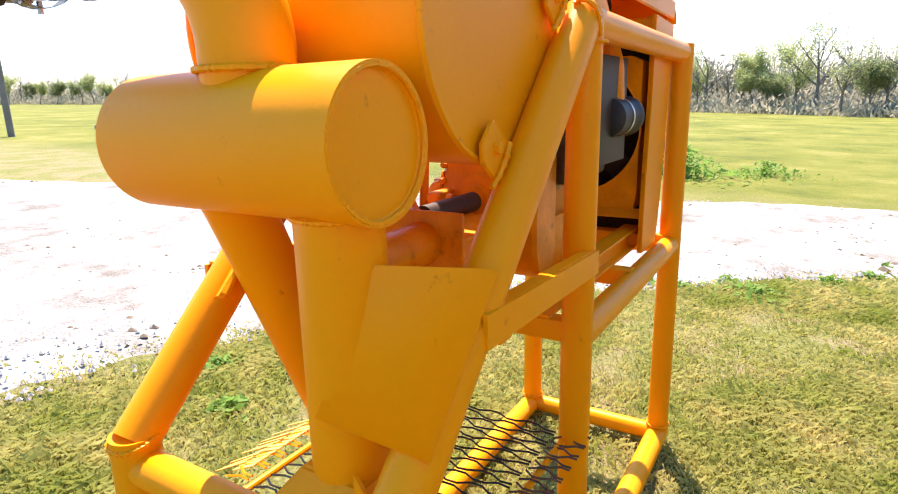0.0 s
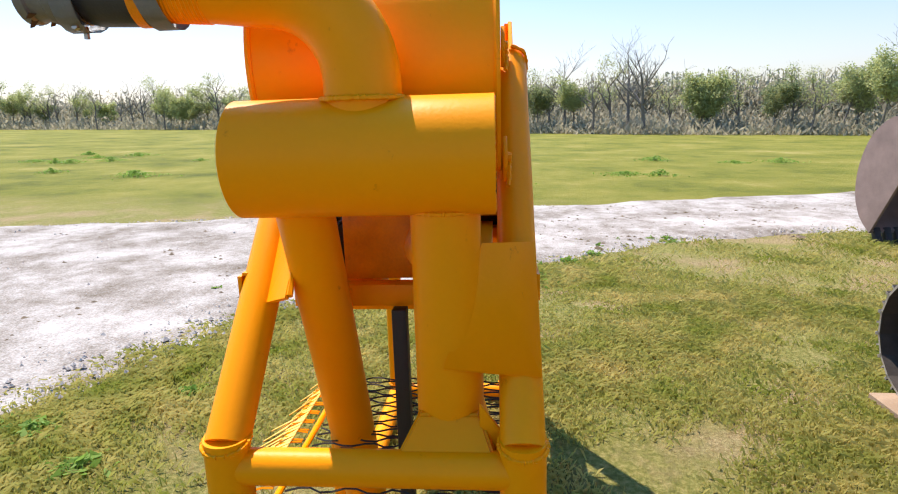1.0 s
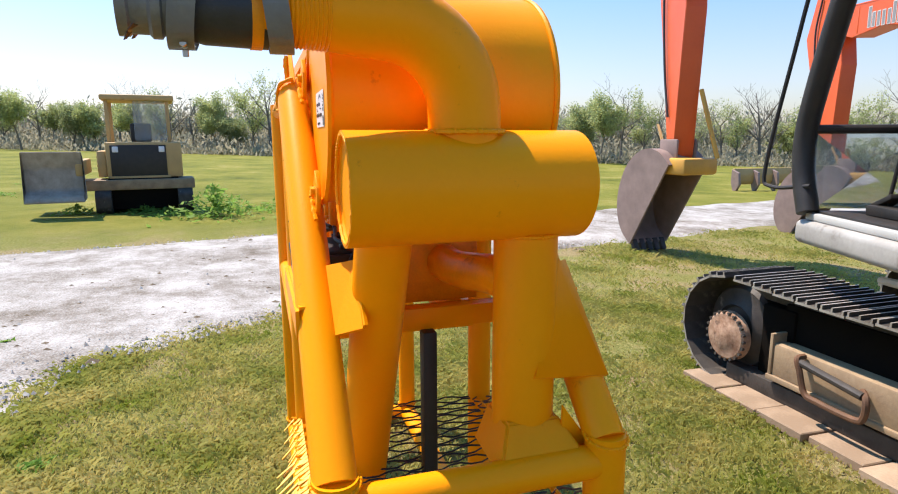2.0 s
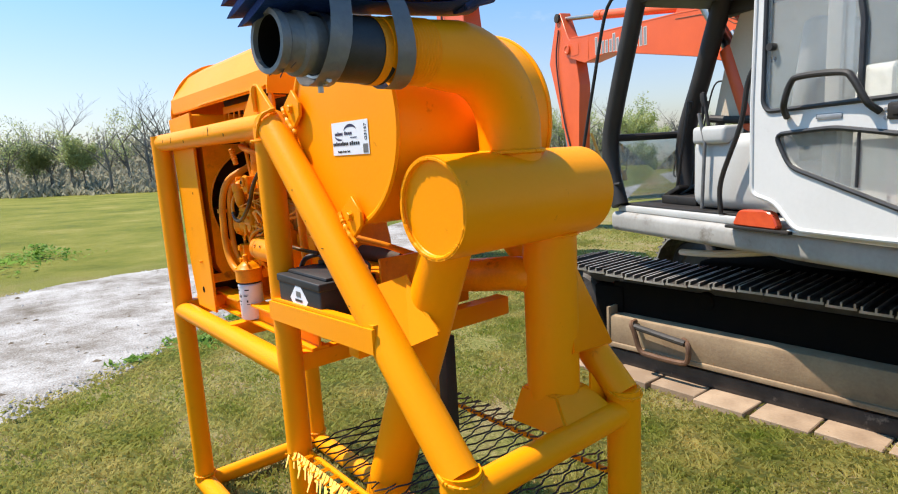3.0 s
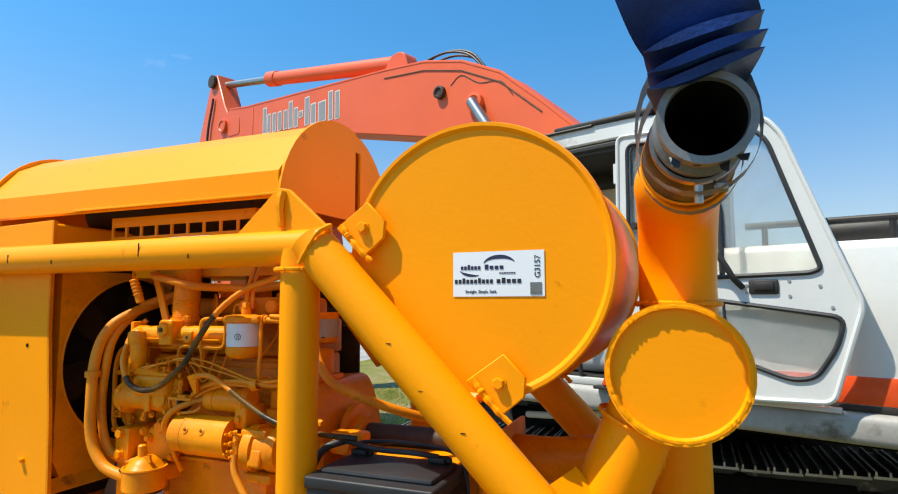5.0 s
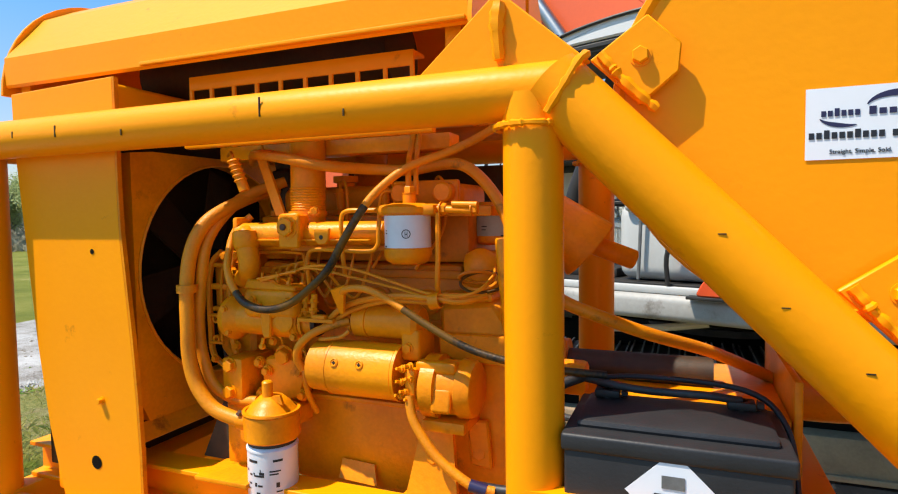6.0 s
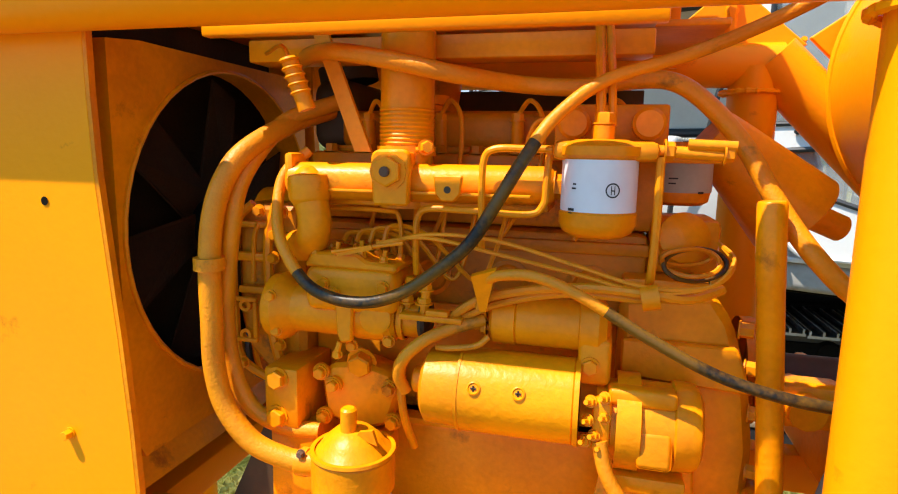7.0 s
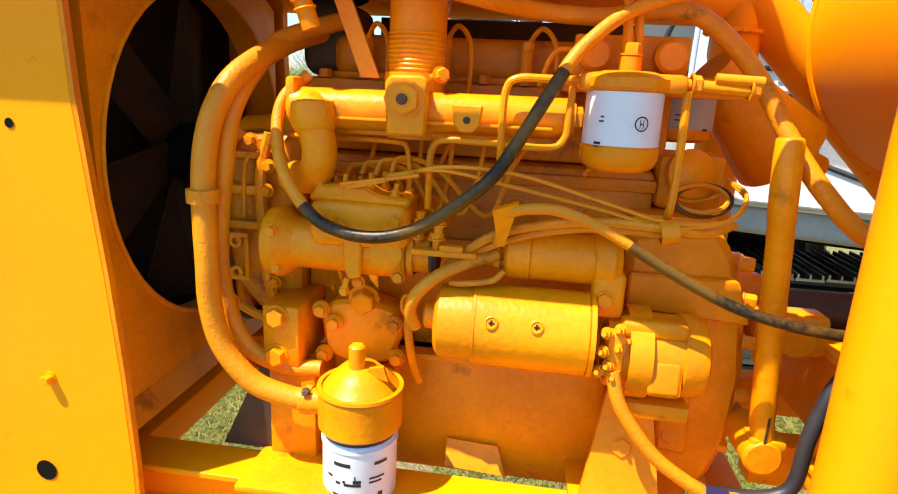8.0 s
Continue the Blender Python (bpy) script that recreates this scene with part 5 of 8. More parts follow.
    part("throttle_rod", rod((-0.605, 0.104, 1.604), (-0.505, 0.100, 1.622), 0.0025, 8), Y, inj)
    part("governor_plate", sheet([(-0.606, 1.540), (-0.590, 1.546), (-0.578, 1.538), (-0.580, 1.482), (-0.597, 1.478), (-0.602, 1.49)], 0.010, "xz", 0.108, 0.003), Y, inj)
    part("stop_arm", join(rod((-0.598, 0.11, 1.480), (-0.602, 0.108, 1.464), 0.004, 8), hexbolt((-0.602, 0.112, 1.462), (0, -1, 0), 0.006, 0.008)), Y, inj)
    part("side_cover", spun((-0.548, 0.116, 1.516), (0, -1, 0.05), [(0, 0.022), (0.004, 0.022), (0.006, 0.019), (0.006, 0)], 24), Y, inj)
    for x, z, y in ((-0.588, 1.470, 0.128), (-0.605, 1.548, 0.107), (-0.535, 1.560, 0.108), (-0.533, 1.483, 0.125), (-0.702, 1.535, 0.112), (-0.698, 1.485, 0.118), (-0.62, 1.560, 0.107)):
        part("bolt", hexbolt((x, y, z), (0, -1, 0), 0.0075, 0.008), Y, inj)
    part("pump_tail", rod((-0.528, 0.151, 1.510), (-0.490, 0.151, 1.510), 0.0255, 22, 0.003), Y, inj)
    part("tail_ring", spun((-0.522, 0.151, 1.510), (1, 0, 0), [(0, 0.028), (0, 0.031), (0.007, 0.031), (0.007, 0.028)], 22), Y, inj)
    part("tail_cap", spun((-0.494, 0.151, 1.510), (1, 0, 0), [(0, 0.026), (0.005, 0.0285), (0.010, 0.026), (0.010, 0)], 22), DARK, inj)
    # pressure unions and a slender bracket between the pump and the solenoid
    for x, z, y in ((-0.532, 1.548, 0.135), (-0.512, 1.545, 0.138), (-0.484, 1.548, 0.125)):
        part("pressure_union", join(rod((x, y, z - 0.022), (x + 0.004, y, z + 0.026), 0.0062, 10), hexbolt((x, y, z - 0.010), (0, 0, 1), 0.0095, 0.009), hexbolt((x + 0.002, y, z + 0.008), (0, 0, 1), 0.0085, 0.009)), Y, top)
    part("pump_bracket", join(box(-0.515, -0.430, 0.112, 0.150, 1.518, 1.526, 0.002), box(-0.478, -0.448, 0.110, 0.125, 1.526, 1.534, 0.002)), Y, top)
    for k in range(4):
        x = -0.575 + 0.02 * k
        part("injector_pipe", hose([(x - 0.04, 0.160, 1.610), (x - 0.03, 0.17, 1.622 + 0.004 * k), (x + 0.02, 0.18, 1.612 + 0.003 * k), (x + 0.04 + 0.015 * k, 0.19, 1.560), (x + 0.05 + 0.02 * k, 0.20, 1.60), (x + 0.05 + 0.025 * k, 0.215, 1.665)], 0.0035, 6), Y, top)
    # cylinder side plate and flange below the injection pump
    fl = part("oil_pump_flange", sheet([(-0.655, 1.405), (-0.638, 1.425), (-0.59, 1.432), (-0.545, 1.42), (-0.535, 1.385), (-0.55, 1.34), (-0.60, 1.325), (-0.648, 1.345)], 0.05, "xz", 0.165, 0.006), Y, top)
    for x, z in ((-0.652, 1.413), (-0.632, 1.395), (-0.545, 1.40), (-0.54, 1.35), (-0.648, 1.345), (-0.60, 1.325)):
        part("bolt", join(spun((x, 0.165, z), (0, -1, 0), [(0, 0.013), (0.006, 0.013), (0.006, 0)], 14), hexbolt((x, 0.158, z), (0, -1, 0), 0.009, 0.010)), Y, fl)
    part("relief_bolt", hexbolt((-0.592, 0.172, 1.432), (0.1, -1, -0.2), 0.018, 0.02), Y, top)
    mount = part("mount_block", box(-0.725, -0.672, 0.125, 0.235, 1.335, 1.425, 0.004), Y, top)
    for x, z in ((-0.703, 1.41), (-0.705, 1.352)):
        part("bolt", hexbolt((x, 0.125, z), (0, -1, 0), 0.014, 0.012), Y, mount)
    part("mount_leg", box(-0.720, -0.650, 0.13, 0.22, 1.183, 1.335, 0.004), Y, top)
    part("mount_gusset", quad_plate((-0.80, 0.15, 1.19), (-0.72, 0.15, 1.19), (-0.72, 0.15, 1.33), (-0.735, 0.15, 1.33), 0.01), DARK, top)
    part("mount_shelf", box(-0.735, -0.60, 0.045, 0.26, 1.183, 1.193, 0.002), Y, top)
    # oil filter
    fx, fy = -0.575, 0.100
    filt = part("oil_filter", spun((fx, fy, 1.268), (0, 0, -1), [(0, 0.0), (0, 0.047), (0.004, 0.051), (0.15, 0.051), (0.158, 0.047), (0.160, 0.0)], 40), FILTER_WHITE, top, "white spin-on oil filter with dark print")
    part("filter_seam", spun((fx, fy, 1.2635), (0, 0, -1), [(0, 0.0485), (0, 0.0525), (0.004, 0.0525), (0.004, 0.0485)], 40), FILTER_WHITE, filt)
    part("filter_gasket", spun((fx, fy, 1.277), (0, 0, -1), [(0, 0.044), (0, 0.049), (0.008, 0.049), (0.008, 0.044)], 36), BLACK_RUBBER, filt)

    def print_on(cx, cy, r, a0, a1, z0, z1, mat=INK, parent=filt, name="print_bar"):
        bm = bmesh.new()
        n = 5
        prev = None
        for k in range(n + 1):
            a = radians(a0 + (a1 - a0) * k / n)
            v = [bm.verts.new((cx + r * math.sin(a), cy - r * math.cos(a), z)) for z in (z0, z1)]
            if prev:
                bm.faces.new((prev[0], v[0], v[1], prev[1]))
            prev = v
        part(name, bm, mat, parent)
    for a0, a1, z0, z1 in ((-25, 2, 1.240, 1.2455), (-38, -28, 1.220, 1.224), (-22, -14, 1.213, 1.217), (-8, 18, 1.212, 1.216), (6, 18, 1.2165, 1.222), (8, 10, 1.222, 1.228), (-10, -6, 1.216, 1.220), (30, 55, 1.222, 1.225), (38, 60, 1.242, 1.247), (30, 50, 1.216, 1.219), (-28, -16, 1.195, 1.198), (-6, 0, 1.192, 1.200), (2, 14, 1.192, 1.196), (-30, -20, 1.185, 1.187), (-2, 8, 1.176, 1.181), (44, 52, 1.19, 1.2), (44, 58, 1.18, 1.183)):
        print_on(fx, fy, 0.0514, a0, a1, z0, z1)
    hd = part("filter_head", spun((fx, fy, 1.277), (0, 0, 1), [(0, 0), (0, 0.054), (0.004, 0.057), (0.052, 0.057), (0.056, 0.054), (0.058, 0.050), (0.072, 0.040), (0.086, 0.024), (0.090, 0.0)], 40), Y, top)
    part("head_rim", spun((fx, fy, 1.331), (0, 0, 1), [(0, 0.056), (0.002, 0.059), (0.006, 0.058), (0.006, 0.052)], 40), Y, hd)
    part("head_lug", join(rod((fx - 0.003, fy - 0.008, 1.355), (fx - 0.003, fy - 0.008, 1.396), 0.011, 14, 0.003), quad_plate((fx + 0.012, fy - 0.012, 1.36), (fx + 0.042, fy - 0.012, 1.352), (fx + 0.035, fy - 0.012, 1.372), (fx + 0.016, fy - 0.012, 1.368), 0.006)), Y, hd)
    part("head_arm", join(box(fx - 0.045, fx + 0.03, fy + 0.04, 0.24, 1.285, 1.325, 0.006)), Y, hd)
    part("head_spigot", rod((fx - 0.05, fy, 1.303), (fx - 0.085, fy - 0.004, 1.303), 0.018, 18, 0.003), Y, hd)
    part("hose_clip", spun((fx - 0.068, fy, 1.303), (-1, 0, 0), [(0, 0.0165), (0, 0.020), (0.010, 0.020), (0.010, 0.0165)], 20), YELLOW_HOSE, hd)
    part("clip_screw", hexbolt((fx - 0.072, fy - 0.012, 1.322), (0, -1, 0), 0.005, 0.008), RUST, hd)
    # hoses round the shroud
    main = part("radiator_hose", hose([(-0.70, 0.30, 1.80), (-0.725, 0.22, 1.775), (-0.751, 0.14, 1.734), (-0.767, 0.11, 1.695), (-0.777, 0.095, 1.645), (-0.779, 0.086, 1.580), (-0.777, 0.083, 1.5), (-0.776, 0.083, 1.434), (-0.762, 0.085, 1.376), (-0.724, 0.088, 1.328), (-0.674, 0.093, 1.308), (-0.64, 0.097, 1.305)], 0.0152, 18, 8), YELLOW_HOSE, top, "overpainted rubber radiator hose")
    part("hose_band", spun((-0.778, 0.085, 1.572), (0.0, 0, 1), [(0, 0.015), (0, 0.021), (0.017, 0.021), (0.017, 0.015)], 20), YELLOW_HOSE, main)
    part("bypass_hose", hose([(-0.66, 0.28, 1.815), (-0.721, 0.22, 1.784), (-0.738, 0.19, 1.758), (-0.752, 0.15, 1.715), (-0.761, 0.13, 1.676), (-0.765, 0.12, 1.630), (-0.774, 0.118, 1.558), (-0.779, 0.118, 1.49), (-0.772, 0.12, 1.421), (-0.747, 0.125, 1.361), (-0.697, 0.135, 1.332), (-0.644, 0.14, 1.331)], 0.0125, 16, 8), YELLOW_HOSE, top, "overpainted rubber bypass hose")
    # water manifold, riser and elbow
    man = part("water_manifold", rod((-0.685, 0.145, 1.694), (-0.325, 0.160, 1.696), 0.0255, 28, 0.006), Y, top)
    part("manifold_foot", box(-0.665, -0.33, 0.155, 0.25, 1.662, 1.684, 0.004), Y, man)
    part("manifold_seam", box(-0.66, -0.35, 0.1205, 0.13, 1.682, 1.686, 0.001), Y, man)
    part("end_plug", hexbolt((-0.325, 0.160, 1.696), (1, 0, 0), 0.016, 0.012), Y, man)
    part("riser", rod((-0.528, 0.178, 1.66), (-0.528, 0.185, 1.90), 0.0365, 32), Y, man)
    for k in range(9):
        part("riser_ridge", spun((-0.528, 0.180, 1.745 + 0.0055 * k), (0, 0, 1), [(0, 0.0365), (0.002, 0.0376), (0.004, 0.0365)], 32), Y, man)
    part("riser_clip", spun((-0.528, 0.179, 1.731), (0, 0, 1), [(0, 0.037), (0, 0.0405), (0.012, 0.0405), (0.012, 0.037)], 32), Y, man)
    part("clip_screw", join(hexbolt((-0.492, 0.150, 1.742), (0.5, -1, 0), 0.0085, 0.014), rod((-0.505, 0.147, 1.738), (-0.482, 0.155, 1.741), 0.004, 8)), Y, man)
    plate = part("lift_plate", sheet([(-0.549, 1.668), (-0.501, 1.668), (-0.499, 1.733), (-0.506, 1.739), (-0.544, 1.738), (-0.551, 1.731)], 0.012, "xz", 0.104, 0.003), Y, man)
    part("plate_web", box(-0.545, -0.505, 0.114, 0.150, 1.672, 1.735, 0.003), Y, plate)
    part("large_nut", hexbolt((-0.527, 0.104, 1.711), (0, -1, 0), 0.0195, 0.012), Y, plate)
    part("stud", rod((-0.527, 0.094, 1.711), (-0.527, 0.087, 1.711), 0.0065, 12, 0.001), RUST, plate)
    tab = part("drilled_tab", sheet([(-0.471, 1.708), (-0.433, 1.708), (-0.436, 1.684), (-0.444, 1.675), (-0.460, 1.675), (-0.468, 1.684)], 0.008, "xz", 0.112, 0.002), Y, man)
    part("tab_hole", spun((-0.452, 0.1115, 1.690), (0, -1, 0), [(0, 0), (0, 0.0045)], 14), DARK, tab)
    part("water_elbow", tube(curve([(-0.662, 0.155, 1.692), (-0.650, 0.128, 1.692), (-0.643, 0.120, 1.672), (-0.638, 0.120, 1.645), (-0.642, 0.125, 1.622), (-0.658, 0.140, 1.606), (-0.695, 0.17, 1.598)], 6), 0.0225, 22), Y, man)
    part("elbow_cap", spun((-0.6445, 0.122, 1.662), (-0.05, 0, 1), [(0, 0.021), (0.008, 0.0265), (0.012, 0.028), (0.036, 0.028), (0.041, 0.026), (0.043, 0.020), (0.043, 0)], 28), Y, man)
    part("elbow_flange", box(-0.685, -0.672, 0.125, 0.175, 1.692, 1.732, 0.005), Y, man)
    part("stay_bar", quad_plate((-0.660, 0.165, 1.895), (-0.638, 0.165, 1.895), (-0.572, 0.158, 1.735), (-0.596, 0.158, 1.735), 0.008), Y, top)
    part("sender", join(rod((-0.648, 0.125, 1.788), (-0.668, 0.118, 1.848), 0.0115, 14), *[spun((-0.655 - 0.0034 * k, 0.123 - 0.0011 * k, 1.808 + 0.010 * k), (-0.28, -0.09, 1), [(0, 0.0115), (0.003, 0.0145), (0.006, 0.0115)], 14) for k in range(5)]), Y, top)
    part("sender_wire", hose([(-0.668, 0.12, 1.847), (-0.69, 0.135, 1.872), (-0.74, 0.18, 1.87)], 0.003, 6), YELLOW_HOSE, top)
    # fuel filters
    ff = part("fuel_filter", spun((-0.270, 0.130, 1.734), (0, 0, -1), [(0, 0), (0, 0.0435), (0.064, 0.0435), (0.066, 0.0455), (0.078, 0.0455), (0.088, 0.041), (0.094, 0.032), (0.094, 0)], 40), Y, top)
    part("filter_label", spun((-0.270, 0.130, 1.731), (0, 0, -1), [(0, 0.0438), (0, 0.0442), (0.060, 0.0442), (0.060, 0.0438)], 40), FILTER_WHITE, ff, "white paper filter label")
    for a0, a1, z0, z1 in ((-48, -36, 1.672, 1.675), (-48, -40, 1.667, 1.670), (-40, -34, 1.702, 1.704), (-42, -34, 1.697, 1.699)):
        print_on(-0.270, 0.130, 0.0446, a0, a1, z0, z1, INK, ff)
    ringb = bmesh.new()
    for k in range(24):
        a0, a1 = 2 * math.pi * k / 24, 2 * math.pi * (k + 1) / 24
        vs = []
        for a, r in ((a0, 0.0085), (a1, 0.0085), (a1, 0.0068), (a0, 0.0068)):
            ang = radians(21) + r * math.cos(a) / 0.0446
            vs.append(ringb.verts.new((-0.270 + 0.0446 * math.sin(ang), 0.130 - 0.0446 * math.cos(ang), 1.697 + r * math.sin(a))))
        ringb.faces.new(vs)
    part("round_mark", ringb, INK, ff)
    print_on(-0.270, 0.130, 0.0446, 18, 19.4, 1.692, 1.702, INK, ff)
    print_on(-0.270, 0.130, 0.0446, 23, 24.4, 1.692, 1.702, INK, ff)
    print_on(-0.270, 0.130, 0.0446, 19, 23.5, 1.696, 1.6975, INK, ff)
    part("filter_top", join(spun((-0.270, 0.130, 1.732), (0, 0, 1), [(0, 0.044), (0.004, 0.050), (0.014, 0.050), (0.018, 0.044), (0.022, 0.03), (0.022, 0)], 36), box(-0.325, -0.205, 0.105, 0.165, 1.730, 1.752, 0.008, 2)), Y, ff)
    part("banjo_bolt", join(rod((-0.268, 0.135, 1.75), (-0.268, 0.135, 1.772), 0.013, 16, 0.002), hexbolt((-0.268, 0.135, 1.772), (0, 0, 1), 0.011, 0.014)), Y, ff)
    part("vent_pipe", hose([(-0.272, 0.14, 1.78), (-0.275, 0.15, 1.83), (-0.28, 0.19, 1.90)], 0.006, 10), Y, ff)
    part("vent_pipe", hose([(-0.258, 0.145, 1.77), (-0.262, 0.155, 1.83), (-0.268, 0.19, 1.90)], 0.005, 10), Y, ff)
    part("filter_bracket", box(-0.34, -0.12, 0.18, 0.26, 1.728, 1.748, 0.004), Y, ff)
    for x in (-0.305, -0.215):
        part("bracket_boss", rod((x, 0.165, 1.775), (x, 0.20, 1.775), 0.020, 18, 0.004), Y, ff)
    part("bracket_web", box(-0.33, -0.19, 0.19, 0.205, 1.745, 1.80, 0.004), Y, ff)
    part("outlet_union", join(rod((-0.207, 0.125, 1.742), (-0.135, 0.12, 1.738), 0.007, 12), rod((-0.175, 0.12, 1.750), (-0.125, 0.115, 1.748), 0.006, 12), hexbolt((-0.20, 0.125, 1.742), (1, 0, 0), 0.011, 0.012), hexbolt((-0.138, 0.12, 1.740), (1, 0, 0), 0.010, 0.012)), Y, ff)
    part("level_pipe", hose([(-0.203, 0.118, 1.735), (-0.203, 0.116, 1.66), (-0.205, 0.116, 1.60), (-0.207, 0.14, 1.57)], 0.005, 8), Y, ff)
    f2 = part("second_fuel_filter", spun((-0.160, 0.335, 1.757), (0, 0, -1), [(0, 0), (0, 0.047), (0.07, 0.047), (0.085, 0.044), (0.09, 0.036), (0.09, 0)], 32), Y, top)
    part("filter_label", spun((-0.160, 0.335, 1.738), (0, 0, -1), [(0, 0.0475), (0, 0.0478), (0.052, 0.0478), (0.052, 0.0475)], 32), SHADED_WHITE, f2, "paper filter label greyed for its shade")
    for a0, a1, z0, z1 in ((-20, -5, 1.705, 1.707), (-20, -8, 1.698, 1.700), (30, 42, 1.685, 1.688)):
        print_on(-0.160, 0.335, 0.0482, a0, a1, z0, z1, INK, f2)
    # fuel pipes in front of the block
    part("fuel_pipe", hose([(-0.41, 0.13, 1.615), (-0.41, 0.12, 1.68), (-0.408, 0.118, 1.727), (-0.395, 0.117, 1.741), (-0.36, 0.118, 1.742), (-0.32, 0.12, 1.742)], 0.0045, 10), Y, top)
    part("fuel_pipe", hose([(-0.500, 0.14, 1.575), (-0.498, 0.13, 1.62), (-0.495, 0.128, 1.652), (-0.48, 0.127, 1.664), (-0.43, 0.126, 1.664), (-0.355, 0.127, 1.662), (-0.335, 0.128, 1.674), (-0.332, 0.128, 1.70), (-0.330, 0.13, 1.735)], 0.0045, 10), Y, top)
    part("leak_pipe", hose([(-0.70, 0.18, 1.655), (-0.66, 0.17, 1.655), (-0.56, 0.17, 1.655), (-0.535, 0.17, 1.645), (-0.532, 0.165, 1.58), (-0.54, 0.16, 1.56)], 0.0035, 8), Y, top)
    part("leak_pipe", hose([(-0.37, 0.2, 1.735), (-0.355, 0.19, 1.775), (-0.33, 0.19, 1.78), (-0.305, 0.19, 1.765)], 0.0035, 8), Y, top)
    for k in range(2):
        part("wiring_run", hose([(-0.55, 0.125, 1.612 + 0.004 * k), (-0.48, 0.115, 1.632 - 0.004 * k), (-0.39, 0.110, 1.630 - 0.016 * k), (-0.29, 0.105, 1.606 - 0.010 * k), (-0.21, 0.105, 1.586 - 0.006 * k), (-0.14, 0.12, 1.588), (-0.11, 0.15, 1.610 + 0.006 * k), (-0.12, 0.2, 1.63)], 0.0026, 6), YELLOW_HOSE, top)
    part("wiring_tie", spun((-0.215, 0.105, 1.572), (1, 0, 0.2), [(0, 0.012), (0, 0.015), (0.02, 0.015), (0.02, 0.012)], 12), Y, top)
    part("wiring_loom", hose([(-0.47, 0.13, 1.50), (-0.42, 0.12, 1.545), (-0.36, 0.11, 1.568), (-0.28, 0.105, 1.58), (-0.21, 0.105, 1.578), (-0.16, 0.12, 1.572), (-0.12, 0.15, 1.58)], 0.006, 8), YELLOW_HOSE, top)
    part("wiring_loom", hose([(-0.44, 0.13, 1.52), (-0.38, 0.12, 1.55), (-0.30, 0.11, 1.57), (-0.21, 0.11, 1.57)], 0.005, 8), YELLOW_HOSE, top)
    # dark fuel hose drooping across the engine
    run = curve([(-0.67, 0.17, 1.735), (-0.696, 0.15, 1.705), (-0.698, 0.13, 1.666), (-0.678, 0.1, 1.616), (-0.637, 0.085, 1.567), (-0.593, 0.078, 1.549), (-0.544, 0.074, 1.548), (-0.499, 0.074, 1.563), (-0.455, 0.074, 1.593), (-0.414, 0.075, 1.63), (-0.382, 0.078, 1.682), (-0.354, 0.09, 1.732), (-0.323, 0.112, 1.779), (-0.268, 0.135, 1.823), (-0.175, 0.14, 1.852), (-0.104, 0.13, 1.88), (-0.051, 0.11, 1.905)], 8)
    part("fuel_hose", tube(run[:31], 0.008, 12), YELLOW_HOSE, top, "overpainted yellow rubber fuel hose")
    part("fuel_hose", tube(run[30:92], 0.008, 12), OLIVE_HOSE, top, "black rubber fuel hose with yellow overspray")
    part("fuel_hose", tube(run[91:], 0.008, 12), YELLOW_HOSE, top, "overpainted yellow rubber fuel hose")
    part("return_hose", hose([(-0.743, 0.27, 1.862), (-0.715, 0.235, 1.868), (-0.630, 0.150, 1.866), (-0.527, 0.127, 1.848), (-0.448, 0.14, 1.832), (-0.376, 0.21, 1.827), (-0.301, 0.21, 1.823), (-0.237, 0.21, 1.831), (-0.188, 0.205, 1.828), (-0.147, 0.2, 1.801), (-0.104, 0.185, 1.75), (-0.066, 0.16, 1.681), (-0.03, 0.135, 1.627), (0.017, 0.13, 1.583), (0.09, 0.15, 1.55), (0.17, 0.20, 1.515), (0.26, 0.29, 1.475), (0.35, 0.39, 1.42), (0.40, 0.42, 1.39)], 0.0115, 12, 8), YELLOW_HOSE, top, "overpainted rubber return hose")
    # a coil of spare wire and a cast boss behind the filters
    for k, (cx, cz, ra, rb) in enumerate(((-0.152, 1.604, 0.036, 0.016), (-0.145, 1.600, 0.040, 0.019), (-0.156, 1.609, 0.032, 0.012))):
        part("wire_coil", tube([(cx + ra * math.cos(a), 0.20 + 0.02 * math.sin(a + k), cz + rb * math.sin(a)) for a in [2 * math.pi * i / 28 for i in range(29)]], 0.0032, 6, False), YELLOW_HOSE if k != 1 else OLIVE_HOSE, top)
    part("rear_boss", join(spun((-0.16, 0.235, 1.628), (0.25, -1, 0.3), [(0, 0.034), (0.012, 0.034), (0.016, 0.026), (0.020, 0.010), (0.020, 0)], 26), box(-0.20, -0.11, 0.235, 0.33, 1.578, 1.655, 0.012, 2)), Y, top)
    # starter
    st = part("starter_motor", spun((-0.478, 0.122, 1.431), (1, 0, 0), [(0, 0), (0, 0.040), (0.006, 0.049), (0.050, 0.0505), (0.051, 0.0535), (0.192, 0.0535), (0.196, 0.050), (0.196, 0)], 48), Y, top)
    part("starter_band", spun((-0.428, 0.122, 1.431), (1, 0, 0), [(-0.001, 0.053), (-0.001, 0.0545), (0.003, 0.0545), (0.003, 0.053)], 48), Y, st)
    part("starter_end", spun((-0.284, 0.122, 1.431), (1, 0, 0), [(0, 0.052), (0, 0.055), (0.006, 0.055), (0.006, 0.052)], 48), Y, st)
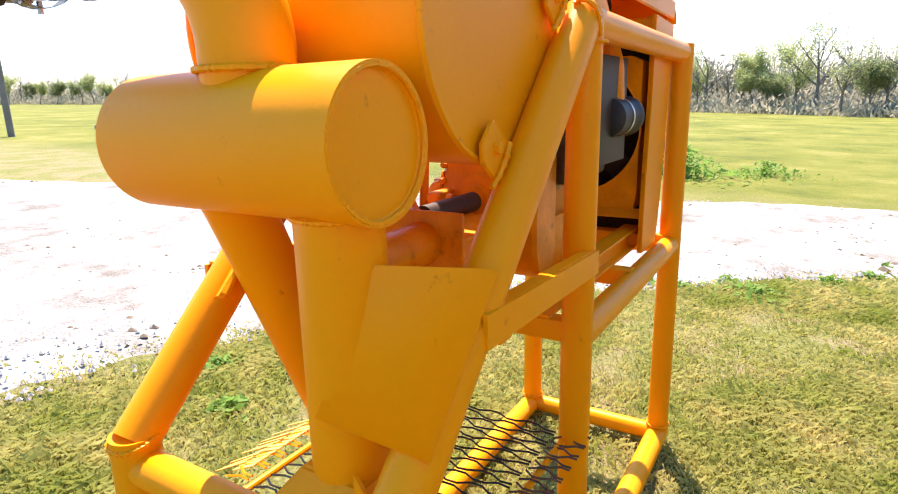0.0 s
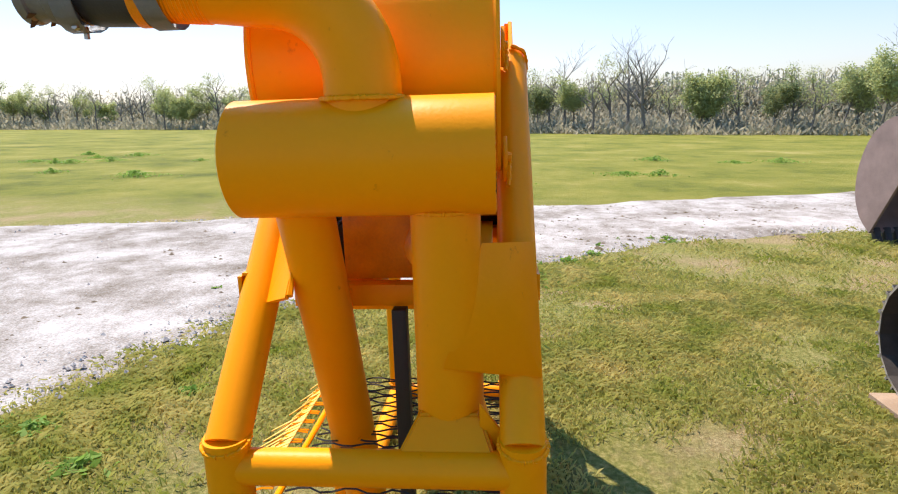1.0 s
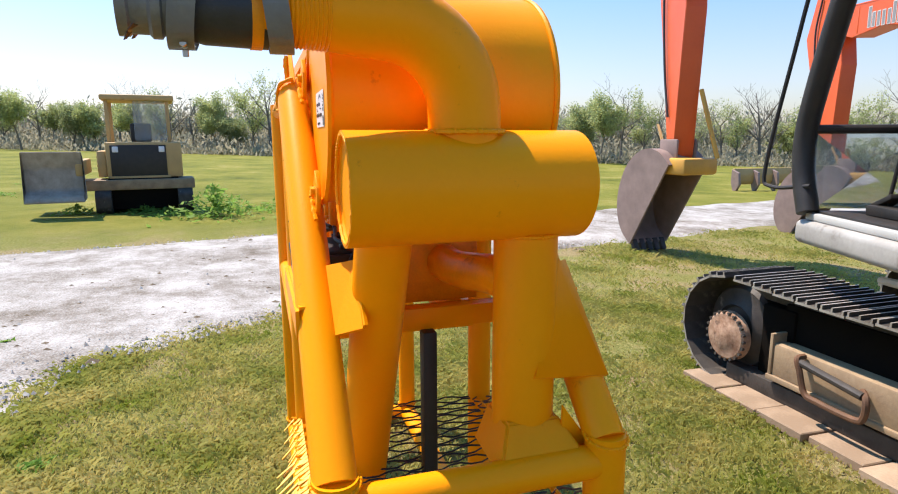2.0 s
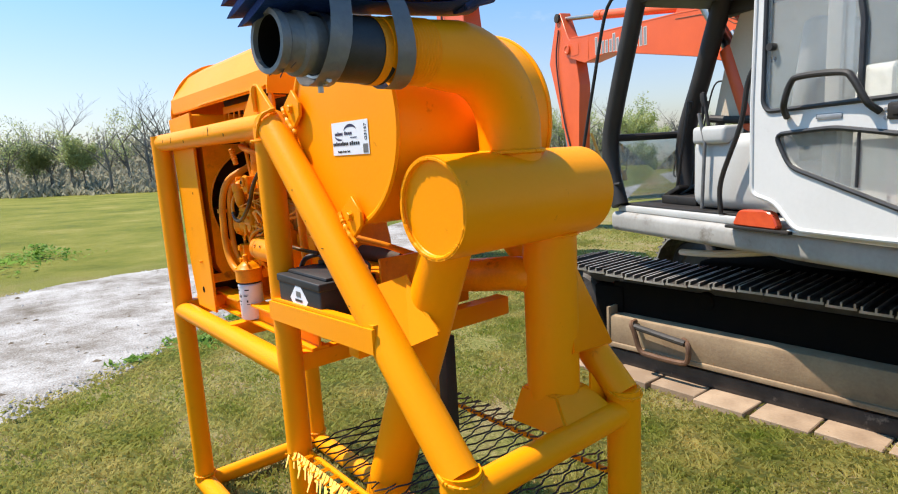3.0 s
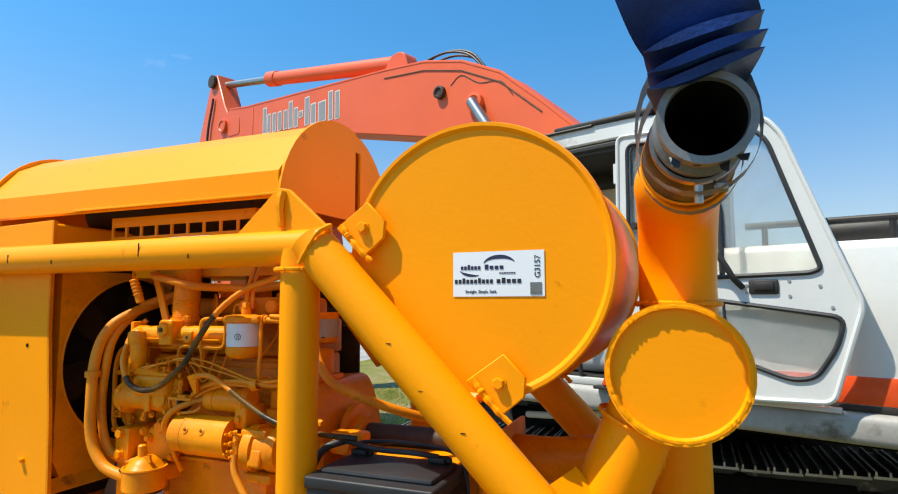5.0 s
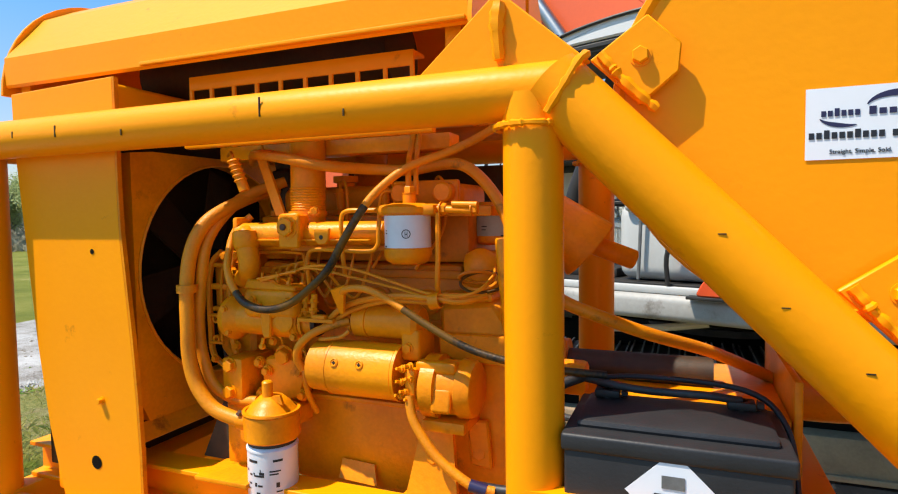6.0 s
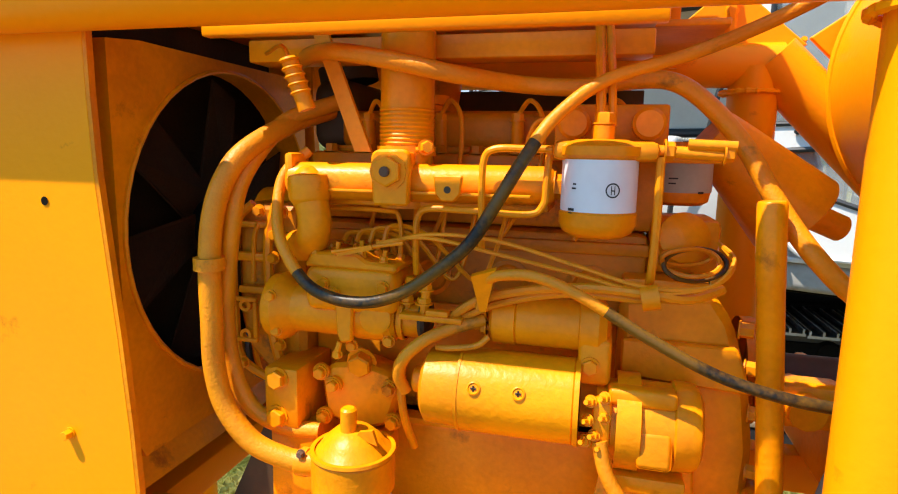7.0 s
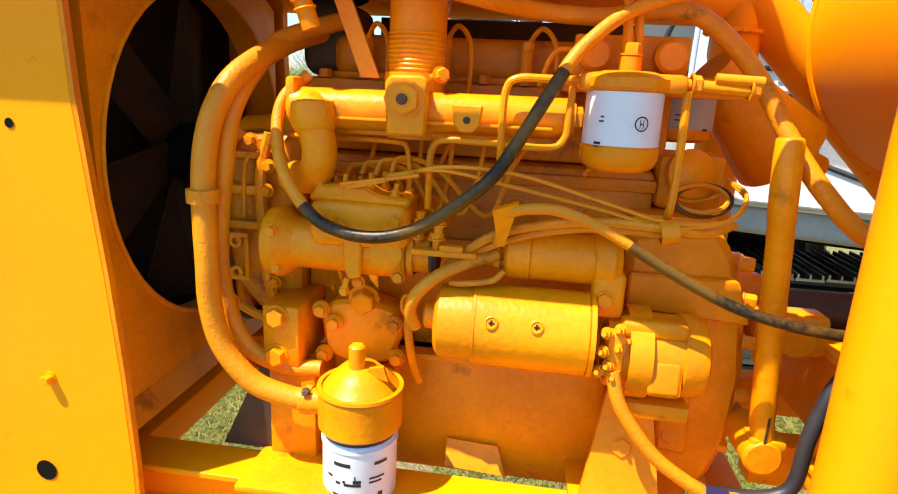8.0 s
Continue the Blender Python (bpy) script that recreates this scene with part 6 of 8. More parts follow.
    for x in (-0.404, -0.349):
        part("pole_screw", spun((x, 0.0735, 1.4515), (0, -1, 0.42), [(0, 0.0085), (0.0025, 0.0085), (0.0035, 0.0068), (0.002, 0.0055), (0.002, 0)], 20), Y, st)
        for a, b in (((-0.0035, 0), (0.0035, 0)), ((0, -0.0035), (0, 0.0035))):
            part("screw_slot", rod((x + a[0], 0.0708, 1.4525 + a[1]), (x + b[0], 0.0708, 1.4525 + b[1]), 0.0013, 6), DARK, st)
    part("end_boss", rod((-0.478, 0.122, 1.436), (-0.495, 0.122, 1.436), 0.018, 18, 0.003), Y, st)
    nose = part("starter_nose", spun((-0.258, 0.140, 1.407), (1, 0, 0), [(0, 0.040), (0.0, 0.048), (0.024, 0.050), (0.026, 0.056), (0.052, 0.056), (0.054, 0.052), (0.090, 0.051), (0.092, 0.055), (0.112, 0.054), (0.120, 0.050), (0.124, 0.042), (0.124, 0)], 44), Y, top)
    part("nose_strap", spun((-0.234, 0.140, 1.407), (1, 0, 0), [(0, 0.055), (0, 0.060), (0.028, 0.060), (0.028, 0.055)], 44), Y, nose)
    part("strap_lug", box(-0.245, -0.165, 0.098, 0.125, 1.440, 1.462, 0.006, 3), Y, nose)
    part("nose_window", turned(box(-0.020, 0.020, -0.004, 0.004, -0.022, 0.022, 0.006, 3), pose(-0.190, 0.088, 1.395, -10)), Y, nose)
    part("nose_foot", box(-0.235, -0.150, 0.10, 0.20, 1.330, 1.352, 0.004), Y, nose)
    sol = part("solenoid", spun((-0.396, 0.148, 1.522), (1, 0, 0), [(0, 0), (0, 0.026), (0.004, 0.032), (0.032, 0.0325), (0.033, 0.030), (0.035, 0.0315), (0.112, 0.0315), (0.114, 0.036), (0.136, 0.037), (0.146, 0.030), (0.152, 0)], 38), Y, top)
    part("solenoid_lug", box(-0.283, -0.243, 0.115, 0.19, 1.455, 1.515, 0.008, 3), Y, sol)
    part("bolt", hexbolt((-0.268, 0.115, 1.480), (0, -1, 0), 0.010, 0.008), Y, sol)
    for dz in (-0.012, 0.012):
        part("terminal_stud", join(rod((-0.395, 0.142, 1.522 + dz), (-0.418, 0.140, 1.522 + dz), 0.005, 8), hexbolt((-0.402, 0.141, 1.522 + dz), (-1, 0, 0), 0.009, 0.008)), Y, sol)
    tb = part("terminal_block", box(-0.262, -0.240, 0.084, 0.115, 1.390, 1.448, 0.006), Y, nose)
    for dx, dz in ((-0.012, 0.03), (0.005, 0.012), (-0.006, -0.012), (0.004, 0.036), (-0.014, 0.006), (-0.016, -0.02), (0.003, -0.026)):
        part("terminal_nut", join(hexbolt((-0.252 + dx, 0.086, 1.418 + dz), (-0.4, -1, 0.3), 0.0062, 0.007), rod((-0.252 + dx, 0.085, 1.418 + dz), (-0.258 + dx, 0.071, 1.422 + dz), 0.003, 8)), Y, tb)
    part("starter_lead", hose([(-0.505, 0.115, 1.420), (-0.512, 0.105, 1.445), (-0.502, 0.100, 1.472), (-0.475, 0.105, 1.497), (-0.44, 0.120, 1.512), (-0.405, 0.135, 1.522)], 0.0085, 12), YELLOW_HOSE, top, "overpainted rubber lead")
    part("jumper_wire", hose([(-0.462, 0.112, 1.486), (-0.445, 0.106, 1.488), (-0.41, 0.108, 1.494), (-0.395, 0.115, 1.505)], 0.004, 8), YELLOW_HOSE, top)
    # cables
    part("battery_cable", hose([(-0.252, 0.085, 1.40), (-0.243, 0.078, 1.365), (-0.225, 0.075, 1.335), (-0.195, 0.072, 1.30), (-0.16, 0.07, 1.275), (-0.12, 0.07, 1.255), (-0.085, 0.075, 1.25)], 0.009, 12), YELLOW_HOSE, top, "overpainted battery cable")
    part("cable_joint", rod((-0.13, 0.07, 1.257), (-0.10, 0.073, 1.2505), 0.011, 12), NAVY, top)
    part("battery_cable", hose([(-0.117, 0.08, 1.252), (-0.056, 0.08, 1.254), (-0.024, 0.08, 1.275), (-0.018, 0.08, 1.339), (-0.005, 0.08, 1.401), (0.021, 0.09, 1.44), (0.06, 0.12, 1.455)], 0.009, 12), BLACK_RUBBER, top, "black battery cable")
    run = curve([(-0.405, 0.105, 1.545), (-0.4, 0.1, 1.567), (-0.395, 0.09, 1.584), (-0.372, 0.08, 1.594), (-0.332, 0.075, 1.595), (-0.279, 0.07, 1.576), (-0.208, 0.068, 1.537), (-0.135, 0.066, 1.503), (-0.067, 0.064, 1.486), (-0.006, 0.066, 1.479), (0.041, 0.08, 1.471), (0.1, 0.1, 1.465)], 8)
    part("control_cable", tube(run[:44], 0.0068, 12), YELLOW_HOSE, top, "overpainted yellow control cable")
    part("control_cable", tube(run[43:], 0.0068, 12), OLIVE_HOSE, top, "black control cable with yellow overspray")
    part("cable_clamp", join(quad_plate((-0.404, 0.105, 1.545), (-0.396, 0.105, 1.545), (-0.382, 0.086, 1.602), (-0.412, 0.086, 1.592), 0.008)), Y, top)
    part("dipstick_tube", hose([(-0.522, 0.15, 1.425), (-0.52, 0.14, 1.40), (-0.515, 0.145, 1.36), (-0.508, 0.165, 1.315)], 0.006, 10), Y, top)
    part("dipstick_ring", tube([(-0.524 + 0.007 * math.cos(a), 0.143, 1.438 + 0.014 * math.sin(a)) for a in [2 * math.pi * k / 16 for k in range(17)]], 0.0028, 6), Y, top)
    # bell housing
    bell = part("bell_housing", sheet([(-0.235, 1.555), (-0.12, 1.565), (-0.095, 1.53), (-0.07, 1.45), (-0.058, 1.36), (-0.062, 1.26), (-0.085, 1.19), (-0.12, 1.165), (-0.20, 1.17), (-0.235, 1.25)], 0.34, "xz", 0.19, 0.012), Y, top)
    for x, z in ((-0.075, 1.47), (-0.065, 1.41), (-0.062, 1.33), (-0.078, 1.25), (-0.085, 1.52)):
        part("bolt", hexbolt((x - 0.002, 0.20, z), (1, -0.3, 0), 0.010, 0.018), Y, bell)
    part("bell_rib", sheet([(-0.23, 1.50), (-0.09, 1.50), (-0.068, 1.44), (-0.23, 1.45)], 0.012, "xz", 0.179, 0.003), Y, bell)
    part("bell_cap", box(-0.232, -0.125, 0.195, 0.40, 1.562, 1.578, 0.004), Y, bell)
    rear = part("rear_leg", quad_plate((-0.275, 0.115, 1.183), (-0.165, 0.115, 1.183), (-0.19, 0.15, 1.35), (-0.245, 0.15, 1.35), 0.012), Y, top)
    for x, z, y in ((-0.222, 1.272, 0.13), (-0.148, 1.268, 0.185)):
        part("bolt", hexbolt((x, y, z), (0, -1, 0.2), 0.014, 0.012), Y, rear)
    part("leg_plate", sheet([(-0.172, 1.335), (-0.13, 1.335), (-0.122, 1.24), (-0.165, 1.245)], 0.012, "xz", 0.175, 0.004), Y, top)
    part("rear_leg_foot", box(-0.285, -0.12, 0.075, 0.24, 1.183, 1.195, 0.002), Y, top)
    # hand lever
    lev = part("hand_lever", tube([(-0.044, 0.128, 1.290), (-0.052, 0.128, 1.33), (-0.0735, 0.130, 1.590), (-0.0740, 0.130, 1.592), (-0.0765, 0.130, 1.62), (-0.081, 0.130, 1.686), (-0.0812, 0.130, 1.689)], [0.013, 0.0150, 0.0150, 0.0158, 0.0160, 0.0160, 0.0140], 18), Y, top)
    part("lever_slot", box(-0.0515, -0.0485, 0.1125, 0.114, 1.305, 1.345, 0), DARK, lev)
    part("lever_hub", join(rod((-0.048, 0.112, 1.287), (-0.048, 0.20, 1.287), 0.025, 22, 0.004), box(-0.065, -0.022, 0.114, 0.15, 1.295, 1.312, 0.004)), Y, lev)
    part("lever_shaft", rod((-0.048, 0.19, 1.287), (-0.048, 0.30, 1.287), 0.013, 14), Y, lev)
    part("output_flange", spun((-0.055, YC, 1.42), (1, 0, 0), [(0, 0.08), (0.02, 0.08), (0.022, 0.05), (0.05, 0.05), (0.05, 0)], 30), Y, top)
    part("rear_bracket_arm", join(box(-0.05, 0.05, 0.21, 0.26, 1.39, 1.45, 0.01), rod((0.0, 0.19, 1.42), (0.0, 0.28, 1.42), 0.022, 16)), Y, top)
    return top


engine()


# ---- excavators ----
EXC = pose(-0.84, 3.1, 0.0, 0, 0, -20)
EXC_INV = EXC.inverted()


def holed_plate(outer, holes, thick, plane="xz", at=0.0):
    """A plate with openings through it."""
    bm = bmesh.new()
    ax = {"xz": (0, 2, 1), "xy": (0, 1, 2), "yz": (1, 2, 0)}[plane]
    edges, loops = [], []
    for loop in [outer] + holes:
        vs = []
        for p in loop:
            c = [0, 0, 0]
            c[ax[0]], c[ax[1]], c[ax[2]] = p[0], p[1], at
            vs.append(bm.verts.new(c))
        loops.append(vs)
        edges += [bm.edges.new((vs[k], vs[(k + 1) % len(vs)])) for k in range(len(vs))]
    fill = bmesh.ops.triangle_fill(bm, use_beauty=True, use_dissolve=False, edges=edges)
    faces = [f for f in fill["geom"] if isinstance(f, bmesh.types.BMFace)]
    ext = bmesh.ops.extrude_face_region(bm, geom=faces)
    d = [0, 0, 0]
    d[ax[2]] = thick
    bmesh.ops.translate(bm, vec=d, verts=[v for v in ext["geom"] if isinstance(v, bmesh.types.BMVert)])
    return bm


def rounded(pts, r=0.06, n=5):
    """A closed outline with its corners rounded."""
    out = []
    P = [Vector((*p, 0)) for p in pts]
    for k, b in enumerate(P):
        a, c = P[k - 1], P[(k + 1) % len(P)]
        q = min(r, (a - b).length * 0.45, (c - b).length * 0.45)
        s, e = b + (a - b).normalized() * q, b + (c - b).normalized() * q
        for i in range(n + 1):
            t = i / n
            p = s * (1 - t) ** 2 + b * 2 * t * (1 - t) + e * t * t
            out.append((p.x, p.y))
    return out


def loop_tube(pts2, v, r, seg=8):
    P = [(p[0], v, p[1]) for p in pts2]
    return tube(P + P[:1], r, seg, False)


def excavator():
    top = new("excavator")
    top.matrix_world = EXC
    tagged(top, "white and orange crawler excavator with its cab door open", "excavator", "excavators beside the lane")

    def lp(name, bm, mat, parent=None, label="", angle=35):
        ob = part(name, bm, mat, None, label, angle)
        ob.parent = parent or top
        return ob

    def wp(name, bm, mat, parent=None, label=""):
        """A part given in world metres (the undercarriage runs along x)."""
        return lp(name, turned(bm, EXC_INV), mat, parent, label)

    # undercarriage
    for side, (y0, y1) in enumerate(((3.12, 3.72), (5.28, 5.88))):
        ym, out = (y0 + y1) / 2, (y0 if side == 0 else y1)
        s = -1 if side == 0 else 1
        xf, xr, zc, rr = -1.28, 2.05, 0.36, 0.355
        n_arc = 9
        path = []
        L = xr - xf
        for k in range(19):
            f = k / 19
            path.append((xr - L * f, zc + rr + 0.035 - 0.03 * math.sin(math.pi * f * 2) ** 2, 0.0))
        for k in range(n_arc):
            a = math.pi / 2 + math.pi * (k + 0.5) / n_arc
            path.append((xf + (rr + 0.03) * math.cos(a), zc + (rr + 0.03) * math.sin(a), a - math.pi / 2))
        for k in range(19):
            path.append((xf + L * (k + 0.5) / 19, zc - rr - 0.045, math.pi))
        for k in range(n_arc):
            a = -math.pi / 2 + math.pi * (k + 0.5) / n_arc
            path.append((xr + (rr + 0.03) * math.cos(a), zc + (rr + 0.03) * math.sin(a), a - math.pi / 2))
        shoe_bm = join(box(-0.083, 0.083, -0.33, 0.33, 0, 0.016, 0), *[box(gx - 0.006, gx + 0.006, -0.33, 0.33, 0.016, 0.042, 0) for gx in (-0.07, 0.0, 0.07)])
        lp("track_chain", turned(join(box(xf, xr, ym - 0.11, ym + 0.11, zc + rr - 0.10, zc + rr - 0.01, 0.01), box(xf, xr, ym - 0.24, ym + 0.24, zc - rr - 0.03, zc - rr + 0.09, 0.01)), EXC_INV), TRACK)
        # added black boxes that stand for the shade between chain and frame
        wp("shade_infill", join(box(-0.90, 1.75, y0 + 0.17, y1 - 0.17, 0.34, 0.64, 0.01), box(xf + 0.2, -0.80, y0 + 0.15, y1 - 0.15, 0.05, 0.60, 0.02)), SHADE_BLACK, None, "black infill added as the shade inside the track")
        shoe_me = None
        for x, z, a in path:
            if shoe_me is None:
                first = part("track_shoe", shoe_bm, TRACK_PAD, None)
                shoe_me = first.data
                shoe_me.materials.append(WORN)
                for f in shoe_me.polygons:
                    f.material_index = 1 if f.center.z > 0.03 or abs(f.center.y) > 0.325 else 0
                ob = first
            else:
                ob = new("track_shoe", shoe_me)
            ob.parent = top
            ob.matrix_local = EXC_INV @ Matrix.Translation((x, ym, z)) @ Matrix.Rotation(-a, 4, "Y")
        part_frame = wp("track_frame", join(box(-0.86, 1.72, y0 + 0.04, y1 - 0.04, 0.15, 0.385, 0.02), box(-0.88, 1.74, (y0 + 0.02) if side == 0 else y1 - 0.06, (y0 + 0.06) if side == 0 else y1 - 0.02, 0.125, 0.16, 0.004)), MUD_FRAME, None, "dusty tan track frame")
        if side == 0:
            wp("frame_end_plate", box(-0.875, -0.85, y0 + 0.03, y0 + 0.2, 0.125, 0.45, 0.004), MUD_FRAME, part_frame)
            wp("tow_step", tube(curve([(-0.60, y0 + 0.03, 0.38), (-0.60, y0 - 0.03, 0.37), (-0.57, y0 - 0.035, 0.30), (-0.52, y0 - 0.035, 0.17), (-0.42, y0 - 0.035, 0.15), (-0.18, y0 - 0.035, 0.15), (-0.13, y0 - 0.035, 0.19), (-0.13, y0 - 0.03, 0.29), (-0.20, y0 + 0.03, 0.31)], 4), 0.020, 8), RUST, part_frame)
            wp("step_bar", rod((-0.58, y0 - 0.02, 0.35), (-0.16, y0 - 0.02, 0.30), 0.025, 10), TRACK, part_frame)
        for k in range(8):
            x = -0.72 + 0.34 * k
            wp("bottom_roller", spun((x, y0 + 0.14, 0.075), (0, 1, 0), [(0, 0), (0, 0.06), (0.02, 0.085), (0.08, 0.075), (0.24, 0.075), (0.30, 0.085), (0.32, 0.06), (0.32, 0)], 18), TRACK)
        for x in (-0.1, 1.1):
            # carrier rollers coloured black like the shade they sit in
            wp("carrier_roller", spun((x, y0 + 0.16, 0.585), (0, 1, 0), [(0, 0), (0, 0.06), (0.03, 0.075), (0.25, 0.075), (0.28, 0.06), (0.28, 0)], 18), SHADE_BLACK)
        idler = wp("idler_wheel", spun((xf, y0 + 0.13, zc), (0, 1, 0), [(0, 0), (0, 0.15), (-0.02, 0.17), (0.02, 0.22), (0.03, 0.29), (0.06, 0.315), (0.28, 0.315), (0.31, 0.29), (0.32, 0)], 36), TRACK)
        hub = wp("hub_cover", spun((xf, out + s * -0.03, zc - 0.06), (0, s, 0), [(-0.06, 0.185), (0.0, 0.18), (0.012, 0.165), (0.016, 0.10), (0.022, 0.09), (0.024, 0)], 30), HUB_TAN, idler, "tan rusted hub cover")
        for k in range(22):
            a = 2 * math.pi * k / 22
            wp("hub_bolt", rod((xf + 0.18 * math.cos(a), out + s * -0.04, zc - 0.06 + 0.18 * math.sin(a)), (xf + 0.18 * math.cos(a), out + s * -0.015, zc - 0.06 + 0.18 * math.sin(a)), 0.012, 6), TRACK_PAD, idler)
        wp("drive_sprocket", spun((xr, y0 + 0.13, zc), (0, 1, 0), [(0, 0), (0, 0.2), (0.02, 0.26), (0.06, 0.31), (0.28, 0.31), (0.32, 0.2), (0.32, 0)], 30), TRACK)
    # centre frame painted black for the shade under the house
    wp("centre_frame", box(-0.4, 1.5, 3.72, 5.28, 0.42, 0.80, 0.05), SHADE_BLACK)
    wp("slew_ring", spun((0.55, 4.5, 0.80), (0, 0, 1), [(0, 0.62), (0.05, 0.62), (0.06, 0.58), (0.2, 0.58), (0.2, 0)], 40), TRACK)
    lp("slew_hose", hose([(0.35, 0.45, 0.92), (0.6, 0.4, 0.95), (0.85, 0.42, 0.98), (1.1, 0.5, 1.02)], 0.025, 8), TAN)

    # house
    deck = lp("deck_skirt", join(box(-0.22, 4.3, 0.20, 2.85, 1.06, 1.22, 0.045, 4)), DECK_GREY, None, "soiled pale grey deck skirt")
    # underside painted black, its shade put into the colour
    lp("deck_underside", box(0.25, 4.2, 0.55, 2.6, 0.985, 1.059, 0.02), SHADE_BLACK)
    eng = lp("engine_cover", join(box(1.78, 4.25, 0.26, 2.8, 1.225, 2.10, 0.05, 3)), CAB_WHITE)
    lp("red_stripe", box(1.80, 4.20, 0.253, 0.262, 1.26, 1.40, 0.002), RED_LENS, eng, "red stripe along the cover")
    lp("dark_stripe", box(1.80, 4.20, 0.253, 0.262, 1.225, 1.255, 0.002), BLACK, eng)
    lp("hand_rail", join(rod((2.0, 0.35, 2.22), (4.1, 0.35, 2.20), 0.02, 10), *[rod((x, 0.35, 2.08), (x, 0.35, 2.21), 0.016, 8) for x in (2.1, 2.7, 3.4, 4.0)]), BLACK)
    lp("exhaust_hump", box(2.35, 2.85, 0.5, 0.9, 2.10, 2.24, 0.06, 3), BLACK)
    lp("counterweight", box(4.26, 4.75, 0.3, 2.75, 1.0, 2.0, 0.15, 5), GREY_SKIRT)

    # cab
    v0, v1 = 0.24, 0.98
    lp("cab_floor", box(-0.16, 1.75, v0, v1, 1.222, 1.27, 0.01), CAB_GREY)
    lp("floor_mat", box(-0.12, 1.2, v0 + 0.04, v1 - 0.04, 1.271, 1.285, 0.004), BLACK)
    roof_prof = [(0.02, 2.84), (0.10, 2.91), (0.30, 2.965), (0.70, 3.0), (1.40, 2.99), (1.78, 2.93), (1.80, 2.86), (1.30, 2.865), (0.30, 2.86)]
    roof = lp("cab_roof", sheet(rounded(roof_prof, 0.05), v1 - v0 + 0.08, "xz", v0 - 0.04, 0.012), CAB_WHITE)
    lp("roof_hatch", box(0.95, 1.6, v0 + 0.2, v1 - 0.2, 2.985, 3.035, 0.02), BLACK, roof)
    lp("drip_rail", tube(curve([(0.05, v0 - 0.05, 2.85), (0.20, v0 - 0.05, 2.93), (0.60, v0 - 0.05, 2.98), (1.1, v0 - 0.05, 2.985)], 5), 0.012, 8), BLACK, roof)
    lp("roof_lamp_bar", join(box(0.80, 1.52, v0 - 0.06, v0 - 0.02, 2.985, 3.022, 0.012), box(1.30, 1.62, v0 - 0.05, v0 + 0.14, 3.0, 3.03, 0.01)), BLACK, roof)
    lp("aerial", join(rod((1.72, v0, 2.93), (1.80, v0, 2.97), 0.010, 8), rod((1.80, v0, 2.94), (1.80, v0, 3.00), 0.016, 8)), BLACK, roof)
    lp("front_pillar", tube(curve([(-0.13, v0, 1.27), (-0.23, v0, 1.52), (-0.25, v0, 1.80), (-0.16, v0, 2.12), (0.01, v0, 2.58), (0.11, v0, 2.84), (0.2, v0, 2.91)], 5), 0.07, 12), BLACK)
    lp("front_pillar", tube(curve([(-0.02, 0.86, 1.27), (-0.07, 0.86, 1.55), (-0.06, 0.86, 1.85), (0.10, 0.86, 2.25), (0.24, 0.86, 2.62), (0.34, 0.86, 2.86)], 5), [0.075] * 26, 12), BLACK)
    lp("headliner", join(box(0.06, 1.70, v0 - 0.02, v1, 2.79, 2.858, 0.01), box(0.26, 1.70, v1 - 0.10, v1 - 0.01, 2.68, 2.80, 0.01)), BLACK, None, "black cab headliner")
    lp("right_window_frame", tube(curve([(0.18, 0.88, 1.93), (0.5, 0.90, 1.90), (1.1, 0.92, 1.90), (1.66, 0.93, 1.92)], 4), 0.03, 10), BLACK)
    for v in (v0, v1):
        lp("rear_pillar", box(1.66, 1.75, v - 0.02, v + 0.04, 1.27, 2.79, 0.02), GREY_SKIRT)
    lp("rear_wall", box(1.70, 1.75, v0, v1, 1.27, 1.95, 0.01), CAB_GREY)
    lp("rear_window_frame", holed_plate([(v0, 1.95), (v1, 1.95), (v1, 2.86), (v0, 2.86)], [rounded([(v0 + 0.07, 2.02), (v1 - 0.07, 2.02), (v1 - 0.07, 2.80), (v0 + 0.07, 2.80)], 0.08)], 0.04, "yz", 1.71), CAB_GREY)
    lp("right_sill", box(-0.1, 1.7, v1 - 0.02, v1 + 0.03, 1.27, 1.42, 0.01), BLACK)
    lp("front_cross_bar", rod((-0.22, v0, 1.82), (-0.12, v1, 1.82), 0.03, 10), BLACK)
    lp("side_cross_bar", rod((-0.06, v1 - 0.08, 1.82), (0.70, v1 - 0.03, 1.80), 0.03, 10), BLACK)
    lp("top_cross_bar", rod((0.10, v0, 2.82), (0.10, v1, 2.82), 0.03, 10), BLACK)
    lp("left_top_rail", rod((0.08, v0, 2.83), (1.7, v0, 2.84), 0.035, 10), BLACK)
    lp("right_top_rail", rod((0.08, v1, 2.83), (1.7, v1, 2.84), 0.035, 10), BLACK)
    g = lp("lower_windscreen", quad_plate((-0.125, v0 + 0.04, 1.30), (-0.105, v1 - 0.04, 1.30), (-0.13, v1 - 0.04, 1.80), (-0.22, v0 + 0.04, 1.80), 0.005), GLASS)
    g.visible_shadow = False
    g = lp("right_window", quad_plate((-0.04, v1, 1.45), (0.60, v1, 1.45), (0.66, v1, 1.78), (-0.04, v1, 1.78), 0.005), GLASS)
    g.visible_shadow = False
